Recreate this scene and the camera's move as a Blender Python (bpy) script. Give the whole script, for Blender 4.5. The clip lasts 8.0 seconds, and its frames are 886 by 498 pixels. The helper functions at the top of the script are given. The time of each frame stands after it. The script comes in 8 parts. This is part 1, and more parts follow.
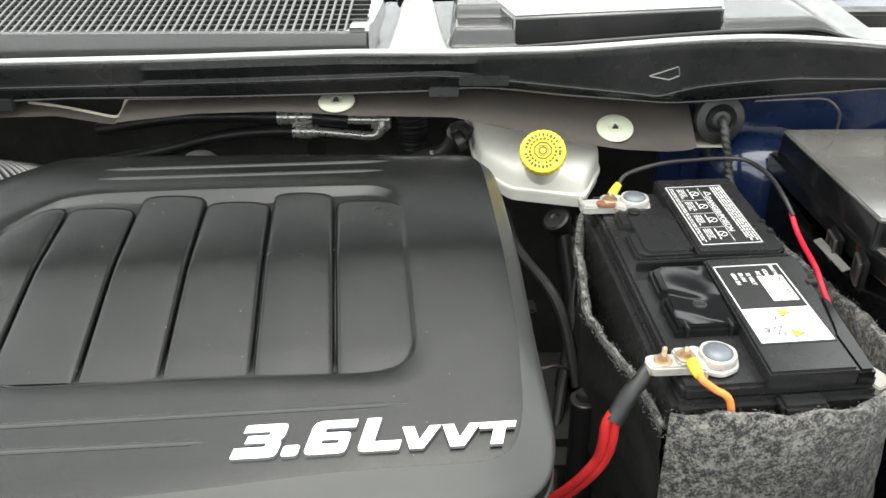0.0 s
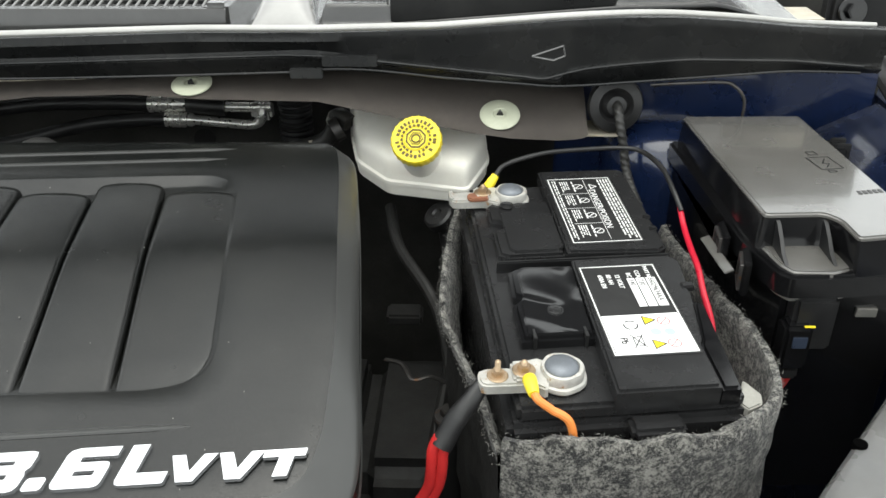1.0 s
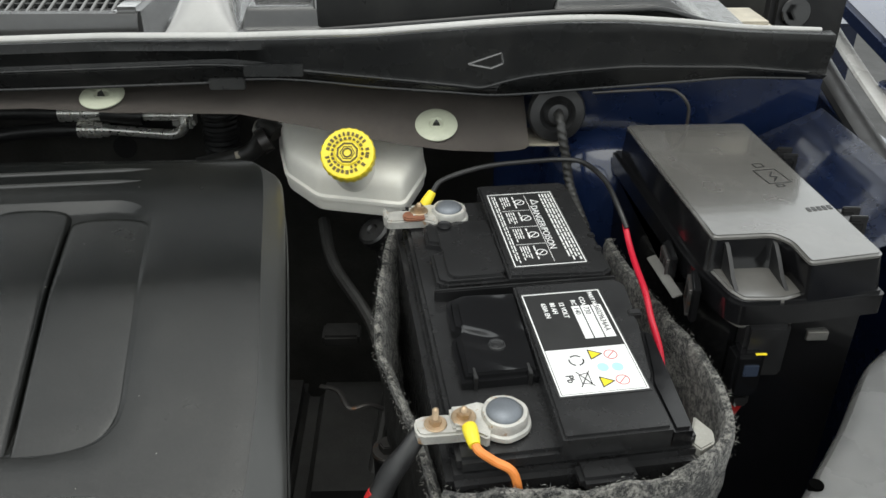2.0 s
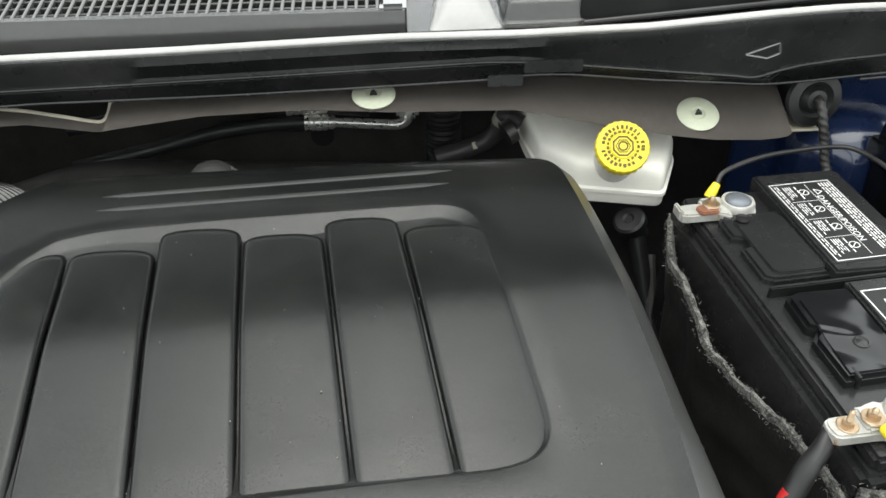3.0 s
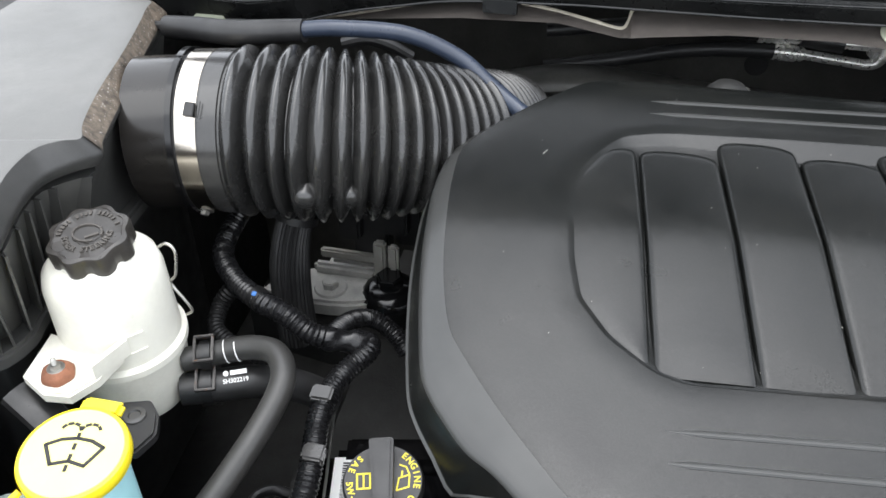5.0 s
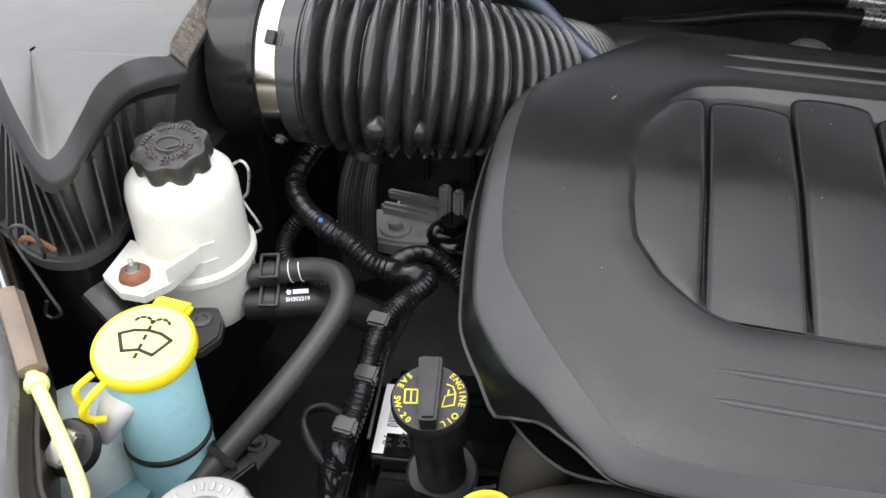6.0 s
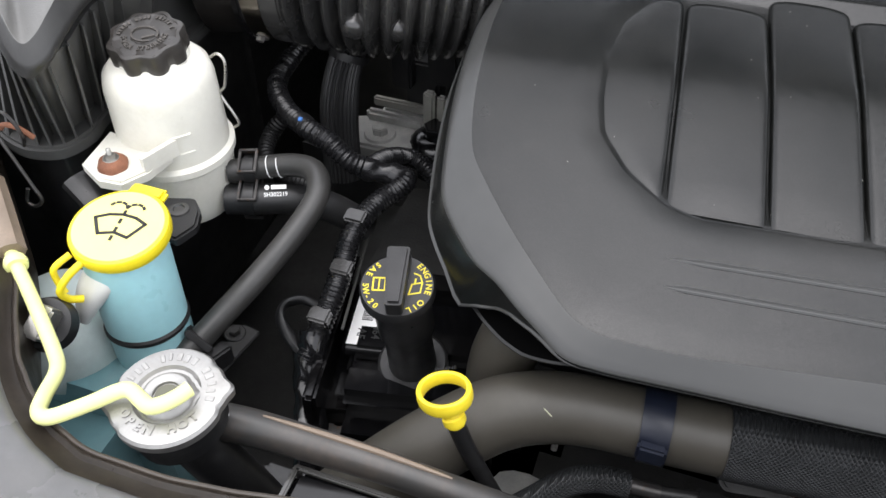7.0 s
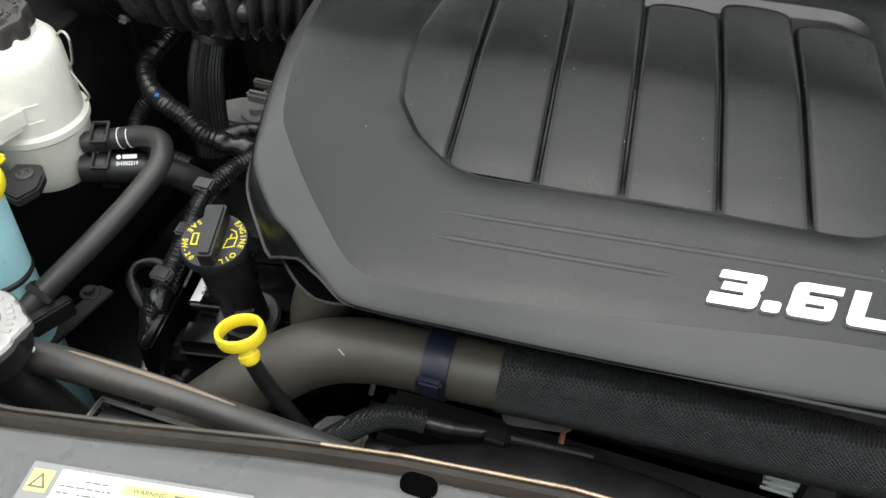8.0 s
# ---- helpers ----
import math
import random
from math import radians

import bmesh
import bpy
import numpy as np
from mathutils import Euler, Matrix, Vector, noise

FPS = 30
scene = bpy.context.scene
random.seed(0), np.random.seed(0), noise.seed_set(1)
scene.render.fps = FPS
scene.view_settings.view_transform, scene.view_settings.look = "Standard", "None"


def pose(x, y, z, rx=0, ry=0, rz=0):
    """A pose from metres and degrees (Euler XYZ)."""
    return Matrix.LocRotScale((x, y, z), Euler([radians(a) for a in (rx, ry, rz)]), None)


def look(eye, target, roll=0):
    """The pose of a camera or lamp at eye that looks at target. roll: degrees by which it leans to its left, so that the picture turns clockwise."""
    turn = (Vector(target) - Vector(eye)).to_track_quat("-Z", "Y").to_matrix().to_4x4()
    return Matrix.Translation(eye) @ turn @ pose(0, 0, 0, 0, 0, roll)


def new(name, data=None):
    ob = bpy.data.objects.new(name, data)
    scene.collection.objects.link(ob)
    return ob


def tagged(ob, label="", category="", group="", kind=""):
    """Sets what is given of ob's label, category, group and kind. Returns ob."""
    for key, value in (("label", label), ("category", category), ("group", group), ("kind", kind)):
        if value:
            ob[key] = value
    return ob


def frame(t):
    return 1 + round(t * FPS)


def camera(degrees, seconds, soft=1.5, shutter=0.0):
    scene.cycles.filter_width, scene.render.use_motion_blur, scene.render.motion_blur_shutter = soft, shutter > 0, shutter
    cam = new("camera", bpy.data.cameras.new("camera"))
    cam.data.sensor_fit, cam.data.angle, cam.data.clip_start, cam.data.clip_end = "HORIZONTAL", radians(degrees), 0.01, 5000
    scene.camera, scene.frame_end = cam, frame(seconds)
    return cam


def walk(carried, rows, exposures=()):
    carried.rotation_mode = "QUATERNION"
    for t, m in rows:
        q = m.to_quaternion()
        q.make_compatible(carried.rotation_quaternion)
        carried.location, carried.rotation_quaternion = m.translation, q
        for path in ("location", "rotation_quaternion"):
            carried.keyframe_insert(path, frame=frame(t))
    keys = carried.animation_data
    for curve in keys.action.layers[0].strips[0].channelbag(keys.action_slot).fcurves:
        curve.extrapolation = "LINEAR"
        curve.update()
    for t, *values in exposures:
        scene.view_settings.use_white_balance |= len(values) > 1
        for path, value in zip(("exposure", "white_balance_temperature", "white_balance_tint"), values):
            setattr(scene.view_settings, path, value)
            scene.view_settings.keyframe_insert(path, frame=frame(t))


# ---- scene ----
cam = camera(56.6, 8.0)
PATH = [
    (0, (0.069, -0.076, 1.381), (-0.019, 1.673, 0.416), -0.9),
    (0.5, (0.131, -0.032, 1.336), (0.052, 1.721, 0.376), -0.6),
    (1, (0.195, 0.006, 1.333), (0.124, 1.759, 0.373), -0.5),
    (1.2, (0.232, 0.023, 1.328), (0.17, 1.776, 0.366), -0.4),
    (2.3, (0.159, 0.067, 1.363), (0.246, 1.779, 0.332), 0.2),
    (2.5, (0.095, 0.07, 1.378), (0.181, 1.766, 0.321), -0.2),
    (3, (-0.064, 0.083, 1.385), (0.011, 1.751, 0.284), -0.9),
    (3.5, (-0.16, 0.093, 1.395), (-0.074, 1.739, 0.261), -0.7),
    (4, (-0.271, 0.077, 1.391), (-0.142, 1.708, 0.241), 2.0),
    (4.5, (-0.347, 0.044, 1.405), (-0.482, 1.619, 0.18), 0.5),
    (5, (-0.373, 0.006, 1.405), (-0.688, 1.537, 0.157), 0.3),
    (5.2, (-0.372, -0.003, 1.403), (-0.742, 1.515, 0.154), 0.5),
    (6.3, (-0.345, -0.032, 1.378), (-0.827, 1.398, 0.066), 0.3),
    (6.5, (-0.338, -0.035, 1.374), (-0.82, 1.373, 0.039), 0.5),
    (7, (-0.318, -0.045, 1.373), (-0.773, 1.299, -0.036), 0.8),
    (7.5, (-0.248, -0.055, 1.38), (-0.692, 1.291, -0.031), 1.1),
    (8, (-0.159, -0.063, 1.39), (-0.595, 1.295, -0.012), 1.3),
]
# the clip's camera brightens its picture over the dark middle of the walk
# (seconds, stops, kelvin, tint)
STOPS = [(0, 0.88, 6650, 5), (0.5, 0.73, 6600, 4), (1.0, 0.41, 6600, 5), (1.2, 0.24, 6600, 5), (2.3, -0.05, 6550, 5), (2.5, -0.05, 6550, 5), (3.0, 0.50, 6550, 4), (3.5, 0.72, 6550, 4), (4.0, 1.40, 6400, 5), (4.5, 1.57, 6400, 5), (5.0, 0.76, 6250, 10),
         (5.2, 0.53, 6250, 11), (6.3, 0.49, 6330, 13), (6.5, 0.50, 6330, 13), (7.0, 0.48, 6330, 13), (7.5, 0.46, 6420, 10), (8.0, 0.38, 6480, 7)]
walk(cam, [(t, look(eye, target, roll)) for t, eye, target, roll in PATH], STOPS)

# ---- daylight: bright overcast, open sky in front of the car ----
world = bpy.data.worlds.new("sky")
scene.world = world
world.use_nodes = True
wn, wl = world.node_tree.nodes, world.node_tree.links
sky = wn.new("ShaderNodeTexSky")
sky.sky_type = "NISHITA"
sky.sun_disc = False
sky.sun_elevation, sky.sun_rotation = radians(83), radians(0)
sky.air_density, sky.dust_density, sky.ozone_density = 1.0, 2.5, 1.0
haze = wn.new("ShaderNodeHueSaturation")
haze.inputs["Saturation"].default_value = 0.22
wl.new(sky.outputs["Color"], haze.inputs["Color"])
background = wn["Background"]
veil = wn.new("ShaderNodeMix")  # even cloud cover over the clear sky
veil.data_type = "RGBA"
veil.inputs["Factor"].default_value = 0.55
veil.inputs["B"].default_value = (5.0, 5.05, 5.1, 1)
wl.new(haze.outputs["Color"], veil.inputs["A"])
wl.new(veil.outputs["Result"], background.inputs["Color"])
background.inputs["Strength"].default_value = 0.34

sun_data = bpy.data.lights.new("sun", "SUN")
sun_data.energy, sun_data.angle, sun_data.color = 0.75, radians(50), (1.0, 0.97, 0.91)
sun = new("sun", sun_data)
sun.matrix_world = look((-0.35, -0.5, 4.0), (0, 0.5, 1.0))

# ---- building helpers ----
def thing(name, label, category, at, group=""):
    ob = new(name)
    ob.location = at
    ob.empty_display_size = 0.02
    return tagged(ob, label, category, group)


def part(name, bm, material, parent=None, label="", smooth=True):
    bmesh.ops.recalc_face_normals(bm, faces=bm.faces)
    me = bpy.data.meshes.new(name)
    bm.to_mesh(me)
    bm.free()
    me.materials.append(material)
    if smooth:
        me.shade_smooth()
        me.set_sharp_from_angle(angle=radians(35))
    ob = new(name, me)
    if parent is not None:
        ob.parent = parent
        if parent.type == "EMPTY":
            ob.matrix_parent_inverse = parent.matrix_basis.inverted()
    if label:
        ob["label"] = label
    return ob


def solid(name, bm, material, label, category="", group="", kind="", smooth=True):
    return tagged(part(name, bm, material, None, "", smooth), label, category, group, kind)


def basis(direction, up=(0, 0, 1)):
    """Rotation whose z runs along direction."""
    d = Vector(direction).normalized()
    u = Vector(up)
    if abs(d.dot(u)) > 0.98:
        u = Vector((0, 1, 0))
    x = u.cross(d).normalized()
    return Matrix((x, d.cross(x), d)).transposed()


def place(at, direction=(0, 0, 1), up=(0, 1, 0), spin=0.0):
    return Matrix.Translation(at) @ basis(direction, up).to_4x4() @ Matrix.Rotation(radians(spin), 4, "Z")


def box(x0, x1, y0, y1, z0, z1, bevel=0.002, m=None, bm=None, seg=2):
    b = bmesh.new()
    bmesh.ops.create_cube(b, size=1)
    for v in b.verts:
        v.co = Vector((x0 + (v.co.x + 0.5) * (x1 - x0), y0 + (v.co.y + 0.5) * (y1 - y0), z0 + (v.co.z + 0.5) * (z1 - z0)))
    if bevel:
        bmesh.ops.bevel(b, geom=b.edges[:], offset=bevel, segments=seg, affect="EDGES", clamp_overlap=True)
    return add(b, bm, m)


def add(b, bm=None, m=None):
    """Moves b by m and, where bm is given, adds it to bm."""
    if m is not None:
        bmesh.ops.transform(b, matrix=m, verts=b.verts)
    if bm is None:
        return b
    me = bpy.data.meshes.new("tmp")
    b.to_mesh(me)
    b.free()
    bm.from_mesh(me)
    bpy.data.meshes.remove(me)
    return bm


def grid(rows, closed_u=False, closed_v=False, bm=None, cap=False):
    """A surface through rows of points."""
    b = bmesh.new() if bm is None else bm
    vs = [[b.verts.new(p) for p in row] for row in rows]
    nu, nv = len(vs), len(vs[0])
    for i in range(nu if closed_u else nu - 1):
        for j in range(nv if closed_v else nv - 1):
            a, c = vs[i], vs[(i + 1) % nu]
            b.faces.new((a[j], a[(j + 1) % nv], c[(j + 1) % nv], c[j]))
    if cap:
        b.faces.new(vs[0])
        b.faces.new(vs[-1][::-1])
    return b


def lathe(profile, m=None, seg=40, wave=None, bm=None):
    """A turned body of (radius, height) steps round z; wave(angle, height) scales the radius."""
    rows = []
    for r, z in profile:
        row = []
        for k in range(seg):
            a = 2 * math.pi * k / seg
            f = wave(a, z) if wave else 1.0
            row.append((r * f * math.cos(a), r * f * math.sin(a), z))
        rows.append(row)
    b = grid(rows, closed_v=True)
    b.verts.ensure_lookup_table()
    for k in (0, len(rows) - 1):
        if profile[k][0] > 1e-6:
            b.faces.new(b.verts[k * seg:(k + 1) * seg])
    bmesh.ops.remove_doubles(b, verts=b.verts, dist=1e-6)
    return add(b, bm, m)


def curve_points(points, n):
    """n points, even in length, along a smooth curve through points."""
    p = [Vector(q) for q in points]
    if len(p) == 2:
        dense = [p[0].lerp(p[1], k / 60) for k in range(61)]
    else:
        p = [2 * p[0] - p[1]] + p + [2 * p[-1] - p[-2]]
        dense = []
        for i in range(1, len(p) - 2):
            for k in range(24):
                t = k / 24
                a, b, c, d = p[i - 1:i + 3]
                dense.append(0.5 * (2 * b + (c - a) * t + (2 * a - 5 * b + 4 * c - d) * t * t + (3 * b - a - 3 * c + d) * t ** 3))
        dense.append(p[-2])
    s = [0.0]
    for a, b in zip(dense, dense[1:]):
        s.append(s[-1] + (b - a).length)
    out, i = [], 0
    for k in range(n):
        w = s[-1] * k / (n - 1)
        while i < len(s) - 2 and s[i + 1] < w:
            i += 1
        f = (w - s[i]) / max(s[i + 1] - s[i], 1e-9)
        out.append(dense[i].lerp(dense[i + 1], min(max(f, 0), 1)))
    return out, s[-1]


def tube(points, radius, seg=14, n=40, bm=None, squash=1.0, shape=None, up=(0, 0, 1)):
    """A round body along a curve; radius is a number or a function of the share of the way. shape(angle, share) scales it."""
    pts, _ = curve_points(points, n)
    rows, x = [], None
    for k, p in enumerate(pts):
        d = (pts[min(k + 1, n - 1)] - pts[max(k - 1, 0)]).normalized()
        x = Vector(up).cross(d) if x is None else x - d * x.dot(d)
        if x.length < 1e-4:
            x = Vector((1, 0, 0)).cross(d)
        x.normalize()
        y = d.cross(x)
        s = k / (n - 1)
        r = radius(s) if callable(radius) else radius
        row = []
        for j in range(seg):
            a = 2 * math.pi * j / seg
            f = shape(a, s) if shape else 1.0
            row.append(p + x * (r * f * math.cos(a)) + y * (r * f * squash * math.sin(a)))
        rows.append(row)
    return grid(rows, closed_v=True, bm=bm, cap=True)


def prism(poly, z0, z1, bevel=0.0, m=None, bm=None, seg=2, top_only=True):
    b = bmesh.new()
    low = [b.verts.new((x, y, z0)) for x, y in poly]
    high = [b.verts.new((x, y, z1)) for x, y in poly]
    n = len(poly)
    b.faces.new(low[::-1])
    b.faces.new(high)
    for k in range(n):
        b.faces.new((low[k], low[(k + 1) % n], high[(k + 1) % n], high[k]))
    bmesh.ops.recalc_face_normals(b, faces=b.faces)
    if bevel:
        edges = [e for e in b.edges if not top_only or all(abs(v.co.z - z1) < 1e-7 for v in e.verts)]
        bmesh.ops.bevel(b, geom=edges, offset=bevel, segments=seg, affect="EDGES", clamp_overlap=True)
    return add(b, bm, m)


def rounded(w, h, r, n=5, x=0.0, y=0.0):
    """Outline of a rounded rectangle about x, y."""
    out = []
    for cx, cy, a0 in ((w / 2 - r, h / 2 - r, 0), (-w / 2 + r, h / 2 - r, 90), (-w / 2 + r, -h / 2 + r, 180), (w / 2 - r, -h / 2 + r, 270)):
        for k in range(n + 1):
            a = radians(a0 + 90 * k / n)
            out.append((x + cx + r * math.cos(a), y + cy + r * math.sin(a)))
    return out


def smooth_poly(points, n=4, closed=True):
    p = [Vector((*q, 0)) for q in points]
    out = []
    for i in range(len(p)):
        a, b, c, d = p[i - 1], p[i], p[(i + 1) % len(p)], p[(i + 2) % len(p)]
        for k in range(n):
            t = k / n
            q = 0.5 * (2 * b + (c - a) * t + (2 * a - 5 * b + 4 * c - d) * t * t + (3 * b - a - 3 * c + d) * t ** 3)
            out.append((q.x, q.y))
    return out


def hex_nut(at, r, h, direction=(0, 0, 1), bm=None):
    b = prism([(r * math.cos(radians(60 * k)), r * math.sin(radians(60 * k))) for k in range(6)], 0, h, r * 0.12)
    return add(b, bm, place(at, direction))


def bolt_bm(at, r, direction=(0, 0, 1), stud=0.0):
    """Washer flange, hexagon head and, where stud is given, a threaded end."""
    m = place(at, direction)
    b = lathe([(0, 0), (r * 1.7, 0), (r * 1.75, r * 0.15), (r * 1.6, r * 0.3), (0, r * 0.32)], m, 24)
    hex_nut(Vector(at) + Vector(direction).normalized() * r * 0.3, r, r * 0.9, direction, b)
    if stud:
        steps = [(0, r)]
        for k in range(int(stud / (r * 0.22))):
            steps += [(r * 0.5, r + k * r * 0.22), (r * 0.42, r + k * r * 0.22 + r * 0.11)]
        steps += [(0, r + stud)]
        lathe(steps, m, 14, None, b)
    return b


def text_bm(words, size, m, thick=0.0002, bold=0.0, shear=0.0, wide=1.0, align="LEFT", bm=None, bevel=0.0):
    cu = bpy.data.curves.new("words", "FONT")
    cu.body, cu.size, cu.extrude, cu.offset, cu.shear, cu.align_x = words, size, thick, bold, shear, align
    cu.bevel_depth, cu.resolution_u = bevel, 3
    ob = bpy.data.objects.new("words", cu)
    me = bpy.data.meshes.new_from_object(ob)
    b = bmesh.new()
    b.from_mesh(me)
    bpy.data.objects.remove(ob)
    bpy.data.meshes.remove(me)
    bpy.data.curves.remove(cu)
    return add(b, bm, m @ Matrix.Diagonal((wide, 1, 1, 1)))


def ring_text(words, radius, centre_angle, step, size, m, outward=True, bm=None, thick=0.0003, bold=0.0):
    """Letters round a circle in the plane of m."""
    b = bmesh.new() if bm is None else bm
    for k, ch in enumerate(words):
        if ch == " ":
            continue
        off = (k - (len(words) - 1) / 2) * step
        a = centre_angle - off if outward else centre_angle + off
        turn = a - 90 if outward else a + 90
        mm = m @ Matrix.Rotation(radians(a), 4, "Z") @ Matrix.Translation((radius, 0, 0)) @ Matrix.Rotation(radians(turn - a), 4, "Z")
        text_bm(ch, size, mm, thick, bold, 0, 1.0, "CENTER", b)
    return b


def ring_bars(radius, height, a0, a1, step, m, bm=None, thick=0.0004, seed=1):
    """A ring of small plain bars where the writing cannot be read."""
    b = bmesh.new() if bm is None else bm
    rnd = random.Random(seed)
    a = a0
    while a < a1:
        w = step * rnd.uniform(0.45, 0.75)
        h = height * rnd.uniform(0.75, 1.0)
        box(radius, radius + h, -radians(w) * radius / 2, radians(w) * radius / 2, 0, thick, 0, m @ Matrix.Rotation(radians(a), 4, "Z"), b)
        a += step if rnd.random() > 0.15 else 2 * step
    return b


def stroke(points, width, thick, m, bm=None):
    """A flat line of even width through points in the plane of m."""
    b = bmesh.new() if bm is None else bm
    for (xa, ya), (xb, yb) in zip(points, points[1:]):
        d = Vector((xb - xa, yb - ya, 0))
        if d.length < 1e-7:
            continue
        mm = m @ Matrix.Translation((xa, ya, 0)) @ Matrix.Rotation(math.atan2(d.y, d.x), 4, "Z")
        box(-width * 0.3, d.length + width * 0.3, -width / 2, width / 2, 0, thick, 0, mm, b)
    return b


def interp(x, table):
    return float(np.interp(x, [a for a, _ in table], [b for _, b in table]))

# ---- materials ----
def surface(name, colour, rough=0.5, metal=0.0, var=0.25, scale=14.0, grain=0.0, grain_scale=900.0, dust=0.0, dust_colour=(0.32, 0.30, 0.27),
            rough_var=0.12, coat=0.0, transmission=0.0, sheen=0.0, blotch=0.0, blotch_colour=(0.2, 0.1, 0.05), subsurface=0.0, flecks=0.0):
    """A worn surface: colour shifts at two scales, dust in patches, uneven gloss and fine relief."""
    m = bpy.data.materials.new(name)
    m.use_nodes = True
    n, l = m.node_tree.nodes, m.node_tree.links
    p = n["Principled BSDF"]
    co = n.new("ShaderNodeTexCoord").outputs["Object"]

    def noise_out(s, detail=4.0, rough_=0.55):
        t = n.new("ShaderNodeTexNoise")
        t.inputs["Scale"].default_value, t.inputs["Detail"].default_value, t.inputs["Roughness"].default_value = s, detail, rough_
        l.new(co, t.inputs["Vector"])
        return t.outputs["Fac"]

    def ramp(fac, lo, hi, a=0.0, b=1.0):
        r = n.new("ShaderNodeMapRange")
        r.inputs["From Min"].default_value, r.inputs["From Max"].default_value = lo, hi
        r.inputs["To Min"].default_value, r.inputs["To Max"].default_value = a, b
        l.new(fac, r.inputs["Value"])
        return r.outputs["Result"]

    def mix(fac, a, b):
        x = n.new("ShaderNodeMix")
        x.data_type = "RGBA"
        l.new(fac, x.inputs["Factor"])
        for sock, v in ((x.inputs["A"], a), (x.inputs["B"], b)):
            if isinstance(v, tuple):
                sock.default_value = (*v, 1)
            else:
                l.new(v, sock)
        return x.outputs["Result"]

    dark = tuple(c * (1 - var) for c in colour)
    light = tuple(min(c * (1 + var), 1) for c in colour)
    big = noise_out(scale)
    col = mix(ramp(big, 0.3, 0.7), dark, light)
    fine = noise_out(scale * 14, 3.0)
    col = mix(ramp(fine, 0.35, 0.75, 0.0, 0.5), col, dark)
    if dust:
        d = n.new("ShaderNodeMath")
        d.operation = "MULTIPLY"
        l.new(ramp(noise_out(scale * 0.7 + 3, 6.0, 0.7), 0.45, 0.75), d.inputs[0])
        l.new(ramp(noise_out(scale * 25, 2.0), 0.3, 0.8, 0.2, dust), d.inputs[1])
        col = mix(d.outputs[0], col, dust_colour)
    if blotch:
        col = mix(ramp(noise_out(scale * 2.2 + 5, 6.0, 0.75), 0.62 - blotch * 0.2, 0.68 - blotch * 0.1), col, blotch_colour)
    if flecks:
        col = mix(ramp(noise_out(420.0, 1.0), 0.74 - flecks * 0.06, 0.78 - flecks * 0.06, 0.0, 0.7), col, (0.55, 0.53, 0.5))
    l.new(col, p.inputs["Base Color"])
    l.new(ramp(noise_out(scale * 3, 5.0), 0.25, 0.75, max(rough - rough_var, 0.03), min(rough + rough_var, 1)), p.inputs["Roughness"])
    p.inputs["Metallic"].default_value = metal
    p.inputs["Coat Weight"].default_value = coat
    p.inputs["Coat Roughness"].default_value = 0.08
    p.inputs["Transmission Weight"].default_value = transmission
    p.inputs["Sheen Weight"].default_value = sheen
    p.inputs["Subsurface Weight"].default_value = subsurface
    p.inputs["Subsurface Radius"].default_value = (0.01, 0.01, 0.01)
    if grain:
        b = n.new("ShaderNodeBump")
        b.inputs["Strength"].default_value, b.inputs["Distance"].default_value = min(grain, 1.0), 0.0006
        l.new(noise_out(grain_scale, 3.0), b.inputs["Height"])
        l.new(b.outputs["Normal"], p.inputs["Normal"])
    return m


COVER = surface("cover_plastic", (0.0075, 0.0082, 0.0078), 0.225, var=0.25, scale=7, grain=0.18, grain_scale=1500, dust=0.18, dust_colour=(0.052, 0.049, 0.042), rough_var=0.06)
cn, cl = COVER.node_tree.nodes, COVER.node_tree.links
speck = cn.new("ShaderNodeTexNoise")
speck.inputs["Scale"].default_value, speck.inputs["Detail"].default_value, speck.inputs["Roughness"].default_value = 1000.0, 2.0, 0.7
cl.new(cn.new("ShaderNodeTexCoord").outputs["Object"], speck.inputs["Vector"])
gloss_range = cn.new("ShaderNodeMapRange")
gloss_range.inputs["From Min"].default_value, gloss_range.inputs["From Max"].default_value = 0.35, 0.65
gloss_range.inputs["To Min"].default_value, gloss_range.inputs["To Max"].default_value = 0.36, 0.54
cl.new(speck.outputs["Fac"], gloss_range.inputs["Value"])
cl.new(gloss_range.outputs["Result"], cn["Principled BSDF"].inputs["Specular IOR Level"])
COVER_BAND = surface("cover_satin_band", (0.043, 0.0435, 0.042), 0.31, var=0.15, scale=6, grain=0.10, grain_scale=1500, rough_var=0.04)
BLACK = surface("black_plastic", (0.010, 0.010, 0.0105), 0.38, var=0.2, scale=18, grain=0.12, dust=0.05, dust_colour=(0.12, 0.115, 0.105))
GLOSS = surface("glossy_black_plastic", (0.006, 0.006, 0.0065), 0.15, var=0.15, scale=20, rough_var=0.06)
LOOM = surface("ribbed_loom_plastic", (0.010, 0.010, 0.0108), 0.27, var=0.15, scale=30, rough_var=0.05)
VALVE = surface("valve_cover_black", (0.0035, 0.0035, 0.004), 0.10, var=0.2, scale=24, dust=0.05, dust_colour=(0.06, 0.055, 0.05), rough_var=0.06)
VALVE.node_tree.nodes["Principled BSDF"].inputs["Specular IOR Level"].default_value = 0.4
SATIN = surface("battery_plastic", (0.018, 0.018, 0.0185), 0.25, var=0.2, scale=24, rough_var=0.06)
RUBBER = surface("rubber", (0.013, 0.013, 0.0135), 0.44, var=0.25, scale=25, grain=0.15, dust=0.12, dust_colour=(0.09, 0.086, 0.08))
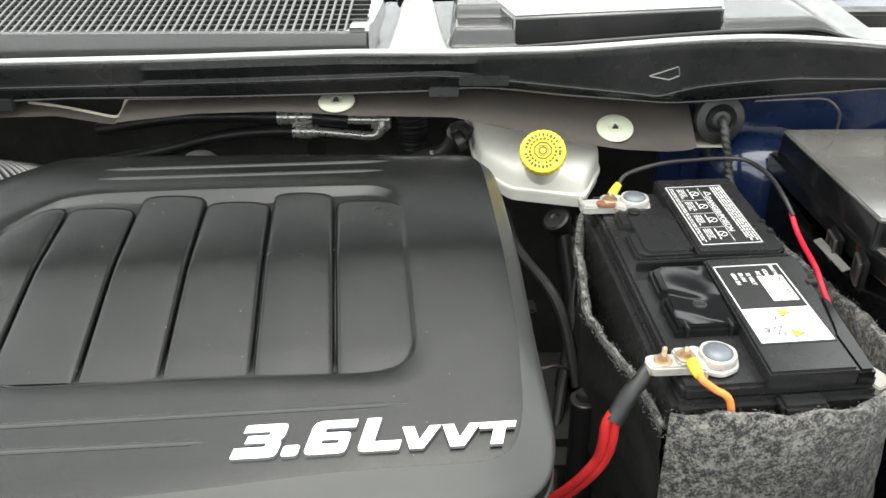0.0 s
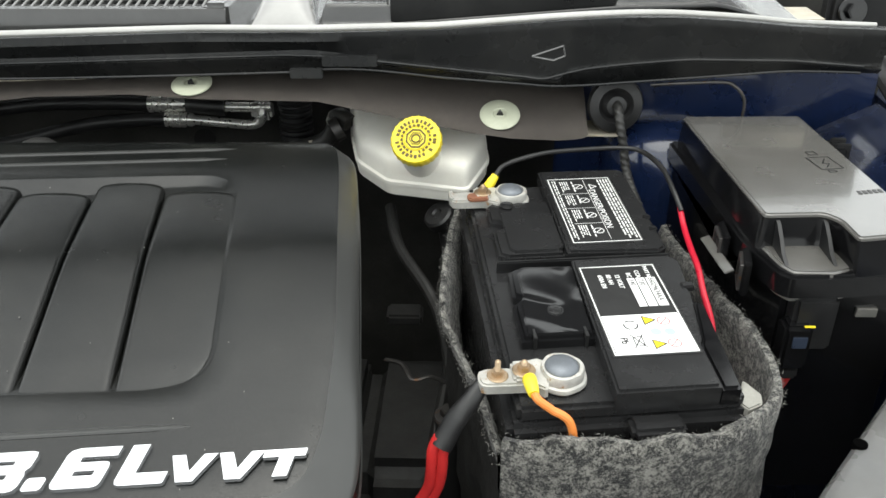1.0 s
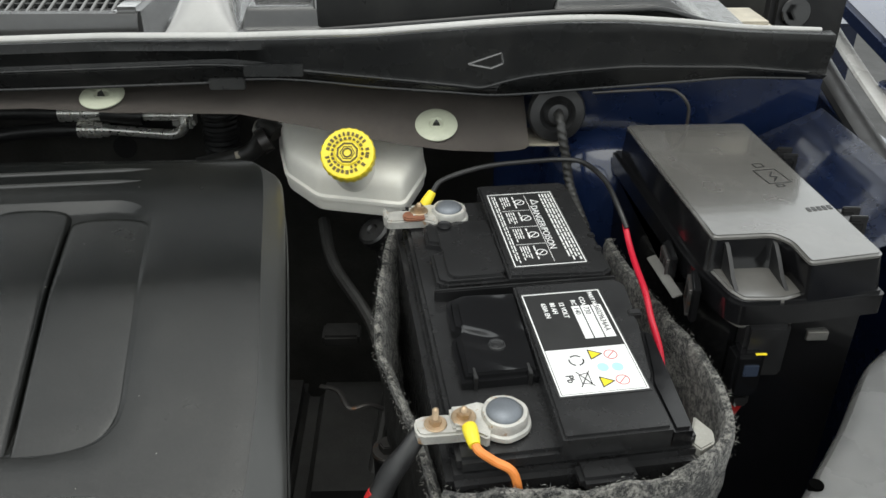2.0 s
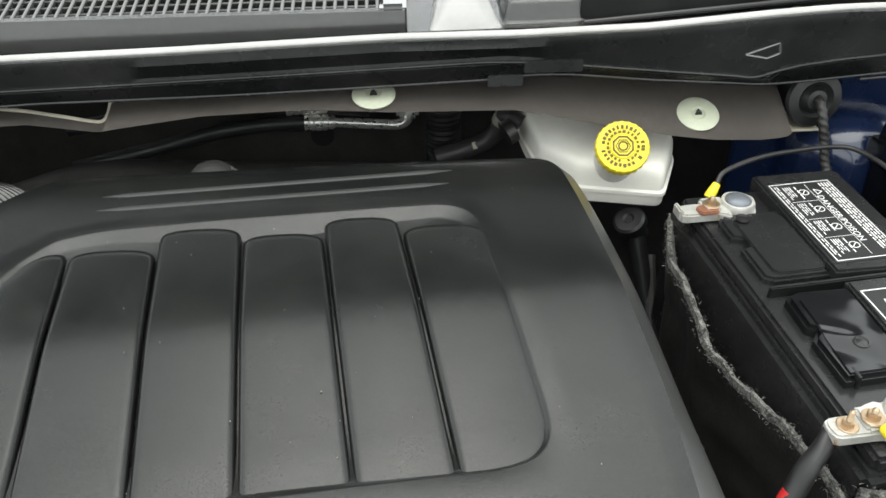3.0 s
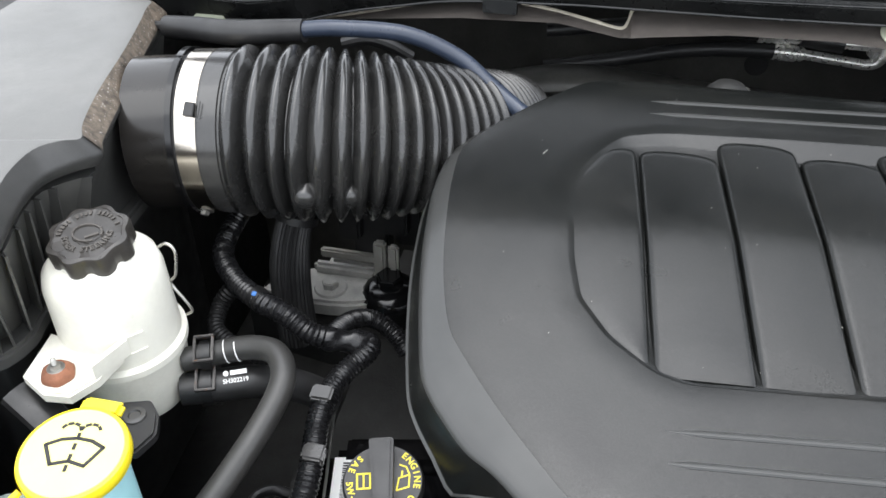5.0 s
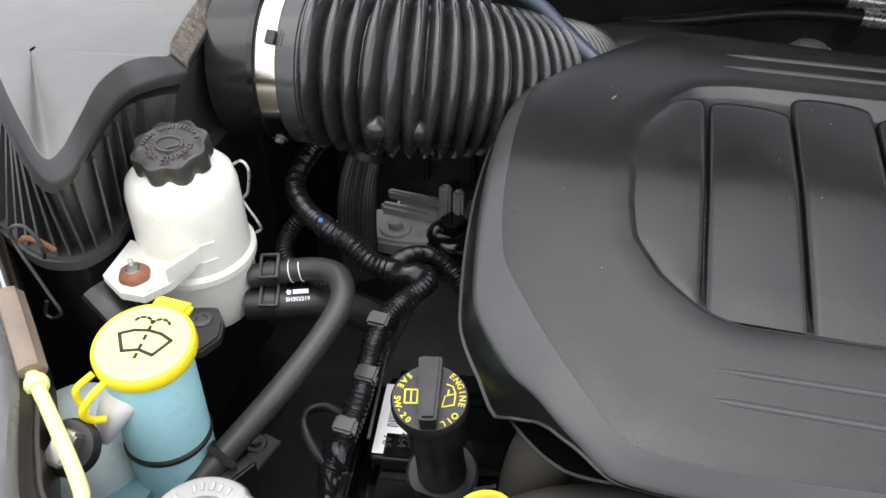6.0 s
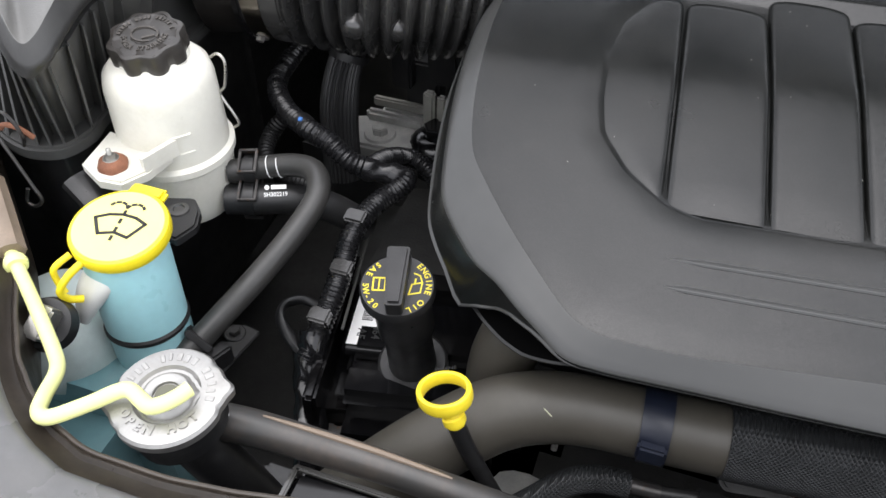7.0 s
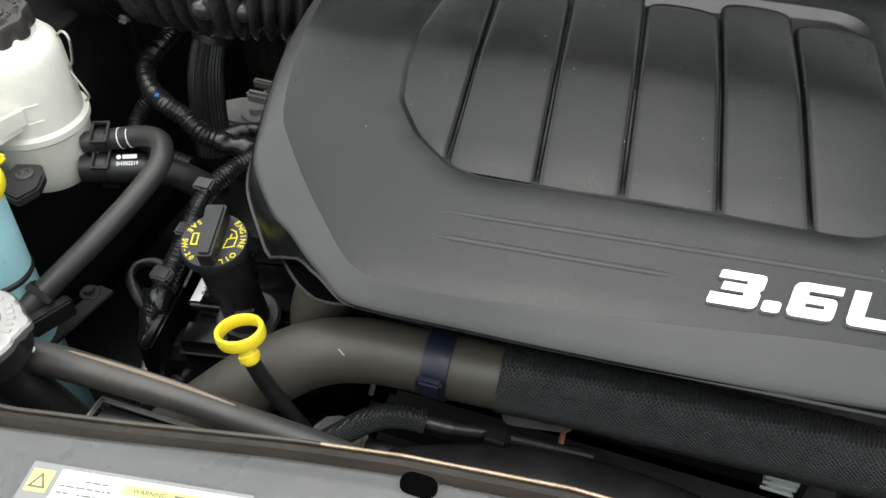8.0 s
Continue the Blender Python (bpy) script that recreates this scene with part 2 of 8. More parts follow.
DUCT = surface("ribbed_rubber", (0.020, 0.0198, 0.0194), 0.25, var=0.2, scale=16, coat=0.5, dust=0.3, dust_colour=(0.09, 0.087, 0.08), rough_var=0.06)
HOSE_GREY = surface("faded_rubber_hose", (0.030, 0.0295, 0.028), 0.42, var=0.2, scale=20, grain=0.15, dust=0.2, dust_colour=(0.08, 0.075, 0.068))
HOSE_TAN = surface("worn_rubber_hose", (0.042, 0.041, 0.039), 0.4, var=0.25, scale=9, dust=0.6, dust_colour=(0.17, 0.12, 0.085))
BAND = surface("hose_clamp_steel", (0.62, 0.57, 0.50), 0.16, metal=1.0, var=0.12, scale=30, rough_var=0.05)
CUFF = surface("smooth_rubber_cuff", (0.036, 0.0355, 0.0345), 0.24, coat=0.3, var=0.2, scale=10, dust=0.2, dust_colour=(0.10, 0.096, 0.09), rough_var=0.06)
INLET = surface("smooth_inlet_plastic", (0.018, 0.0165, 0.015), 0.2, var=0.2, scale=12, rough_var=0.05)
HOSE_BLUE = surface("blue_grey_hose", (0.027, 0.036, 0.057), 0.33, var=0.15, scale=30)
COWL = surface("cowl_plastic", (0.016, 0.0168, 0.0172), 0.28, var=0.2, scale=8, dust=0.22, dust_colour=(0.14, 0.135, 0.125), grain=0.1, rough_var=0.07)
# paler base than COWL: sky reflection on upward faces put into the colour
COWL_TOP = surface("cowl_top_sky_sheen", (0.075, 0.075, 0.0735), 0.21, var=0.08, scale=9, coat=1.0, dust=0.05, dust_colour=(0.12, 0.117, 0.11), rough_var=0.03)
COWL_TOP.node_tree.nodes["Principled BSDF"].inputs["Specular IOR Level"].default_value = 1.0
GRILLE = surface("weathered_grille_plastic", (0.085, 0.084, 0.08), 0.22, coat=0.6, var=0.15, scale=20, rough_var=0.05, dust=0.1, dust_colour=(0.12, 0.117, 0.11))
# shaded copy of the cowl plastic for faces turned from the sky
COWL_SHADED = surface("shaded_cowl_face", (0.012, 0.0123, 0.0125), 0.30, var=0.15, scale=9, dust=0.1, dust_colour=(0.10, 0.097, 0.09), rough_var=0.05)
# near-black without gloss: shade painted into holes and the cover's corner recess
HOLE = surface("hole_and_recess_shade", (0.002, 0.002, 0.002), 0.95, var=0.1)
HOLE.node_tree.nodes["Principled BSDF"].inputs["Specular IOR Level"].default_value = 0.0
SEAL = surface("rubber_seal", (0.43, 0.425, 0.41), 0.22, var=0.15, scale=12, dust=0.2)
SHIELD = surface("brown_grey_insulation", (0.150, 0.132, 0.118), 0.7, var=0.15, scale=10, grain=0.4, grain_scale=700)
SHIELD_EDGE = surface("cut_foam_edge", (0.46, 0.42, 0.34), 0.8, var=0.2, scale=40)
WASHER_DISC = surface("pale_green_plastic", (0.50, 0.52, 0.40), 0.5, var=0.12, scale=50)
WHITE = surface("milky_plastic", (0.80, 0.785, 0.70), 0.38, var=0.08, scale=14, dust=0.45, dust_colour=(0.46, 0.42, 0.34), subsurface=0.25)
TANK = surface("aged_milky_plastic", (0.88, 0.86, 0.785), 0.52, var=0.05, scale=14, dust=0.12, dust_colour=(0.42, 0.37, 0.29), subsurface=0.2)
YELLOW = surface("yellow_plastic", (0.82, 0.65, 0.03), 0.38, var=0.08, scale=30)
CAP_DUSTY = surface("dusty_black_cap", (0.034, 0.031, 0.028), 0.36, var=0.3, scale=40, dust=0.4, dust_colour=(0.10, 0.09, 0.08))
INK = surface("black_ink", (0.012, 0.012, 0.012), 0.5, var=0.1)
YELLOW_CAP = surface("yellow_snap_cap", (0.86, 0.70, 0.02), 0.4, var=0.06, scale=25)
YELLOW_PALE = surface("sun_bleached_yellow", (0.93, 0.87, 0.27), 0.4, var=0.06, scale=25)
YELLOW_INK = surface("yellow_ink", (0.75, 0.62, 0.03), 0.5, var=0.05)
PAPER = surface("white_label", (0.80, 0.80, 0.79), 0.34, var=0.04, scale=30)
RED_INK = surface("red_ink", (0.55, 0.05, 0.05), 0.45, var=0.1)
TEAL_INK = surface("teal_ink", (0.40, 0.72, 0.70), 0.45, var=0.1)
CHROME = surface("bright_letters", (0.82, 0.83, 0.85), 0.22, metal=0.85, var=0.05, scale=30, rough_var=0.05)
BRIGHT_ALU = surface("bright_aluminium", (0.74, 0.73, 0.69), 0.30, metal=0.75, var=0.2, scale=60, rough_var=0.08)
STEEL = surface("zinc_steel", (0.45, 0.44, 0.41), 0.34, metal=0.9, var=0.2, scale=40, dust=0.2)
ALU = surface("cast_aluminium", (0.46, 0.455, 0.43), 0.5, metal=0.35, var=0.25, scale=30, grain=0.4, grain_scale=500, dust=0.2, dust_colour=(0.10, 0.095, 0.085))
LEAD = surface("lead_terminal", (0.52, 0.51, 0.475), 0.5, metal=0.35, var=0.25, scale=60, grain=0.4, grain_scale=600, blotch=0.2, blotch_colour=(0.36, 0.22, 0.11))
POST = surface("grey_lead_post", (0.17, 0.185, 0.205), 0.42, metal=0.4, var=0.2, scale=60)
COPPER = surface("brass_stud", (0.48, 0.36, 0.24), 0.42, metal=0.85, var=0.25, scale=80)
CLAMP = surface("dull_clamp_steel", (0.075, 0.072, 0.07), 0.4, metal=0.7, var=0.3, scale=60, blotch=0.15, blotch_colour=(0.12, 0.06, 0.03))
RUST = surface("rusty_nut", (0.24, 0.10, 0.055), 0.75, metal=0.1, var=0.35, scale=90, grain=0.6)
RED = surface("red_cable", (0.52, 0.026, 0.026), 0.38, var=0.12, scale=40)
PINK_RED = surface("pink_red_wire", (0.55, 0.012, 0.035), 0.35, var=0.1, scale=40)
ORANGE = surface("orange_wire", (0.80, 0.26, 0.06), 0.42, var=0.12, scale=40)
FELT = surface("grey_felt", (0.062, 0.061, 0.057), 0.95, var=0.3, scale=60, sheen=0.2, rough_var=0.04)
fn, fl = FELT.node_tree.nodes, FELT.node_tree.links
fcoord = fn.new("ShaderNodeTexCoord").outputs["Object"]
tufts = []
for scale_f, warp, rough_f in ((110.0, 0.3, 0.8), (420.0, 0.5, 0.8)):
    tn = fn.new("ShaderNodeTexNoise")
    tn.inputs["Scale"].default_value, tn.inputs["Detail"].default_value, tn.inputs["Roughness"].default_value, tn.inputs["Distortion"].default_value = scale_f, 5.0, rough_f, warp
    fl.new(fcoord, tn.inputs["Vector"])
    tufts.append(tn.outputs["Fac"])
mean = fn.new("ShaderNodeMath")
mean.operation = "MULTIPLY_ADD"
mean.inputs[1].default_value = 0.5
fl.new(tufts[1], mean.inputs[0])
half = fn.new("ShaderNodeMath")
half.operation = "MULTIPLY"
half.inputs[1].default_value = 0.5
fl.new(tufts[0], half.inputs[0])
fl.new(half.outputs[0], mean.inputs[2])
tint = fn.new("ShaderNodeValToRGB")
tint.color_ramp.elements[0].position, tint.color_ramp.elements[0].color = 0.465, (0.004, 0.004, 0.004, 1)
tint.color_ramp.elements[1].position, tint.color_ramp.elements[1].color = 0.575, (0.29, 0.28, 0.25, 1)
fl.new(mean.outputs[0], tint.inputs["Fac"])
fl.new(tint.outputs["Color"], fn["Principled BSDF"].inputs["Base Color"])
fuzz = fn.new("ShaderNodeBump")
fuzz.inputs["Strength"].default_value, fuzz.inputs["Distance"].default_value = 1.0, 0.003
fl.new(mean.outputs[0], fuzz.inputs["Height"])
fl.new(fuzz.outputs["Normal"], fn["Principled BSDF"].inputs["Normal"])
FELT_DARK = surface("dark_felt", (0.011, 0.0105, 0.009), 0.95, var=0.5, scale=45, grain=1.0, grain_scale=260)
STRAP = surface("navy_plastic_strap", (0.006, 0.009, 0.020), 0.5, var=0.2, scale=30)
BLUE = surface("dark_blue_paint", (0.008, 0.017, 0.055), 0.26, var=0.2, scale=6, coat=1.0)
GREY_PAINT = surface("grey_panel", (0.24, 0.24, 0.238), 0.28, var=0.12, scale=6, coat=0.8, dust=0.2, dust_colour=(0.30, 0.27, 0.23), grain=0.1)
EDGE_GLINT = surface("painted_edge_glint", (0.36, 0.27, 0.19), 0.30, metal=0.6, var=0.35, scale=60)
PANEL_EDGE = surface("dirty_panel_lip", (0.045, 0.036, 0.028), 0.38, var=0.3, scale=20, dust=0.25, dust_colour=(0.16, 0.13, 0.10))
DARK = surface("grimy_engine", (0.022, 0.022, 0.021), 0.6, var=0.4, scale=22, grain=0.5, grain_scale=300, dust=0.2, dust_colour=(0.06, 0.055, 0.05))
GRIME = surface("dusty_bulkhead", (0.052, 0.051, 0.046), 0.5, var=0.4, scale=18, grain=0.4, grain_scale=300, dust=0.25, dust_colour=(0.10, 0.092, 0.08))
OLIVE = surface("olive_grey_pipe", (0.056, 0.051, 0.041), 0.5, var=0.15, scale=9, dust=0.3, dust_colour=(0.11, 0.10, 0.085), rough_var=0.06)
CAP_METAL = surface("pressed_steel_cap", (0.38, 0.375, 0.36), 0.42, metal=0.9, var=0.2, scale=30, dust=0.45, dust_colour=(0.30, 0.275, 0.24))
TEAL = surface("teal_fluid_bottle", (0.37, 0.65, 0.69), 0.34, var=0.08, scale=10, subsurface=0.3)
TEAL_DIM = surface("dusty_teal_tank", (0.15, 0.29, 0.31), 0.45, var=0.15, scale=8, dust=0.2, subsurface=0.2)
PALE_NECK = surface("clear_bottle_plastic", (0.55, 0.60, 0.58), 0.4, var=0.1, scale=20, subsurface=0.2)
PALE_LIP = surface("clear_spout_plastic", (0.74, 0.75, 0.72), 0.35, var=0.08, scale=20, subsurface=0.25)
BEIGE = surface("dusty_pale_plastic", (0.30, 0.292, 0.262), 0.55, var=0.2, scale=40, dust=0.3, dust_colour=(0.2, 0.19, 0.16))
ROD = surface("pale_yellow_rod", (0.83, 0.85, 0.36), 0.42, var=0.1, scale=40, dust=0.15)
SLEEVE = surface("tan_rod_grip", (0.22, 0.17, 0.125), 0.55, var=0.2, scale=40)
BRAID = surface("braided_sleeve", (0.020, 0.0215, 0.0225), 0.42, var=0.3, scale=60)
bn, bl = BRAID.node_tree.nodes, BRAID.node_tree.links
coord = bn.new("ShaderNodeTexCoord").outputs["Object"]
heights = []
for sign in (1, -1):
    turn_node = bn.new("ShaderNodeMapping")
    turn_node.inputs["Rotation"].default_value = (radians(25), radians(sign * 52), radians(sign * 20))
    bl.new(coord, turn_node.inputs["Vector"])
    wave = bn.new("ShaderNodeTexWave")
    wave.inputs["Scale"].default_value, wave.inputs["Distortion"].default_value = 165.0, 1.0
    bl.new(turn_node.outputs["Vector"], wave.inputs["Vector"])
    heights.append(wave.outputs["Fac"])
both = bn.new("ShaderNodeMath")
both.operation = "MAXIMUM"
for k in (0, 1):
    bl.new(heights[k], both.inputs[k])
braid_bump = bn.new("ShaderNodeBump")
braid_bump.inputs["Strength"].default_value, braid_bump.inputs["Distance"].default_value = 1.0, 0.0013
bl.new(both.outputs[0], braid_bump.inputs["Height"])
bl.new(braid_bump.outputs["Normal"], bn["Principled BSDF"].inputs["Normal"])
WINDOW = surface("dark_glass", (0.02, 0.022, 0.023), 0.05, var=0.1, rough_var=0.02)
HOOD = surface("hood_underside", (0.02, 0.022, 0.03), 0.75, var=0.2, scale=5)
TARMAC = surface("tarmac", (0.05, 0.05, 0.05), 0.9, var=0.3, scale=3, grain=0.8, grain_scale=90)
FILM = surface("wrinkled_glossy_film", (0.008, 0.008, 0.0085), 0.10, var=0.15, scale=20, rough_var=0.04)
wn2, wl2 = FILM.node_tree.nodes, FILM.node_tree.links
film_noise = wn2.new("ShaderNodeTexNoise")
film_noise.inputs["Scale"].default_value, film_noise.inputs["Detail"].default_value, film_noise.inputs["Distortion"].default_value = 13.0, 1.0, 0.8
wl2.new(wn2.new("ShaderNodeTexCoord").outputs["Object"], film_noise.inputs["Vector"])
film_bump = wn2.new("ShaderNodeBump")
film_bump.inputs["Strength"].default_value, film_bump.inputs["Distance"].default_value = 0.6, 0.010
wl2.new(film_noise.outputs["Fac"], film_bump.inputs["Height"])
wl2.new(film_bump.outputs["Normal"], wn2["Principled BSDF"].inputs["Normal"])
# base raised so the colour carries sky reflected on lid top and step
FUSE_LID = surface("satin_fuse_lid_sky_sheen", (0.11, 0.106, 0.098), 0.24, var=0.15, scale=10, coat=0.8, grain=0.06, grain_scale=1300, dust=0.12, dust_colour=(0.15, 0.145, 0.14), rough_var=0.05)
FUSE_LID.node_tree.nodes["Principled BSDF"].inputs["Specular IOR Level"].default_value = 0.9

# ---- the setting: ground, engine bay shell, cowl, hood ----
solid("ground", box(-60, 60, -60, 60, -0.05, 0.0, 0), TARMAC, "dark tarmac under the car", "ground", kind="structure")

# open hood, standing up behind the cowl, and the windscreen behind it
hood = bmesh.new()
grid([[(x, 0.93 + 0.24 * s + 0.02 * math.sin(math.pi * s), 1.27 + 0.84 * s - 0.05 * ((x + 0.17) / 0.8) ** 2 * s) for x in np.linspace(-0.98, 0.62, 16)] for s in np.linspace(0, 1, 12)], bm=hood)
bmesh.ops.solidify(hood, geom=hood.faces[:], thickness=0.025)
hood_panel = solid("hood", hood, HOOD, "raised dark hood standing open above the engine bay", "hood", kind="structure")
screen = bmesh.new()
grid([[(x, 1.25 + 0.95 * s + 0.10 * (x / 0.8) ** 2, 1.13 + 0.20 * s) for x in np.linspace(-0.85, 0.75, 20)] for s in np.linspace(0, 1, 8)], bm=screen)
bmesh.ops.solidify(screen, geom=screen.faces[:], thickness=0.006)
solid("windscreen", screen, WINDOW, "sloping windscreen behind the cowl", "windscreen", kind="structure")

# firewall, floor and side aprons of the bay
firewall = box(-0.92, 0.72, 1.06, 1.10, 0.35, 1.12, 0.004)
solid("firewall", firewall, GRIME, "dark grimy firewall behind the engine", "firewall", kind="structure")
solid("bay_floor", box(-0.92, 0.72, 0.06, 1.07, 0.40, 0.45, 0.004), DARK, "dark grimy undertray of the engine bay", "undertray", kind="structure")
SEAL_Z = ((-0.9, 1.112), (-0.68, 1.122), (-0.46, 1.129), (-0.27, 1.133), (-0.08, 1.139), (0.04, 1.139), (0.16, 1.142), (0.28, 1.151), (0.335, 1.154), (0.394, 1.154), (0.453, 1.150), (0.494, 1.146), (0.54, 1.144), (0.60, 1.142))
RIDGE_Z = ((-0.9, 1.066), (-0.79, 1.062), (-0.75, 1.061), (-0.63, 1.082), (-0.515, 1.098), (-0.35, 1.102), (-0.21, 1.106), (0.03, 1.114), (0.094, 1.108), (0.18, 1.099), (0.278, 1.089), (0.286, 1.098), (0.34, 1.105), (0.402, 1.110), (0.502, 1.109), (0.58, 1.103))
LOW_Z = ((-0.9, 1.031), (-0.704, 1.040), (-0.636, 1.059), (-0.535, 1.078), (-0.495, 1.081), (-0.40, 1.085), (-0.231, 1.087), (-0.115, 1.090), (0.010, 1.094), (0.06, 1.098), (0.10, 1.096), (0.164, 1.089), (0.283, 1.080), (0.40, 1.089), (0.505, 1.097), (0.58, 1.095))
XS = np.linspace(-0.90, 0.588, 150)
cowl = bmesh.new()
rows = []
for x in XS:
    s, r, b = interp(x, SEAL_Z), interp(x, RIDGE_Z), interp(x, LOW_Z)
    rows.append([(x, 0.822, b - 0.004), (x, 0.806, b), (x, 0.803, b + 0.003), (x, 0.799, r - 0.002), (x, 0.802, r), (x, 0.803, r + 0.004), (x, 0.798, s - 0.012), (x, 0.800, s - 0.004),
                 (x, 0.812, s - 0.003), (x, 0.835, s - 0.012), (x, 0.856, s - 0.014)])
grid(rows, bm=cowl)
bmesh.ops.solidify(cowl, geom=cowl.faces[:], thickness=0.003)
cowl_panel = thing("cowl_panel", "black plastic cowl panel with grille below the windscreen", "cowl", (-0.1, 0.82, 1.08))
cowl_panel["kind"] = "structure"
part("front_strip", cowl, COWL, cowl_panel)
# light base of the seal stands for the sky's highlight along the bulb
part("seal", tube([(x, 0.800, interp(x, SEAL_Z) + 0.0005) for x in np.linspace(-0.90, 0.572, 40)], lambda s: 0.0043 - 0.0015 * max(0, s - 0.8) / 0.2, 12, 240, squash=0.8), SEAL, cowl_panel, "long rubber hood seal, sky highlight painted light grey")
# pressed triangle and small clips in the strip
tm = Matrix.Translation((0, 0.8005, 1.112))
corners = [(0.251, 0, 0.0005), (0.281, 0, 0.011), (0.283, 0, 0.001), (0.272, 0, -0.0035), (0.251, 0, 0.0005)]
tri = bmesh.new()
for p, q in zip(corners, corners[1:]):
    tube([tm @ Vector(p), tm @ Vector(q)], 0.0013, 8, 6, bm=tri)
part("pressed_triangle", tri, COWL_TOP, cowl_panel)
for x0, x1, dz in ((0.012, 0.045, -0.002), (-0.497, -0.462, -0.006)):
    z = interp((x0 + x1) / 2, LOW_Z)
    part("tab", box(x0, x1, 0.7992, 0.806, z - 0.004 + dz, z + 0.005, 0.001), COWL, cowl_panel)
part("tab", box(0.045, 0.100, 0.7985, 0.803, 1.102, 1.1135, 0.001), COWL, cowl_panel)
part("ridge_bead", tube([(x, 0.8005, interp(x, RIDGE_Z)) for x in np.linspace(0.10, 0.57, 24)], 0.0016, 8, 120), COWL, cowl_panel)
part("ridge_bead", tube([(x, 0.8005, interp(x, RIDGE_Z)) for x in np.linspace(-0.88, 0.05, 24)], 0.0012, 8, 160), COWL, cowl_panel)
part("hem_bead", tube([(x, 0.8045, interp(x, LOW_Z) + 0.001) for x in np.linspace(-0.88, 0.57, 40)], 0.0016, 8, 240), COWL, cowl_panel)
# grille deck: lip, bars and cross bars
def deck_z(y):
    return 1.1445 + 0.23 * (y - 0.862)


lip = bmesh.new()
grid([[(x, 0.856, interp(x, SEAL_Z) - 0.014), (x, 0.857, 1.138), (x, 0.861, 1.1445), (x, 0.868, deck_z(0.868))] for x in np.linspace(-0.9, -0.062, 60)], bm=lip)
bmesh.ops.solidify(lip, geom=lip.faces[:], thickness=0.003)
part("grille_lip", lip, COWL_TOP, cowl_panel)
part("grille_tray", box(-0.9, -0.062, 0.86, 1.05, 1.118, 1.122, 0.001), DARK, cowl_panel)
bar = box(-0.0017, 0.0017, 0.864, 1.05, -0.006, 0.0, 0.0008, seg=1)
for v in bar.verts:
    v.co.z += deck_z(v.co.y) + (0.002 if v.co.y > 0.9 else 0)
bar_first = part("grille_bar", bar, GRILLE, cowl_panel)
bar_first.location.x = -0.088
for k in range(1, 80):
    o = bar_first.copy()
    scene.collection.objects.link(o)
    o.location.x = -0.088 - 0.0101 * k
for k in range(1, 14):
    y = 0.862 + 0.0125 * k
    part("cross_bar", box(-0.9, -0.066, y - 0.0016, y + 0.0016, deck_z(y) - 0.007, deck_z(y) - 0.0015, 0.0006, seg=1), COWL, cowl_panel)
part("grille_end", box(-0.086, -0.060, 0.861, 1.05, 1.12, 1.150, 0.004), COWL_TOP, cowl_panel)
# right part of the deck: rounded wiper boss, stepped ledge, end shelf
def soft_step(v, width):
    return 1 / (1 + math.exp(max(-60.0, min(60.0, -v / width))))


DECK_Z = ((-0.06, 1.126), (0.10, 1.127), (0.22, 1.136), (0.34, 1.145), (0.44, 1.148), (0.49, 1.134), (0.53, 1.128))
deck = bmesh.new()
rows = []
for x in np.linspace(-0.060, 0.53, 330):
    row = []
    for y in np.linspace(0.853, 1.06, 110):
        z = interp(x, DECK_Z) + 0.05 * (y - 0.853)
        between = soft_step(x - 0.036, 0.0012) * soft_step(0.112 - x, 0.0012)
        z += between * (0.020 * soft_step(y - 0.868, 0.0012) + 0.013 * soft_step(y - 0.915, 0.0015))
        shelf_x = soft_step(x - 0.338, 0.001) * soft_step(0.462 - x - 0.2 * (y - 0.868), 0.008)
        z += shelf_x * 0.011 * soft_step(y - 0.866, 0.0012)
        row.append((x, y, z))
    rows.append(row)
grid(rows, bm=deck)
bmesh.ops.solidify(deck, geom=deck.faces[:], thickness=0.003)
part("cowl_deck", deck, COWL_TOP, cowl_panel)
boss = bmesh.new()
rows = []
for y in np.linspace(0.8535, 1.05, 40):
    w = 0.0365 - 0.17 * min(0.06, y - 0.8535)
    h = 0.050 * min(1.0, (y - 0.8535) / 0.060) ** 0.8 * (1 - soft_step(y - 0.945, 0.008))
    rows.append([(-0.003 - 0.05 * (y - 0.853) + w * u, y, 1.1255 + 0.05 * (y - 0.853) + h * (1 - abs(u) ** 3.0) ** 0.6) for u in np.linspace(-1, 1, 41)])
grid(rows, bm=boss)
# pale base colour carries the sky reflected on the boss
part("wiper_boss", boss, surface("sky_sheen_boss_plastic", (0.33, 0.325, 0.315), 0.24, var=0.1, scale=14, coat=0.5), cowl_panel, "rounded wiper boss, sky reflection painted pale")
part("wiper_pivot", lathe([(0, -0.02), (0.019, -0.02), (0.020, 0.006), (0.017, 0.012), (0.009, 0.014), (0, 0.0145)], place((-0.014, 0.930, 1.182), (0, -0.35, 0.94)), 32), GLOSS, cowl_panel, "black wiper pivot cap")
raised = bmesh.new()
front_face = [raised.verts.new(p) for p in ((0.105, 0.868, 1.118), (0.340, 0.868, 1.138), (0.340, 0.868, 1.1712), (0.105, 0.868, 1.1612))]
rear_face = [raised.verts.new(p) for p in ((0.050, 1.06, 1.118), (0.375, 1.06, 1.138), (0.375, 1.06, 1.1790), (0.050, 1.06, 1.1690))]
raised.faces.new(front_face)
raised.faces.new(rear_face[::-1])
for k in range(4):
    raised.faces.new((front_face[k], front_face[(k + 1) % 4], rear_face[(k + 1) % 4], rear_face[k]))
bmesh.ops.recalc_face_normals(raised, faces=raised.faces)
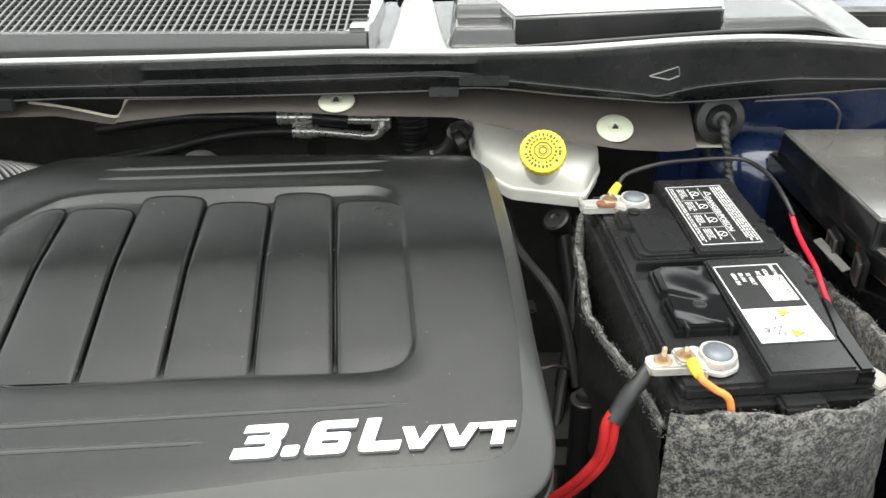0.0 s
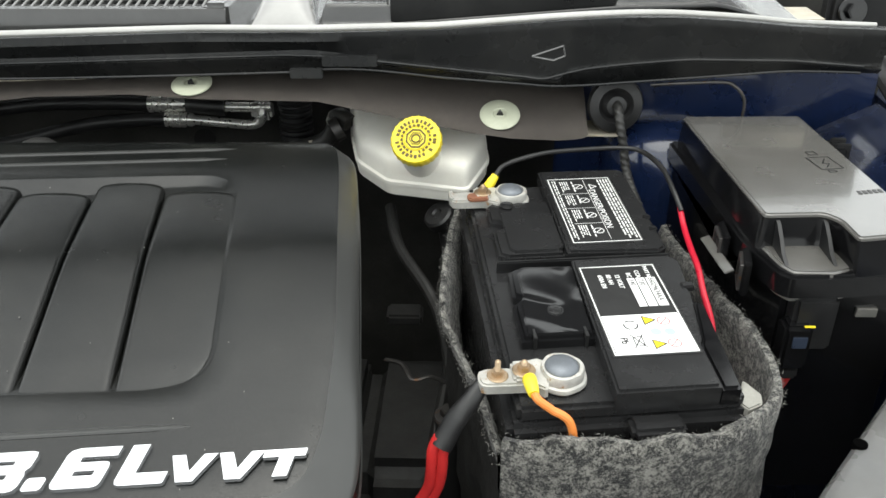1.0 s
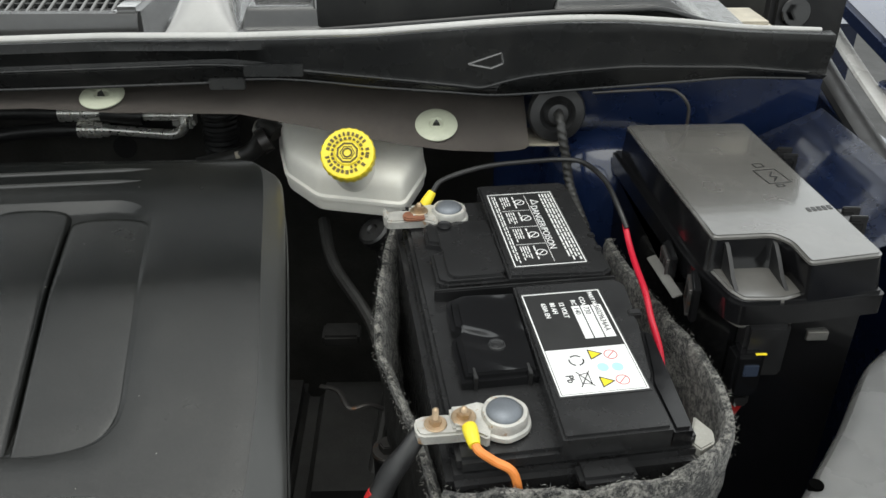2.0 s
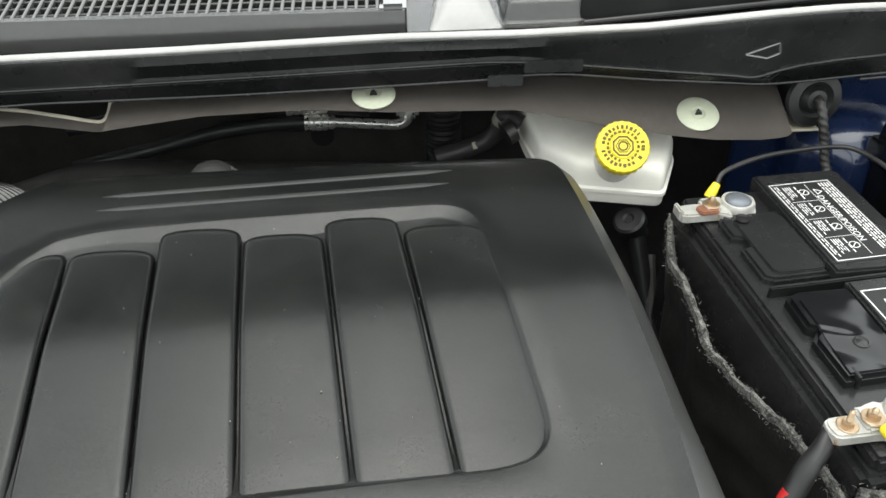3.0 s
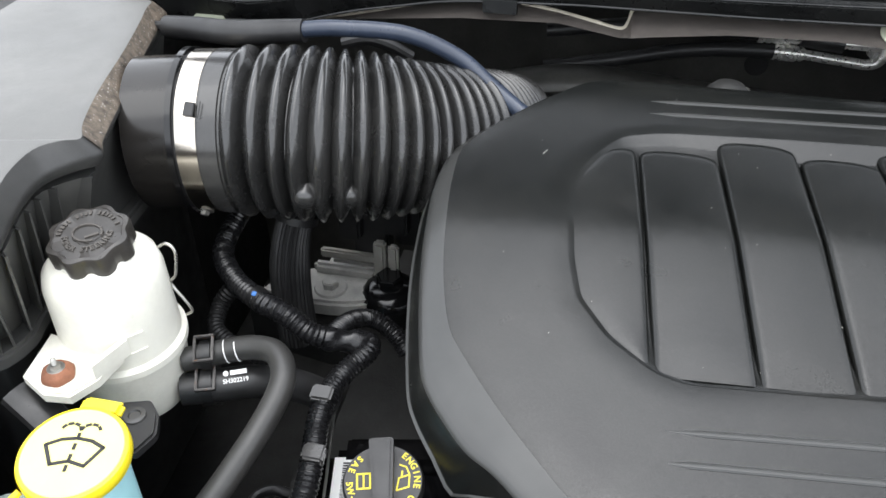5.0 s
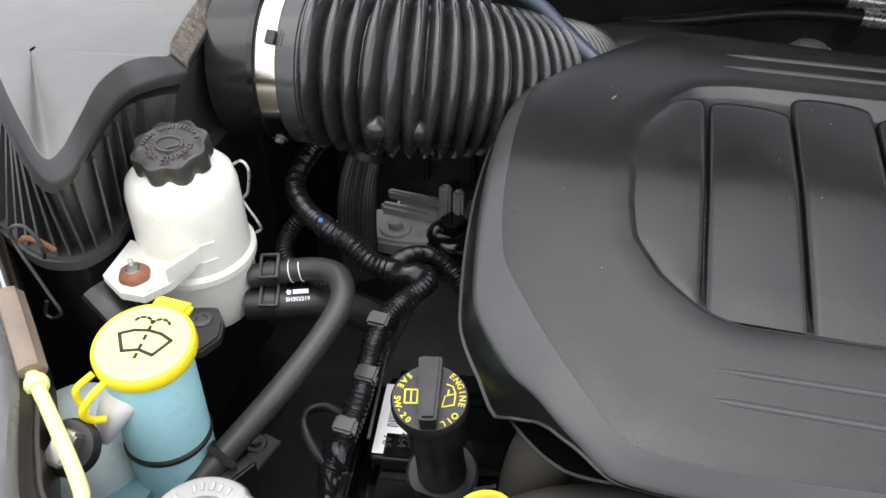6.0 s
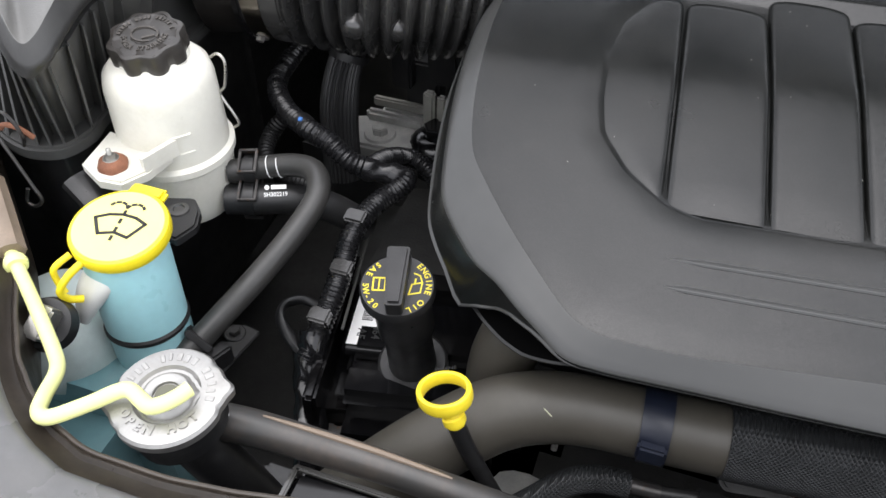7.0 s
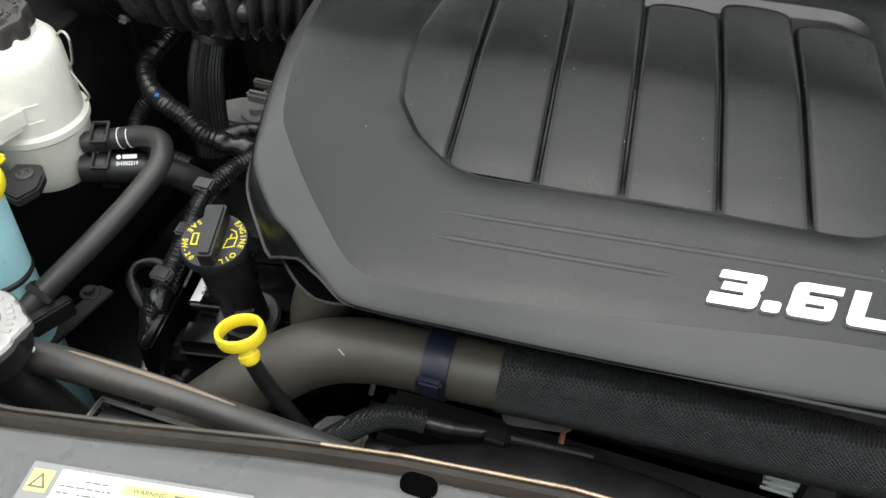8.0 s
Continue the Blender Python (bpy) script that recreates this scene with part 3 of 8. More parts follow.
bmesh.ops.bevel(raised, geom=raised.edges[:], offset=0.003, segments=3, affect="EDGES", clamp_overlap=True)
part("raised_box", raised, COWL_TOP, cowl_panel, "raised black box of the cowl")
# thin dark plate that paints the shade on the box's front
part("box_front", prism([(0.108, 1.1225), (0.337, 1.1425), (0.337, 1.1672), (0.108, 1.1572)], -0.8676, -0.8655, 0.0006, Matrix.Rotation(radians(90), 4, "X")), COWL_SHADED, cowl_panel, "front face of the raised box, shade painted dark")
part("deck_bead", tube([(x, 0.857, interp(x, DECK_Z) + 0.001) for x in np.linspace(0.11, 0.50, 24)], 0.0028, 10, 100), COWL_SHADED, cowl_panel)

# insulation flange under the cowl with its fixing discs
FL_TOP = ((-0.72, 1.033), (-0.637, 1.051), (-0.535, 1.076), (-0.461, 1.077), (-0.428, 1.073), (-0.356, 1.059), (-0.352, 1.060), (-0.346, 1.082), (-0.231, 1.084), (-0.115, 1.089), (0.01, 1.093), (0.06, 1.096), (0.164, 1.088), (0.283, 1.078), (0.312, 1.080))
FL_LOW = ((-0.72, 1.026), (-0.638, 1.045), (-0.519, 1.057), (-0.42, 1.060), (-0.357, 1.050), (-0.33, 1.054), (-0.255, 1.063), (-0.156, 1.066), (-0.079, 1.061), (0.038, 1.059), (0.09, 1.048), (0.135, 1.039), (0.19, 1.027), (0.233, 1.021), (0.28, 1.019), (0.300, 1.0205), (0.307, 1.022), (0.312, 1.026))
flange = bmesh.new()


FL_SLOPE = ((-0.30, 0.28), (0.05, 0.33), (0.22, 0.50), (0.31, 0.50))
FL_SINK = ((-0.10, 0.0), (0.05, 0.003), (0.22, 0.0085), (0.31, 0.0085))


def flap_point(x, s):
    """Across the flap from its front hem (0) to its rear (1): a shelf that falls to the front, more so towards the reservoir."""
    low, top = interp(x, FL_LOW), interp(x, FL_TOP)
    mid, m = (low + top) / 2 - interp(x, FL_SINK), interp(x, FL_SLOPE)
    d = (low + (top - low) * s - mid) / (m + 0.38)
    return (x, 0.818 + d, mid + m * d)


grid([[flap_point(x, s) for s in np.linspace(0, 1, 7)] for x in np.linspace(-0.71, 0.311, 240)], bm=flange)
bmesh.ops.solidify(flange, geom=flange.faces[:], thickness=0.004)
insulation = thing("cowl_insulation", "brown-grey insulation flap below the cowl with pale fixing discs", "insulation", (-0.1, 0.82, 1.03))
part("flap", flange, SHIELD, insulation)
edge = tube([flap_point(x, 1.0) for x in (-0.71, -0.637, -0.58, -0.535, -0.497)], 0.0022, 8, 40)
part("cut_edge", edge, SHIELD_EDGE, insulation)
part("cut_edge", tube([flap_point(x, 1.0) for x in (-0.461, -0.428, -0.39, -0.358, -0.350, -0.346, -0.33, -0.27, -0.21)], 0.0022, 8, 90), SHIELD_EDGE, insulation)
for at, tip in (((-0.0945, 0.8185, 1.0775), (0.0, -0.29, 0.95)), ((0.2220, 0.8180, 1.0462), (0.0, -0.45, 0.89))):
    disc = part("fixing_disc", lathe([(0, 0), (0.0205, 0), (0.0208, 0.0014), (0.018, 0.0026), (0.0075, 0.0030), (0.006, 0.0016), (0, 0.0016)], place(at, tip), 40), WASHER_DISC, insulation, "pale green round plastic fixing disc")
    part("stud_tip", lathe([(0, 0), (0.0042, 0), (0.003, 0.004), (0, 0.005)], place(Vector(at) + Vector((0, -0.0005, 0.0016)), tip, (0, 1, 0), 90), 3), BLACK, disc)

# grommet with its loom, right of the flap
grommet = thing("grommet", "grey rubber grommet with a wrapped cable in the bulkhead", "grommet", (0.335, 0.80, 1.06))
part("ring", lathe([(0, -0.034), (0.021, -0.034), (0.021, -0.002), (0.027, 0), (0.029, 0.004), (0.027, 0.008), (0.018, 0.010), (0.014, 0.006), (0.010, 0.012), (0, 0.014)], place((0.341, 0.833, 1.0535), (0.05, -1, 0.15)), 40), RUBBER, grommet)
part("cable", tube([(0.341, 0.828, 1.058), (0.342, 0.812, 1.053), (0.345, 0.805, 1.036), (0.349, 0.802, 1.018), (0.354, 0.79, 0.99), (0.362, 0.74, 0.97)], 0.0046, 12, 90, shape=lambda a, s: 1 + 0.13 * math.sin(s * 120 + 2 * a)), HOSE_GREY, grommet)
solid("bulkhead_plate", box(0.285, 0.62, 0.866, 0.873, 0.92, 1.085, 0.002), BLUE, "dark blue painted bulkhead plate", "bulkhead", kind="structure")

# right inner wing, strut tower shelf and wing rail
wing_r = bmesh.new()
grid([[(0.60 + 0.05 * s, y, 0.45 + (0.535 + 0.12 * (y - 0.5)) * s) for y in np.linspace(0.10, 1.06, 12)] for s in np.linspace(0, 1, 6)], bm=wing_r)
bmesh.ops.solidify(wing_r, geom=wing_r.faces[:], thickness=0.01)
solid("inner_wing_right", wing_r, BLUE, "dark blue painted inner wing beside the fuse box", "inner wing", kind="structure")
shelf = bmesh.new()
grid([[(x, y, 1.000 + 0.05 * max(0, (x - 0.50)) / 0.1 - 0.06 * max(0, 0.39 - x) / 0.06) for y in np.linspace(0.60, 0.836, 10)] for x in np.linspace(0.40, 0.61, 16)], bm=shelf)
bmesh.ops.solidify(shelf, geom=shelf.faces[:], thickness=0.006)
solid("strut_tower_shelf", shelf, BLUE, "dark blue painted shelf over the strut tower", "strut tower", kind="structure")
tower = lathe([(0, 0.85), (0.072, 0.85), (0.070, 0.985), (0.066, 1.004), (0.056, 1.018), (0.040, 1.027), (0.018, 1.031), (0, 1.031)], Matrix.Translation((0.405, 0.872, 0.0)), 56)
solid("strut_tower", tower, BLUE, "glossy dark blue painted strut tower behind the fuse box", "strut tower", kind="structure")
rail_r = thing("wing_rail", "black seal channel along the wing edge with pale flange", "wing rail", (0.6, 0.6, 1.1))
part("rail", tube([(0.68, 1.10, 1.085), (0.655, 0.90, 1.050), (0.64, 0.70, 1.015), (0.63, 0.50, 0.985)], 0.014, 10, 30, squash=0.6), BLACK, rail_r)
part("flange", tube([(0.705, 1.12, 1.106), (0.678, 0.90, 1.068), (0.663, 0.70, 1.032), (0.655, 0.50, 1.0)], 0.009, 10, 30, squash=0.5), SEAL, rail_r, "pale flange of the wing")
part("wing_skin", box(0.672, 0.78, 0.45, 1.10, -0.02, 0.0, 0.004, Matrix.Translation((0.01, 0, 0.955)) @ Matrix.Rotation(math.atan(0.175), 4, "X")), BLUE, rail_r, "dark blue painted wing")
part("wing_bolt", bolt_bm((0.690, 0.86, 1.068), 0.008, (0, -0.1, 1)), BLUE, rail_r)
part("flap_ledge", box(0.300, 0.352, 0.822, 0.868, 1.0215, 1.0240, 0.0008), SHIELD_EDGE, cowl_panel, "cream coloured ledge")
part("body_flange", box(0.49, 0.565, 0.885, 0.95, 1.095, 1.128, 0.004), SHIELD_EDGE, cowl_panel, "cream painted body flange")
hinge = part("hinge", box(0.575, 0.655, 0.92, 0.945, 1.075, 1.165, 0.006), BLACK, hood_panel, "black hood hinge arm")
part("hinge_bolt", bolt_bm((0.60, 0.918, 1.13), 0.009, (0, -1, 0.2)), GLOSS, hinge)
solid("vent_tube", tube([(0.37, 0.808, 1.082), (0.402, 0.808, 1.084), (0.441, 0.808, 1.085), (0.453, 0.808, 1.081), (0.462, 0.808, 1.072), (0.466, 0.809, 1.060), (0.466, 0.812, 1.02)], 0.0017, 8, 60), CLAMP, "thin grey tube below the cowl strip", "tube")

# left inner wing
wing_l = bmesh.new()
grid([[(-0.90 - 0.01 * s, y, 0.45 + 0.56 * s) for y in np.linspace(0.10, 1.06, 12)] for s in np.linspace(0, 1, 6)], bm=wing_l)
bmesh.ops.solidify(wing_l, geom=wing_l.faces[:], thickness=0.01)
solid("inner_wing_left", wing_l, DARK, "dark inner wing beside the air filter box", "inner wing", kind="structure")

# front panel over the radiator: top face with a rolled rear lip, swept back at both ends
def lip_y(x):
    return interp(x, ((-0.92, 0.40), (-0.76, 0.262), (-0.735, 0.235), (-0.70, 0.19), (-0.675, 0.162), (-0.650, 0.143), (-0.625, 0.129), (-0.593, 0.119), (-0.54, 0.119), (-0.50, 0.124), (-0.43, 0.138), (-0.327, 0.161), (-0.26, 0.173), (-0.16, 0.185), (0.05, 0.19), (0.20, 0.215), (0.34, 0.30), (0.407, 0.387), (0.49, 0.485), (0.533, 0.544), (0.56, 0.567), (0.72, 0.64)))


front = bmesh.new()
lip_strip = bmesh.new()
rows, lip_rows = [], []
for x in np.linspace(-0.92, 0.70, 130):
    y = lip_y(x)
    s = interp(x, ((0.05, 0.0), (0.25, 1.0)))  # the lip narrows to a plain fold towards the battery
    lip_rows.append([(x, y + d - s * (d + 0.007) * 0.9, z) for d, z in ((0.010, 0.905), (0.012, 0.940), (0.010, 0.9535), (0.007, 0.9545), (0.004, 0.9530), (-0.002, 0.9545), (-0.008, 0.9590))])
    rows.append([(x, y - 0.006, 0.9560), (x, y - 0.0085, 0.9630), (x, y - 0.013, 0.9662), (x, y - 0.022, 0.9675), (x, y - 0.05, 0.968), (x, y - 0.12, 0.966), (x, y - 0.26, 0.955), (x, y - 0.30, 0.92)])
grid(rows, bm=front)
bmesh.ops.solidify(front, geom=front.faces[:], thickness=0.003)
grid(lip_rows, bm=lip_strip)
bmesh.ops.solidify(lip_strip, geom=lip_strip.faces[:], thickness=0.002)
front_panel = thing("front_panel", "dusty grey metal panel across the front over the radiator", "radiator panel", (-0.1, 0.1, 0.9))
front_panel["kind"] = "structure"
part("panel", front, GREY_PAINT, front_panel)
part("lip", lip_strip, PANEL_EDGE, front_panel, "dirty brown stepped lip")
part("rolled_edge", tube([(x, lip_y(x) + 0.0100, 0.9545) for x in np.linspace(-0.80, -0.31, 40)], 0.0016, 8, 160), PANEL_EDGE, front_panel)
# brighter bead paints the warm highlight along this stretch of lip
part("rolled_edge", tube([(x, lip_y(x) + 0.0100, 0.9545) for x in np.linspace(-0.31, 0.06, 38)], 0.0013, 8, 240), EDGE_GLINT, front_panel, "lip edge with a painted warm highlight")
for x, y, w, h in ((-0.242, 0.1605, 0.022, 0.0135), (0.445, 0.418, 0.009, 0.009)):
    part("hole", prism(rounded(w, h, h * 0.48, 5, x, y), 0.9640, 0.9690), HOLE, front_panel)
solid("bumper_front", box(-0.92, 0.72, -0.22, -0.17, 0.3, 0.93, 0.03), BLUE, "dark blue front of the car below the panel", "bumper", kind="structure")

# outer body round the bay and under the windscreen
solid("body_side_left", box(-0.985, -0.945, -0.15, 2.3, 0.22, 0.99, 0.012), BLUE, "dark blue outer wing and body side", "body side", kind="structure")
solid("body_side_right", box(0.775, 0.81, -0.15, 2.3, 0.22, 0.945, 0.012), BLUE, "dark blue outer wing and body side", "body side", kind="structure")
scuttle = bmesh.new()
grid([[(x, 1.10, 0.3), (x, 1.10, 1.07), (x, 1.30, 1.10), (x, 2.25, 1.30), (x, 2.30, 0.3)] for x in (-0.94, -0.5, 0.0, 0.4, 0.77)], closed_v=True, bm=scuttle, cap=True)
solid("cabin_body", scuttle, BLUE, "dark blue body of the cabin under the windscreen", "car body", kind="structure")

# ---- engine cover ----
CX, CY = -0.18, 0.53


def top_z(x, y):
    bend = y - 0.543 - 0.10 * (x + 0.20)  # the top breaks along a slanting line across the slats
    return 1.0255 + 0.1825 * (y - 0.54) - 0.0725 * math.sqrt(bend * bend + 0.013 ** 2) - 14.0 * max(0.0, y - 0.724) ** 2 - 0.05 * max(0.0, abs(x + 0.19) - 0.16) ** 2


def polar(points, soft=3, n=360):
    """Radius by whole degree of a closed outline round the middle of the cover."""
    pts = [(x - CX, y - CY) for x, y in points]
    out = []
    for k in range(n):
        a = 2 * math.pi * k / n
        dx, dy = math.cos(a), math.sin(a)
        best = 0
        for (xa, ya), (xb, yb) in zip(pts, pts[1:] + pts[:1]):
            ex, ey = xb - xa, yb - ya
            if abs(ex * dy - ey * dx) < 1e-12:
                continue
            r = (xa * ey - ya * ex) / (dx * ey - dy * ex)
            s = (dx * r - xa) / ex if abs(ex) > abs(ey) else (dy * r - ya) / ey
            if -1e-6 <= s <= 1 + 1e-6 and r > best:
                best = r
        out.append(best)
    r = np.array(out)
    for _ in range(soft):
        r = (np.roll(r, 1) + 2 * r + np.roll(r, -1)) / 4
    return r


CREASE = polar(smooth_poly([(0.102, 0.399), (0.1015, 0.43), (0.099, 0.485), (0.085, 0.604), (0.072, 0.700), (0.062, 0.728), (0.035, 0.742), (-0.068, 0.745), (-0.215, 0.741), (-0.325, 0.737), (-0.376, 0.727), (-0.405, 0.704),
    (-0.432, 0.676), (-0.476, 0.618), (-0.481, 0.575), (-0.476, 0.52), (-0.468, 0.469), (-0.455, 0.424), (-0.441, 0.403), (-0.410, 0.367), (-0.381, 0.338), (-0.356, 0.315), (-0.342, 0.307), (-0.328, 0.304), (-0.28, 0.305), (-0.212, 0.314), (-0.116, 0.328), (-0.028, 0.343), (0.065, 0.353), (0.083, 0.357), (0.096, 0.369)], 3), 2)
OUTER = polar(smooth_poly([(0.125, 0.384), (0.121, 0.430), (0.115, 0.475), (0.100, 0.607), (0.086, 0.705), (0.074, 0.735), (0.040, 0.750), (-0.068, 0.753), (-0.215, 0.749), (-0.325, 0.745), (-0.382, 0.734), (-0.412, 0.710),
    (-0.442, 0.680), (-0.486, 0.625), (-0.4955, 0.578), (-0.4930, 0.530), (-0.4885, 0.490), (-0.4815, 0.450), (-0.4735, 0.415), (-0.4655, 0.388), (-0.4510, 0.368), (-0.4310, 0.347), (-0.4055, 0.322), (-0.3800, 0.303), (-0.3560, 0.293), (-0.330, 0.289), (-0.264, 0.293), (-0.184, 0.298), (-0.09, 0.306), (0.022, 0.319), (0.085, 0.331), (0.106, 0.341), (0.119, 0.357)], 3), 2)
POCKET = polar([(-0.345, 0.643), (-0.319, 0.651), (-0.304, 0.654), (-0.214, 0.661), (-0.075, 0.668), (-0.036, 0.669), (-0.019, 0.661), (-0.009, 0.645), (-0.003, 0.611), (0.009, 0.529), (0.0185, 0.461), (0.0175, 0.447), (0.007, 0.434), (-0.015, 0.428),
    (-0.105, 0.422), (-0.2, 0.414), (-0.287, 0.407), (-0.309, 0.412), (-0.343, 0.434), (-0.367, 0.463), (-0.3755, 0.496), (-0.3815, 0.546), (-0.3775, 0.590), (-0.363, 0.620)], 4)


def ring(r, drop):
    out = []
    for k in range(360):
        a = 2 * math.pi * k / 360
        x, y = CX + r[k] * math.cos(a), CY + r[k] * math.sin(a)
        out.append((x, y, top_z(x, y) - (drop[k] if hasattr(drop, "__len__") else drop)))
    return out


angle = np.arange(360)
left = np.exp(-(((angle - 188) / 52.0) ** 2))
front_side = np.exp(-(((angle - 285) / 40.0) ** 2))
shallow = np.maximum(left, front_side)
right = np.maximum(np.exp(-((angle / 40.0) ** 2)), np.exp(-(((angle - 360) / 40.0) ** 2)))
back = np.exp(-(((angle - 90) / 45.0) ** 2))
fall = 0.012 - 0.002 * left + 0.003 * right
notch = np.exp(-(((angle - 226) / 7.0) ** 4))
LOWER, low_fall = OUTER + 0.0, fall + 0.0
OUTER = OUTER - 0.006 * notch
fall = fall - 0.004 * notch
flare = np.interp(angle, (140, 160, 216, 222), (0.0, 0.010, 0.010, 0.0))
# deep wall along the left, ending in the notched corner
skirt = np.interp(angle, (140, 160, 208, 213, 216, 217, 219, 221, 223, 225, 229, 234, 238), (0.0025, 0.0285, 0.0285, 0.033, 0.043, 0.047, 0.038, 0.032, 0.024, 0.017, 0.010, 0.005, 0.0025)) + 0.03 * right + 0.07 * back
cover = thing("engine_cover", "dark grey plastic engine cover with six raised slats", "engine cover", (-0.18, 0.53, 0.93))
shell = bmesh.new()
rows = [ring(CREASE, 0.0004), ring(CREASE - 0.002, 0.0)]
for f in (0.2, 0.4, 0.6, 0.8):
    rows.append(ring((CREASE - 0.002) * (1 - f) + (POCKET + 0.004) * f, 0.0))
rows += [ring(POCKET + 0.003, 0.0), ring(POCKET + 0.001, 0.0005), ring(POCKET - 0.0026 - 0.0134 * back, 0.0030 - 0.0013 * shallow + 0.0055 * back), ring(POCKET - 0.008 - 0.010 * back, 0.0040 + 0.0050 * back)]
for f in (0.8, 0.6, 0.4, 0.2, 0.001):
    rows.append(ring((POCKET - 0.020) * f, 0.0095))
grid(rows, closed_v=True, bm=shell)
part("shell", shell, COVER, cover)
edge_rows = [ring(OUTER - 0.0006, fall + 0.0004), ring(OUTER * 0.90 + CREASE * 0.10, fall * 0.90)]
for f in (0.35, 0.6, 0.85):
    edge_rows.append(ring(OUTER * (1 - f) + CREASE * f, fall * (1 - f) + 0.0002))
edge_rows.append(ring(CREASE, 0.0004))
rim_band = bmesh.new()
grid([ring(OUTER + 0.0012, fall + 0.0034), ring(OUTER + 0.0008, fall + 0.0022)] + edge_rows, closed_v=True, bm=rim_band)
part("edge_band", rim_band, COVER_BAND, cover, "smoother satin band round the edge")
wall_rows = [ring(OUTER + flare * 0.92, fall + skirt - 0.001), ring(OUTER + 0.0010 + flare * 0.22, fall + 0.0062 * np.minimum(1, skirt / 0.0124)), ring(OUTER + 0.0012, fall + 0.0034)]
skirt_wall = bmesh.new()
grid(wall_rows, closed_v=True, bm=skirt_wall)
part("skirt", skirt_wall, COVER, cover)
skirt_lip = bmesh.new()
grid([ring(OUTER - 0.004 + flare, fall + 0.003 + skirt), ring(OUTER + 0.0010 + flare, fall + 0.0016 + skirt), ring(OUTER + 0.0012 + flare, fall + 0.0004 + skirt), ring(OUTER + flare * 0.92, fall + skirt - 0.001)], closed_v=True, bm=skirt_lip)
part("skirt_lip", skirt_lip, COVER_BAND, cover, "thin moulded lip under the skirt")
low = low_fall + np.interp(angle, (214, 217, 221, 225, 229, 233, 236, 240), (0.049, 0.049, 0.044, 0.037, 0.028, 0.015, 0.005, 0.003))
flange = bmesh.new()
bands = [ring(LOWER - 0.003, low + 0.002), ring(LOWER + 0.0005, low + 0.0008), ring(LOWER + 0.0005, low), ring(LOWER - 0.0015, low - 0.0006)]
grid([b[217:239] for b in bands], bm=flange)
part("corner_flange", flange, INK, cover, "black flange in the notched corner")
# black sheet painted as the shade inside the notched corner
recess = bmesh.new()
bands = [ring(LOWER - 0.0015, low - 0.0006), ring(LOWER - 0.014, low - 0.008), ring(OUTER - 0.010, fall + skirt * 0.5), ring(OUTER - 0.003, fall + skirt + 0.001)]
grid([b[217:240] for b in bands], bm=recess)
part("corner_shade_sheet", recess, HOLE, cover)

GROOVE = [None] + [((-0.311, 0.416), (-0.331, 0.622)), ((-0.240, 0.415), (-0.264, 0.630)), ((-0.176, 0.422), (-0.1985, 0.636)), ((-0.106, 0.428), (-0.1335, 0.639)), ((-0.042, 0.434), (-0.072, 0.643))]
ENDS = (0.634, 0.636, 0.6585, 0.647, 0.6640, 0.650)


def groove_x(k, y):
    if k == 0:
        return interp(y, ((0.41, -0.308), (0.434, -0.339), (0.463, -0.363), (0.496, -0.3715), (0.546, -0.3775), (0.59, -0.3735), (0.620, -0.359), (0.64, -0.345)))
    if k == 6:
        return interp(y, ((0.43, 0.004), (0.45, 0.014), (0.461, 0.015), (0.529, 0.006), (0.611, -0.006), (0.65, -0.010)))
    (xa, ya), (xb, yb) = GROOVE[k]
    return xa + (xb - xa) * (y - ya) / (yb - ya)


for k in range(6):
    slat = bmesh.new()
    rows = []
    yb = ENDS[k]
    for i in range(37):
        t = i / 36
        row = []
        for j in range(29):
            u = 0.5 - 0.5 * math.cos(math.pi * j / 28)
            e = abs(2 * u - 1)
            yf = 0.408 + 0.019 * (groove_x(k, 0.43) + u * (groove_x(k + 1, 0.43) - groove_x(k, 0.43)) + 0.31) / 0.31 + 0.001
            y_end = yb - (0.011 if k else 0.008) * (1 - math.sqrt(max(0.0, 1 - e ** 3.2)))
            tt = 1 - (1 - t) ** 1.6
            y = yf + (y_end - yf) * tt
            x0, x1 = groove_x(k, y) + (0.0009 if k else -0.0022), groove_x(k + 1, y) - (0.0009 if k < 5 else -0.0018)
            x = x0 + u * (x1 - x0)
            side = min(u, 1 - u) * (x1 - x0)
            fall_off = math.sqrt(max(0.0, 1 - (1 - min(1.0, side / 0.0046)) ** 2))
            if (k == 0 and u < 0.5) or (k == 5 and u > 0.5):
                fall_off = 0.92 + 0.08 * fall_off
            tail = min(1.0, max(0.0, (y_end - y) / 0.010))
            fall_off *= math.sqrt(max(0.0, 1 - (1 - tail) ** 2))
            crown = 0.0011 * (1 - e * e)
            nose = min(1.0, (y - yf) / 0.02)
            row.append((x, y, top_z(x, y) - 0.0064 + (0.0044 + (crown + 0.0003) * nose) * fall_off))
        rows.append(row)
    grid(rows, bm=slat)
    part("slat", slat, COVER, cover)

for a, b in (((-0.327, 0.702), (-0.025, 0.720)), ((-0.327, 0.683), (-0.027, 0.701)), ((-0.303, 0.370), (0.022, 0.401)), ((-0.300, 0.349), (-0.123, 0.364))):
    pts = []
    for s in np.linspace(0, 1, 9):
        x, y = a[0] + (b[0] - a[0]) * s, a[1] + (b[1] - a[1]) * s
        pts.append((x, y, top_z(x, y) - 0.0004))
    part("rib", tube(pts, lambda s: 0.0004 + 0.0024 * min(1, 12 * s, 12 * (1 - s)), 8, 60, squash=0.6), COVER_BAND, cover)

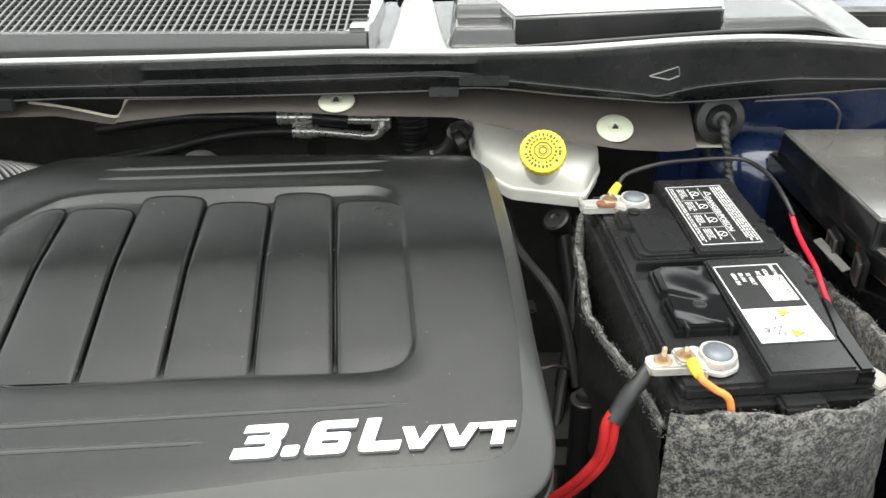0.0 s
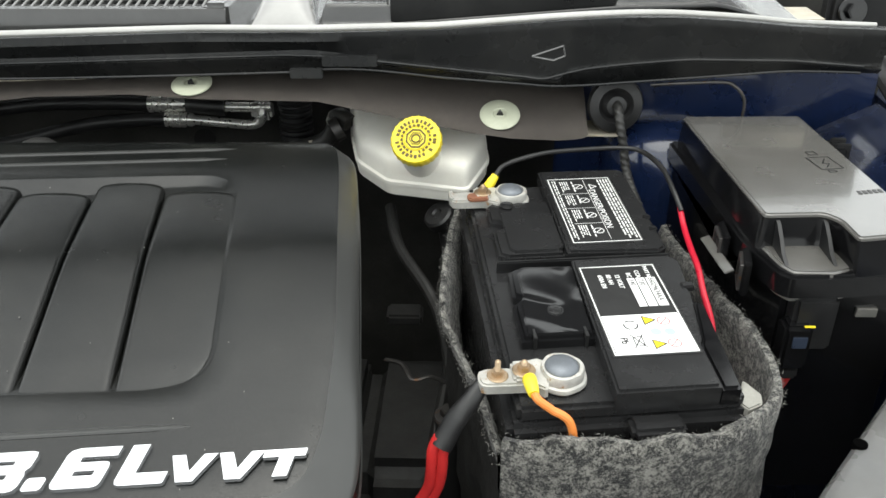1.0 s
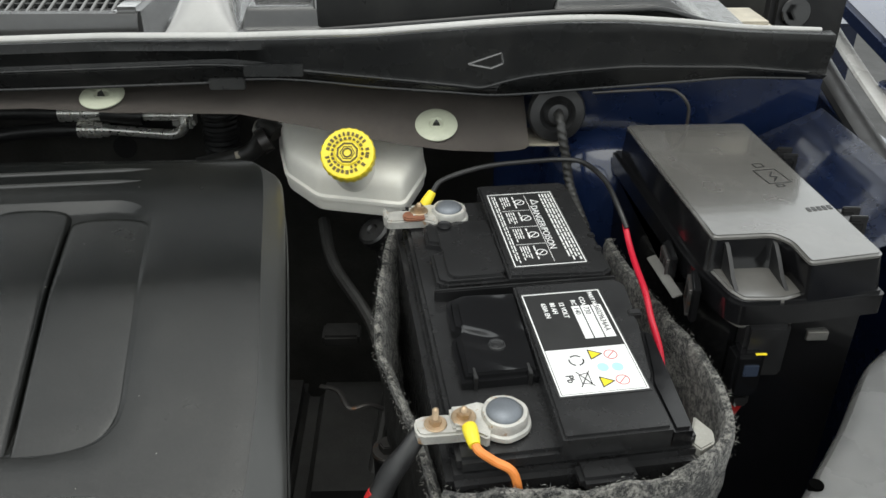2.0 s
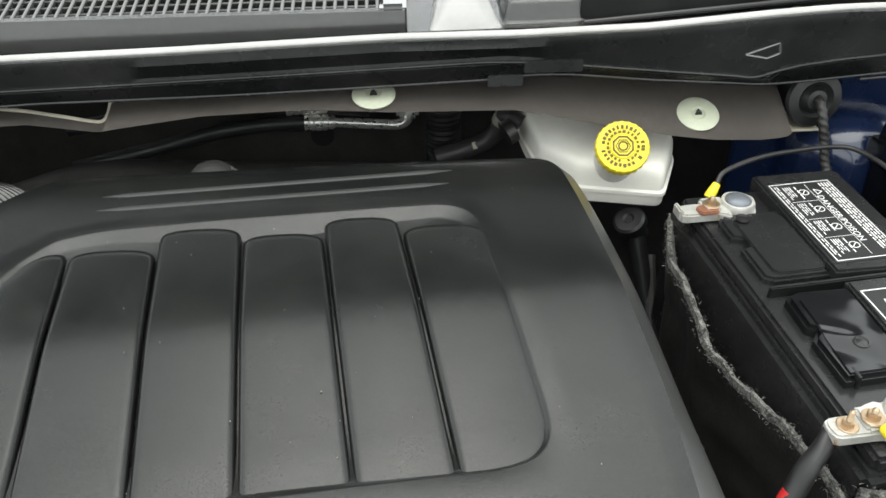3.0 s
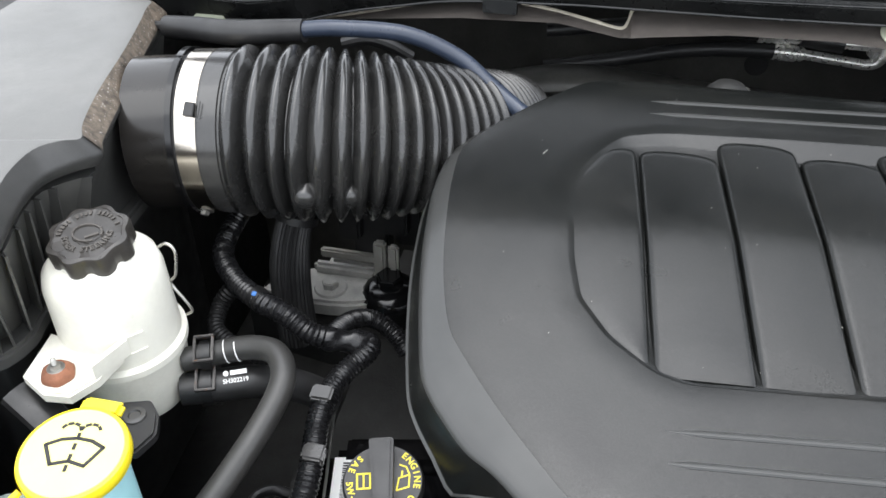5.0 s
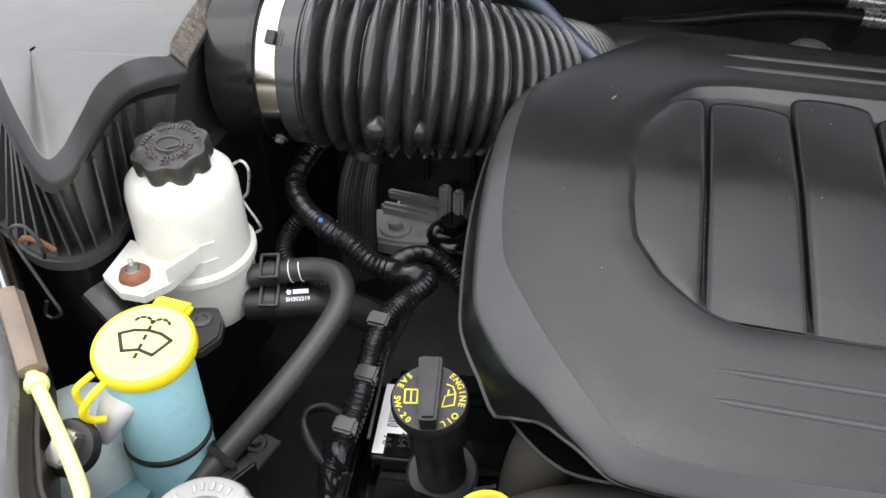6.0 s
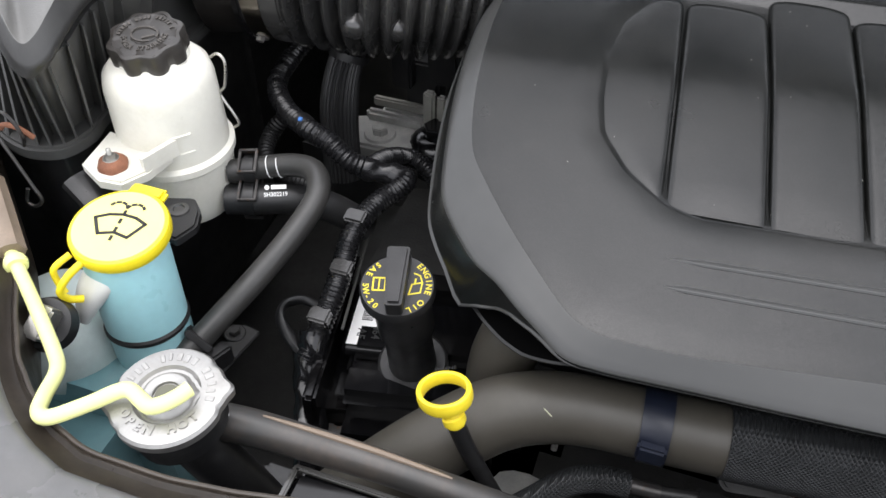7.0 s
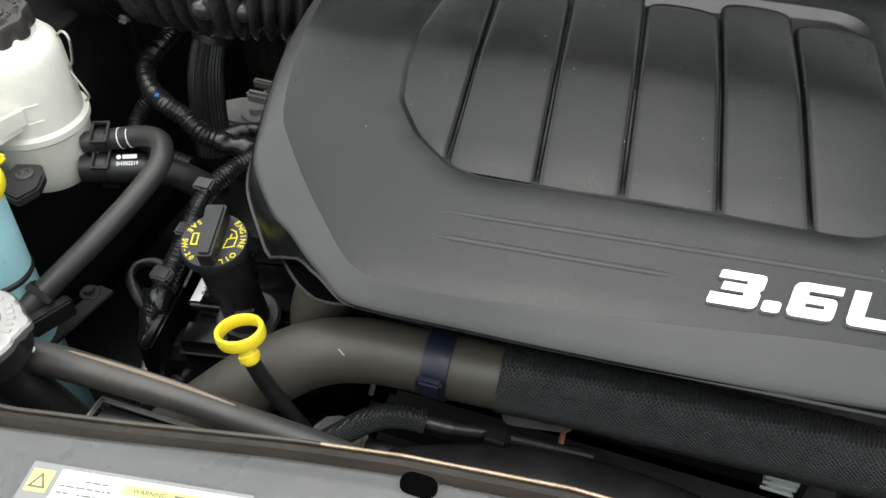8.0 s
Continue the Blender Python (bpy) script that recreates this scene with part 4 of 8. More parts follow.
# raised silver letters
badge = thing("engine_badge", "silver raised displacement lettering on the engine cover", "badge", (0.0, 0.365, 0.985))
slope = math.atan(0.255)
ang = math.atan2(0.0175, 0.189)


def letter(*polys):
    """Raised block letter from outlines in millimetres, leaning to the right."""
    b = bmesh.new()
    for poly in polys:
        prism([(0.00102 * (x + 0.25 * y), 0.00092 * y) for x, y in poly], -0.0004, 0.0030, 0, BADGE, b)
    part("letter", b, CHROME, badge, smooth=False)


BADGE = Matrix.Translation((-0.1038, 0.3482, top_z(-0.1038, 0.3482))) @ Matrix.Rotation(slope, 4, "X") @ Matrix.Rotation(ang, 4, "Z")
letter([(0, 1), (1, 0), (27, 0), (30, 1), (31.5, 4), (31.5, 12), (30, 15), (32, 18), (32, 26), (31, 29), (28, 30), (3, 30), (2, 29), (2, 23), (21, 23), (21, 20), (6, 20), (6, 13), (21, 13), (21, 9.5), (0, 9.5)])
letter([(34.5, 1.5), (36, 0), (44.5, 0), (46, 1.5), (46, 8), (44.5, 9.5), (36, 9.5), (34.5, 8)])
letter([(50, 4), (51.5, 1), (54, 0), (60, 0), (60, 30), (56, 30), (51.5, 28.5), (50, 25)], [(60, 0), (75, 0), (78, 1), (79, 4), (79, 9), (60, 9)], [(72, 9), (79, 9), (79, 15), (78, 18), (75, 19), (72, 19)], [(60, 12.5), (72, 12.5), (72, 19), (60, 19)], [(60, 23), (80.5, 23), (80.5, 30), (60, 30)])
letter([(87, 4), (88.2, 1), (91, 0), (115, 0), (116, 1), (116, 8.5), (97, 8.5), (97, 30), (87, 30)])
for shift in (0, 28):
    letter([(123.5 + shift, 0), (133 + shift, 0), (141 + shift, 20), (133 + shift, 20), (128.5 + shift, 7.5), (122 + shift, 20), (114 + shift, 20)])
letter([(179, 0), (187.5, 0), (187.5, 14.5), (194, 14.5), (194, 20), (169, 20), (169, 14.5), (179, 14.5)])

# dust specks lying on the cover
specks = bmesh.new()
rnd = random.Random(17)
for k in range(34):
    x, y = rnd.uniform(-0.44, 0.07), rnd.uniform(0.35, 0.72)
    r = rnd.uniform(0.0002, 0.0004)
    lathe([(0, 0), (r, 0), (r * 0.7, r * 0.6), (0, r * 0.7)], Matrix.Translation((x, y, top_z(x, y) - 0.0001)) @ Matrix.Diagonal((1, rnd.uniform(1, 2.5), 1, 1)), 6, None, specks)
tube([(-0.4105, 0.609, top_z(-0.4105, 0.609) + 0.0002), (-0.4075, 0.615, top_z(-0.4075, 0.615) + 0.0002)], 0.0004, 6, 5, bm=specks)
solid("dust_specks", specks, surface("pale_dust", (0.25, 0.245, 0.22), 0.9), "pale dust specks scattered over the engine cover", "dust", kind="stuff")

# ---- brake fluid reservoir ----
brake = thing("brake_fluid_reservoir", "milky white brake fluid reservoir with a yellow cap", "reservoir", (0.14, 0.80, 0.96))
body = bmesh.new()
plan = [(0.050, 0.94), (0.058, 0.880), (0.069, 0.836), (0.1045, 0.802), (0.189, 0.788), (0.2115, 0.838), (0.207, 0.872), (0.19, 0.94)]


def round_poly(points, r, n=4):
    """An outline with its corners rounded off by about r."""
    out = []
    for k, p in enumerate(points):
        b, a, c = Vector(p), Vector(points[k - 1]), Vector(points[(k + 1) % len(points)])
        p0, p1 = b + (a - b).normalized() * r, b + (c - b).normalized() * r
        for j in range(n + 1):
            t = j / n
            q = p0 * (1 - t) ** 2 + b * 2 * t * (1 - t) + p1 * t * t
            out.append((q.x, q.y))
    return out


def brake_ring(grow, z_of):
    cx, cy = 0.14, 0.87
    return [(cx + (x - cx) * grow, cy + (y - cy) * grow, z_of(cx + (x - cx) * grow, cy + (y - cy) * grow)) for x, y in round_poly(plan, 0.007)]


seam_z = lambda x, y: 0.979 + 0.25 * (y - 0.805)


def tank_ring(grow, up):
    return brake_ring(grow, lambda x, y: seam_z(x, y) + up)


grid([tank_ring(0.93, -0.0165), tank_ring(0.980, -0.0155), tank_ring(0.990, -0.0135), tank_ring(0.995, -0.0030), tank_ring(1.022, -0.0025), tank_ring(1.022, 0.001), tank_ring(0.992, 0.0025), tank_ring(0.984, 0.016), tank_ring(0.974, 0.0215), tank_ring(0.945, 0.0255), tank_ring(0.88, 0.0280), tank_ring(0.5, 0.0325)], closed_v=True, bm=body, cap=True)
part("tank", body, TANK, brake)
cap_m = place((0.1392, 0.7860, 1.0245), (-0.06, -0.72, 0.69), (0, 0, 1))
part("filler_neck", lathe([(0.021, -0.040), (0.021, 0.008), (0, 0.008)], cap_m, 32), TANK, brake)
brake_cap = part("cap", lathe([(0, 0.006), (0.0245, 0.006), (0.0255, 0.008), (0.0255, 0.017), (0.0245, 0.0185), (0.0215, 0.0190), (0.0125, 0.0183), (0.0115, 0.0195), (0, 0.0195)], cap_m, 96, lambda a, z: 1 + (0.018 * math.cos(24 * a) if z < 0.018 else 0)), YELLOW, brake, "ribbed yellow screw cap")
mark = cap_m @ Matrix.Translation((0, 0, 0.0189))
bars = ring_bars(0.0172, 0.0038, 0, 360, 13, mark, None, 0.0008, 3)
ring_bars(0.0132, 0.0026, 0, 360, 17, mark, bars, 0.0008, 4)
stroke([(0.0098 * math.cos(radians(45 * k + 22)), 0.0098 * math.sin(radians(45 * k + 22))) for k in range(9)], 0.0015, 0.0014, mark, bars)
stroke([(0.0042 * math.cos(radians(30 * k)), 0.0042 * math.sin(radians(30 * k))) for k in range(13)], 0.0013, 0.0014, mark, bars)
stroke([(0.0068 * math.cos(radians(60 * k)), 0.0068 * math.sin(radians(60 * k))) for k in range(7)], 0.0007, 0.0012, mark, bars)
part("cap_markings", bars, surface("dark_yellow_relief", (0.09, 0.065, 0.004), 0.5), brake_cap)
part("outlet_hose", tube([(0.056, 0.880, 1.014), (0.047, 0.886, 1.019), (0.040, 0.893, 1.016), (0.0345, 0.897, 1.000), (0.022, 0.899, 0.986), (-0.002, 0.897, 0.978), (-0.035, 0.89, 0.972)], 0.0100, 16, 50), HOSE_GREY, brake, "faded rubber outlet hose")
part("hose_clamp", tube([(0.0405, 0.8925, 1.0175), (0.0372, 0.8955, 1.0095)], 0.0112, 18, 6), BEIGE, brake, "pale hose clamp")
part("worn_patch", box(-0.004, 0.004, -0.0025, 0.0025, 0, 0.0006, 0.0002, place((0.0085, 0.8900, 0.9855), (0.2, -0.75, 0.6), (1, 0, 0.3))), SHIELD_EDGE, brake)
part("hose_clip", lathe([(0.011, -0.005), (0.0135, -0.005), (0.0135, 0.005), (0.011, 0.005)], place((0.043, 0.869, 1.011), (0.6, 0.2, 0.3)), 24), CLAMP, brake)

# ---- battery ----
BM = Matrix.Translation((0.285, 0.597, 1.005)) @ Matrix.Rotation(radians(7), 4, "Z") @ Matrix.Rotation(math.atan(0.06), 4, "X")
battery = thing("car_battery", "black car battery with two labels in a felt wrap", "battery", (0.285, 0.597, 0.80))
part("case", box(-0.086, 0.084, -0.165, 0.155, -0.190, -0.026, 0.005, BM), SATIN, battery)
part("deck", box(-0.079, 0.076, -0.160, 0.150, -0.027, -0.014, 0.003, BM), SATIN, battery)
# rear half: raised block and left lid
rear = prism([(-0.010, 0.008), (0.066, 0.004), (0.0735, 0.010), (0.0745, 0.148), (0.070, 0.153), (-0.008, 0.155)], -0.016, -0.001, 0.002, BM)
part("rear_block", rear, SATIN, battery)
part("rear_lid", prism([(-0.0655, 0.020), (-0.058, 0.014), (-0.0095, 0.014), (-0.0065, 0.106), (-0.060, 0.108), (-0.066, 0.100), (-0.066, 0.075), (-0.055, 0.071), (-0.055, 0.062), (-0.0655, 0.058)], -0.016, -0.007, 0.0025, BM), SATIN, battery)
part("rear_lid_panel", prism(rounded(0.047, 0.080, 0.008, 5, -0.0325, 0.059), -0.008, -0.0052, 0.001, BM), SATIN, battery)
part("seam", box(-0.070, 0.074, 0.0005, 0.0045, -0.016, -0.004, 0.001, BM), BLACK, battery)
# front half
front_block = prism([(-0.0145, -0.163), (0.056, -0.163), (0.0575, -0.118), (0.060, -0.112), (0.0705, -0.060), (0.0765, -0.012), (0.070, -0.004), (-0.010, -0.004)], -0.016, -0.0008, 0.002, BM)
part("front_block", front_block, SATIN, battery)
part("front_side", prism([(0.057, -0.163), (0.0695, -0.163), (0.0775, -0.07), (0.0715, -0.064), (0.0615, -0.11), (0.0585, -0.118)], -0.018, -0.0035, 0.002, BM), GLOSS, battery)
part("front_lid", prism([(-0.066, -0.099), (-0.012, -0.099), (-0.0085, -0.006), (-0.050, -0.004), (-0.0625, -0.010), (-0.064, -0.043), (-0.058, -0.048), (-0.066, -0.056)], -0.016, -0.0045, 0.003, BM), GLOSS, battery)
part("front_lid_panel", prism([(-0.062, -0.0955), (-0.0145, -0.0955), (-0.0112, -0.010), (-0.050, -0.010), (-0.056, -0.016), (-0.057, -0.046), (-0.060, -0.058)], -0.005, -0.0033, 0.001, BM), FILM, battery, "shiny wrinkled lid")
for x in (-0.0565, -0.019):
    part("slot", box(x - 0.0013, x + 0.0013, -0.1005, -0.089, -0.0145, -0.0031, 0.0005, BM), INK, battery)
for at in ((-0.036, -0.068), (-0.048, 0.094)):
    part("vent_plug", lathe([(0, 0), (0.0063, 0), (0.0060, 0.0010), (0.0048, 0.0012), (0.0042, 0.0004), (0.0025, 0.0006), (0, 0.0009)], BM @ Matrix.Translation((*at, -0.0034)), 28), SATIN, battery)
part("white_corner", prism(round_poly([(0.0740, -0.155), (0.0860, -0.133), (0.0930, -0.148), (0.0900, -0.158), (0.0780, -0.163)], 0.002, 2), -0.045, -0.0240, 0.002, BM), BEIGE, battery, "pale plastic corner piece")
part("hold_down_lug", box(-0.005, 0.032, -0.178, -0.160, -0.034, -0.0235, 0.003, BM), SATIN, battery)
for y, d in ((0.035, 0.006), (0.055, 0.006)):
    part("side_clip", box(0.068, 0.074, y, y + d, -0.004, 0.0008, 0.001, BM), BLACK, battery)
part("side_clip", box(0.066, 0.076, -0.052, -0.045, -0.005, 0.0006, 0.001, BM), BLACK, battery)


def frame_lines(x0, x1, y0, y1, w, m, bm=None):
    return stroke([(x0, y0), (x1, y0), (x1, y1), (x0, y1), (x0, y0)], w, 0.00012, m, bm)


# rear label: white writing on black, read from the right-hand side of the car
LM = BM @ Matrix.Translation((0.0, 0.0, -0.0006))
label = part("warning_label", box(-0.0045, 0.0575, 0.0175, 0.1365, -0.0004, 0.0001, 0.00005, LM, seg=1), INK, battery, "black warning label with white writing")
lm = LM @ Matrix.Translation((0, 0, 0.00025))
ink = frame_lines(-0.0025, 0.0555, 0.020, 0.1345, 0.0009, lm)
turned = lm @ Matrix.Rotation(radians(-90), 4, "Z")
text_bm("DANGER/POISON", 0.0084, turned @ Matrix.Translation((-0.112, 0.0318, 0)), 0.0001, 0.0, 0, 1.05, bm=ink)
stroke([(0.0345, 0.114), (0.0345, 0.122), (0.0405, 0.118), (0.0345, 0.114)], 0.0009, 0.00012, lm, ink)
rnd = random.Random(11)


def word_rows(x0, x1, y0, y1, height, gap, m, bm, rnd):
    """Rows of plain bars for writing too small to read, running along -y."""
    x = x1
    while x - height > x0:
        y = y1
        while y > y0 + 0.004:
            w = rnd.uniform(0.003, 0.010)
            w = min(w, y - y0)
            box(x - height, x, y - w, y, 0, 0.0001, 0, m, bm)
            y -= w + 0.0016
        x -= height + gap


word_rows(0.0425, 0.0535, 0.024, 0.131, 0.0013, 0.0015, lm, ink, rnd)
word_rows(-0.0005, 0.0035, 0.024, 0.131, 0.0010, 0.0012, lm, ink, rnd)
for k in range(4):
    y1 = 0.131 - 0.027 * k
    word_rows(0.006, 0.0145, y1 - 0.022, y1 - 0.002, 0.0009, 0.0012, lm, ink, rnd)
    word_rows(0.0165, 0.0195, y1 - 0.022, y1 - 0.002, 0.0012, 0.0009, lm, ink, rnd)
    c = (0.0235, y1 - 0.012)
    stroke([(c[0] + 0.0042 * math.cos(radians(30 * j)), c[1] + 0.0042 * math.sin(radians(30 * j))) for j in range(13)], 0.0008, 0.00012, lm, ink)
    stroke([(c[0] - 0.003, c[1] - 0.003), (c[0] + 0.003, c[1] + 0.003)], 0.0008, 0.00012, lm, ink)
    if k:
        stroke([(0.005, y1 + 0.001), (0.0295, y1 + 0.001)], 0.0004, 0.00012, lm, ink)
stroke([(0.0305, 0.024), (0.0305, 0.131)], 0.0004, 0.00012, lm, ink)
part("label_writing", ink, PAPER, label)

# front label: ratings on black above hazard signs on white
plate = part("rating_label", box(-0.0085, 0.0545, -0.1295, -0.0165, -0.0004, 0.0003, 0.00005, LM, seg=1), INK, battery, "black and white rating label with hazard signs")
lm = LM @ Matrix.Translation((0, 0, 0.0004))
ink = frame_lines(-0.0065, 0.0525, -0.1275, -0.0185, 0.0010, lm)
box(-0.0055, 0.0515, -0.1265, -0.083, 0, 0.0001, 0, lm, ink)
box(0.0415, 0.0490, -0.0735, -0.036, 0, 0.0001, 0, lm, ink)
box(0.0335, 0.0405, -0.0735, -0.036, 0, 0.0001, 0, lm, ink)
box(0.0265, 0.0325, -0.0735, -0.036, 0, 0.0001, 0, lm, ink)
turned = lm @ Matrix.Rotation(radians(-90), 4, "Z")
for words, along, across, size in (("PART NO.", 0.020, 0.0435, 0.0046), ("CCA", 0.0255, 0.0352, 0.0050), ("RC", 0.0285, 0.0280, 0.0050), ("12 VOLT", 0.030, 0.0185, 0.0052), ("80 AH", 0.030, 0.0115, 0.0052), ("650A EN", 0.030, 0.0050, 0.0050)):
    text_bm(words, size, turned @ Matrix.Translation((along, across, 0)), 0.0001, 0.0001, 0, 0.95, bm=ink)
part("label_white", ink, PAPER, plate)
lm2 = lm @ Matrix.Translation((0, 0, 0.00022))
signs = lm2 @ Matrix.Translation((0.0235, -0.105, 0)) @ Matrix.Diagonal((0.80, 0.80, 1, 1)) @ Matrix.Translation((-0.0260, 0.1020, 0))
turned = lm2 @ Matrix.Rotation(radians(-90), 4, "Z")
ink = text_bm("56029634AA", 0.0062, turned @ Matrix.Translation((0.0368, 0.0432, 0)), 0.0001, 0, 0, 0.92)
text_bm("730", 0.0060, turned @ Matrix.Translation((0.038, 0.0350, 0)), 0.0001, 0, 0, 1.0, bm=ink)
text_bm("140", 0.0056, turned @ Matrix.Translation((0.038, 0.0278, 0)), 0.0001, 0, 0, 1.0, bm=ink)
part("label_ink", ink, INK, plate)
ink = text_bm("Pb", 0.0075, turned @ Matrix.Translation((0.1090, 0.0015, 0)), 0.0001, 0.0001, 0, 1.0)
stroke([(0.0085, -0.122), (0.0195, -0.104)], 0.0009, 0.0001, signs, ink)
stroke([(0.0195, -0.122), (0.0085, -0.104)], 0.0009, 0.0001, signs, ink)
stroke([(0.010, -0.118), (0.010, -0.108), (0.018, -0.106), (0.018, -0.120), (0.010, -0.118)], 0.0007, 0.0001, signs, ink)
for j in range(3):
    a = radians(90 + 120 * j)
    stroke([(0.013 + 0.0062 * math.cos(a + b), -0.090 + 0.0062 * math.sin(a + b)) for b in (-0.8, -0.4, 0.0, 0.4, 0.7)], 0.0013, 0.0001, signs, ink)
part("sign_ink", ink, INK, plate)
for x, y in ((0.031, -0.084), (0.031, -0.1185)):
    part("hazard_triangle", prism([(x + 0.0055, y), (x - 0.0043, y + 0.0053), (x - 0.0043, y - 0.0053)], 0, 0.0001, 0, signs), YELLOW, plate)
    part("triangle_outline", stroke([(x + 0.0062, y), (x - 0.0048, y + 0.006), (x - 0.0048, y - 0.006), (x + 0.0062, y)], 0.0010, 0.00015, signs), INK, plate)
for x, y in ((0.0445, -0.086), (0.0445, -0.118)):
    sign = stroke([(x + 0.0056 * math.cos(radians(20 * k)), y + 0.0056 * math.sin(radians(20 * k))) for k in range(19)], 0.0007, 0.0001, signs)
    stroke([(x - 0.004, y - 0.004), (x + 0.004, y + 0.004)], 0.0007, 0.0001, signs, sign)
    part("prohibition_sign", sign, RED_INK, plate)
for x, y in ((0.033, -0.101), (0.0455, -0.102)):
    part("blue_sign", prism(rounded(0.0095, 0.0100, 0.0045, 5, x, y), 0, 0.0001, 0, signs), TEAL_INK, plate)

# ---- terminals ----
def terminal(name, label_words, x0, y, post_x, long_end):
    t = thing(name, label_words, "battery terminal", BM @ Vector((post_x, y, -0.014)), "battery terminals")
    part("post", lathe([(0, -0.016), (0.0120, -0.016), (0.0117, -0.0004), (0.0108, 0.0012), (0.0080, 0.0027), (0.0040, 0.0034), (0, 0.0036)], BM @ Matrix.Translation((post_x, y, 0)), 32), POST, t, "dull grey lead battery post")
    clamp = lathe([(0.0120, -0.013), (0.0172, -0.013), (0.0182, -0.0115), (0.0176, -0.009), (0.0160, -0.008), (0.0160, -0.003), (0.0150, -0.0008), (0.0124, -0.0005), (0.0120, -0.002), (0.0120, -0.013)], BM @ Matrix.Translation((post_x, y, 0)), 48, lambda a, z: 1 + 0.94 - 1 + 0.05 * math.cos(a - 0.6) + 0.025 * math.cos(3 * a) + 0.012 * math.sin(7 * a))
    part("clamp_ring", clamp, LEAD, t, "pitted lead clamp ring")
    arm = prism(smooth_poly([(x0, y - 0.009), (x0 + 0.014, y - 0.011), (post_x - 0.022, y - 0.012), (post_x - 0.012, y - 0.0165), (post_x - 0.010, y + 0.013), (post_x - 0.026, y + 0.012), (post_x - 0.030, y + 0.006), (x0 + 0.014, y + 0.007), (x0, y + 0.005)], 3), -0.012, -0.004, 0.0015, BM)
    part("arm", arm, LEAD, t)
    part("pinch_block", box(post_x - 0.034, post_x - 0.019, y - 0.010, y + 0.010, -0.011, -0.0005, 0.002, BM), LEAD, t)
    nut = bolt_bm((0, 0, 0), 0.0046, (0, 0, 1), 0.005)
    bmesh.ops.transform(nut, matrix=BM @ Matrix.Translation((post_x - 0.026, y - 0.001, -0.0015)), verts=nut.verts)
    part("pinch_bolt", nut, COPPER, t, "brass coloured bolt with nut")
    return t


t_front = terminal("battery_terminal", "pitted lead battery terminal with a brass bolt", -0.101, -0.135, -0.0455, True)
stud = bolt_bm((0, 0, 0), 0.0042, (0, 0, 1), 0.010)
bmesh.ops.transform(stud, matrix=BM @ Matrix.Translation((-0.0895, -0.137, -0.004)), verts=stud.verts)
part("stud", stud, COPPER, t_front, "threaded brass stud")
t_rear = terminal("battery_terminal", "corroded lead battery terminal with a ring lug", -0.096, 0.118, -0.041, True)
part("end_tab", box(-0.0985, -0.0945, 0.110, 0.126, -0.012, -0.001, 0.0015, BM), LEAD, t_rear)
part("rusty_lug", prism(rounded(0.020, 0.013, 0.005, 5, -0.072, 0.112), -0.0045, -0.0015, 0.001, BM), RUST, t_rear, "rust stained ring lug")

# ---- cables at the battery ----
def crimp(at, toward, wire_points, wire_mat, wire_r, name, label_words):
    c = thing(name, label_words, "cable", at)
    d = (Vector(toward) - Vector(at)).normalized()
    part("crimp_sleeve", lathe([(0, 0), (0.0044, 0), (0.0049, 0.002), (0.0047, 0.006), (0.0044, 0.010), (0.0036, 0.0150), (0, 0.0150)], place(at, d), 20), YELLOW, c, "yellow crimp sleeve")
    part("wire", tube(wire_points, wire_r, 10, 70), wire_mat, c)
    return c


p = BM @ Vector((-0.0700, -0.146, 0.001))
crimp(p, BM @ Vector((-0.069, -0.162, -0.001)), [BM @ Vector(q) for q in ((-0.069, -0.157, 0.0), (-0.067, -0.163, -0.003), (-0.058, -0.166, -0.010), (-0.046, -0.170, -0.019), (-0.040, -0.172, -0.05))], ORANGE, 0.0029, "orange_wire", "orange wire crimped in yellow to the front terminal")
p = Vector((0.2085, 0.7235, 1.0065))
arc = crimp(p, (0.2170, 0.7300, 1.0180), [(0.2155, 0.7285, 1.0155), (0.2260, 0.739, 1.0245), (0.262, 0.752, 1.031), (0.302, 0.763, 1.031), (0.338, 0.768, 1.031), (0.358, 0.760, 1.031), (0.371, 0.725, 1.029), (0.376, 0.69, 1.021), (0.380, 0.668, 1.011)], BLACK, 0.0024, "jumper_wire", "black wire with red sheath arching over the battery")
part("red_sheath", tube([(0.3795, 0.674, 1.012), (0.380, 0.655, 1.003), (0.3800, 0.630, 0.998), (0.3800, 0.596, 0.994), (0.3800, 0.572, 0.985), (0.3840, 0.552, 0.968), (0.387, 0.538, 0.935), (0.388, 0.53, 0.89)], 0.0026, 10, 70), PINK_RED, arc, "bright red wire sheath")

red = thing("battery_cable", "thick pair of red cables with black boot at the battery", "cable", (0.19, 0.45, 0.90))
part("boot", tube([(0.2100, 0.4590, 0.9870), (0.2025, 0.4510, 0.9845), (0.1945, 0.4430, 0.977), (0.1855, 0.4370, 0.966), (0.1755, 0.4300, 0.949)], lambda s: 0.0046 + 0.0030 * min(1, 1.6 * s), 18, 40, shape=lambda a, s: 1 + 0.05 * math.sin(3 * a + 9 * s)), RUBBER, red, "black heat-shrink boot")
for dx in (-0.0036, 0.0036):
    part("cable", tube([(0.1775 + dx, 0.431, 0.956), (0.1733 + dx, 0.429, 0.946), (0.1722 + dx, 0.4275, 0.930), (0.1690 + dx * 0.9, 0.4285, 0.911), (0.1597 + dx, 0.4290, 0.893), (0.1480 + dx, 0.434, 0.872), (0.125 + dx, 0.45, 0.83)], 0.0040, 14, 40), RED, red, "thick red cable")

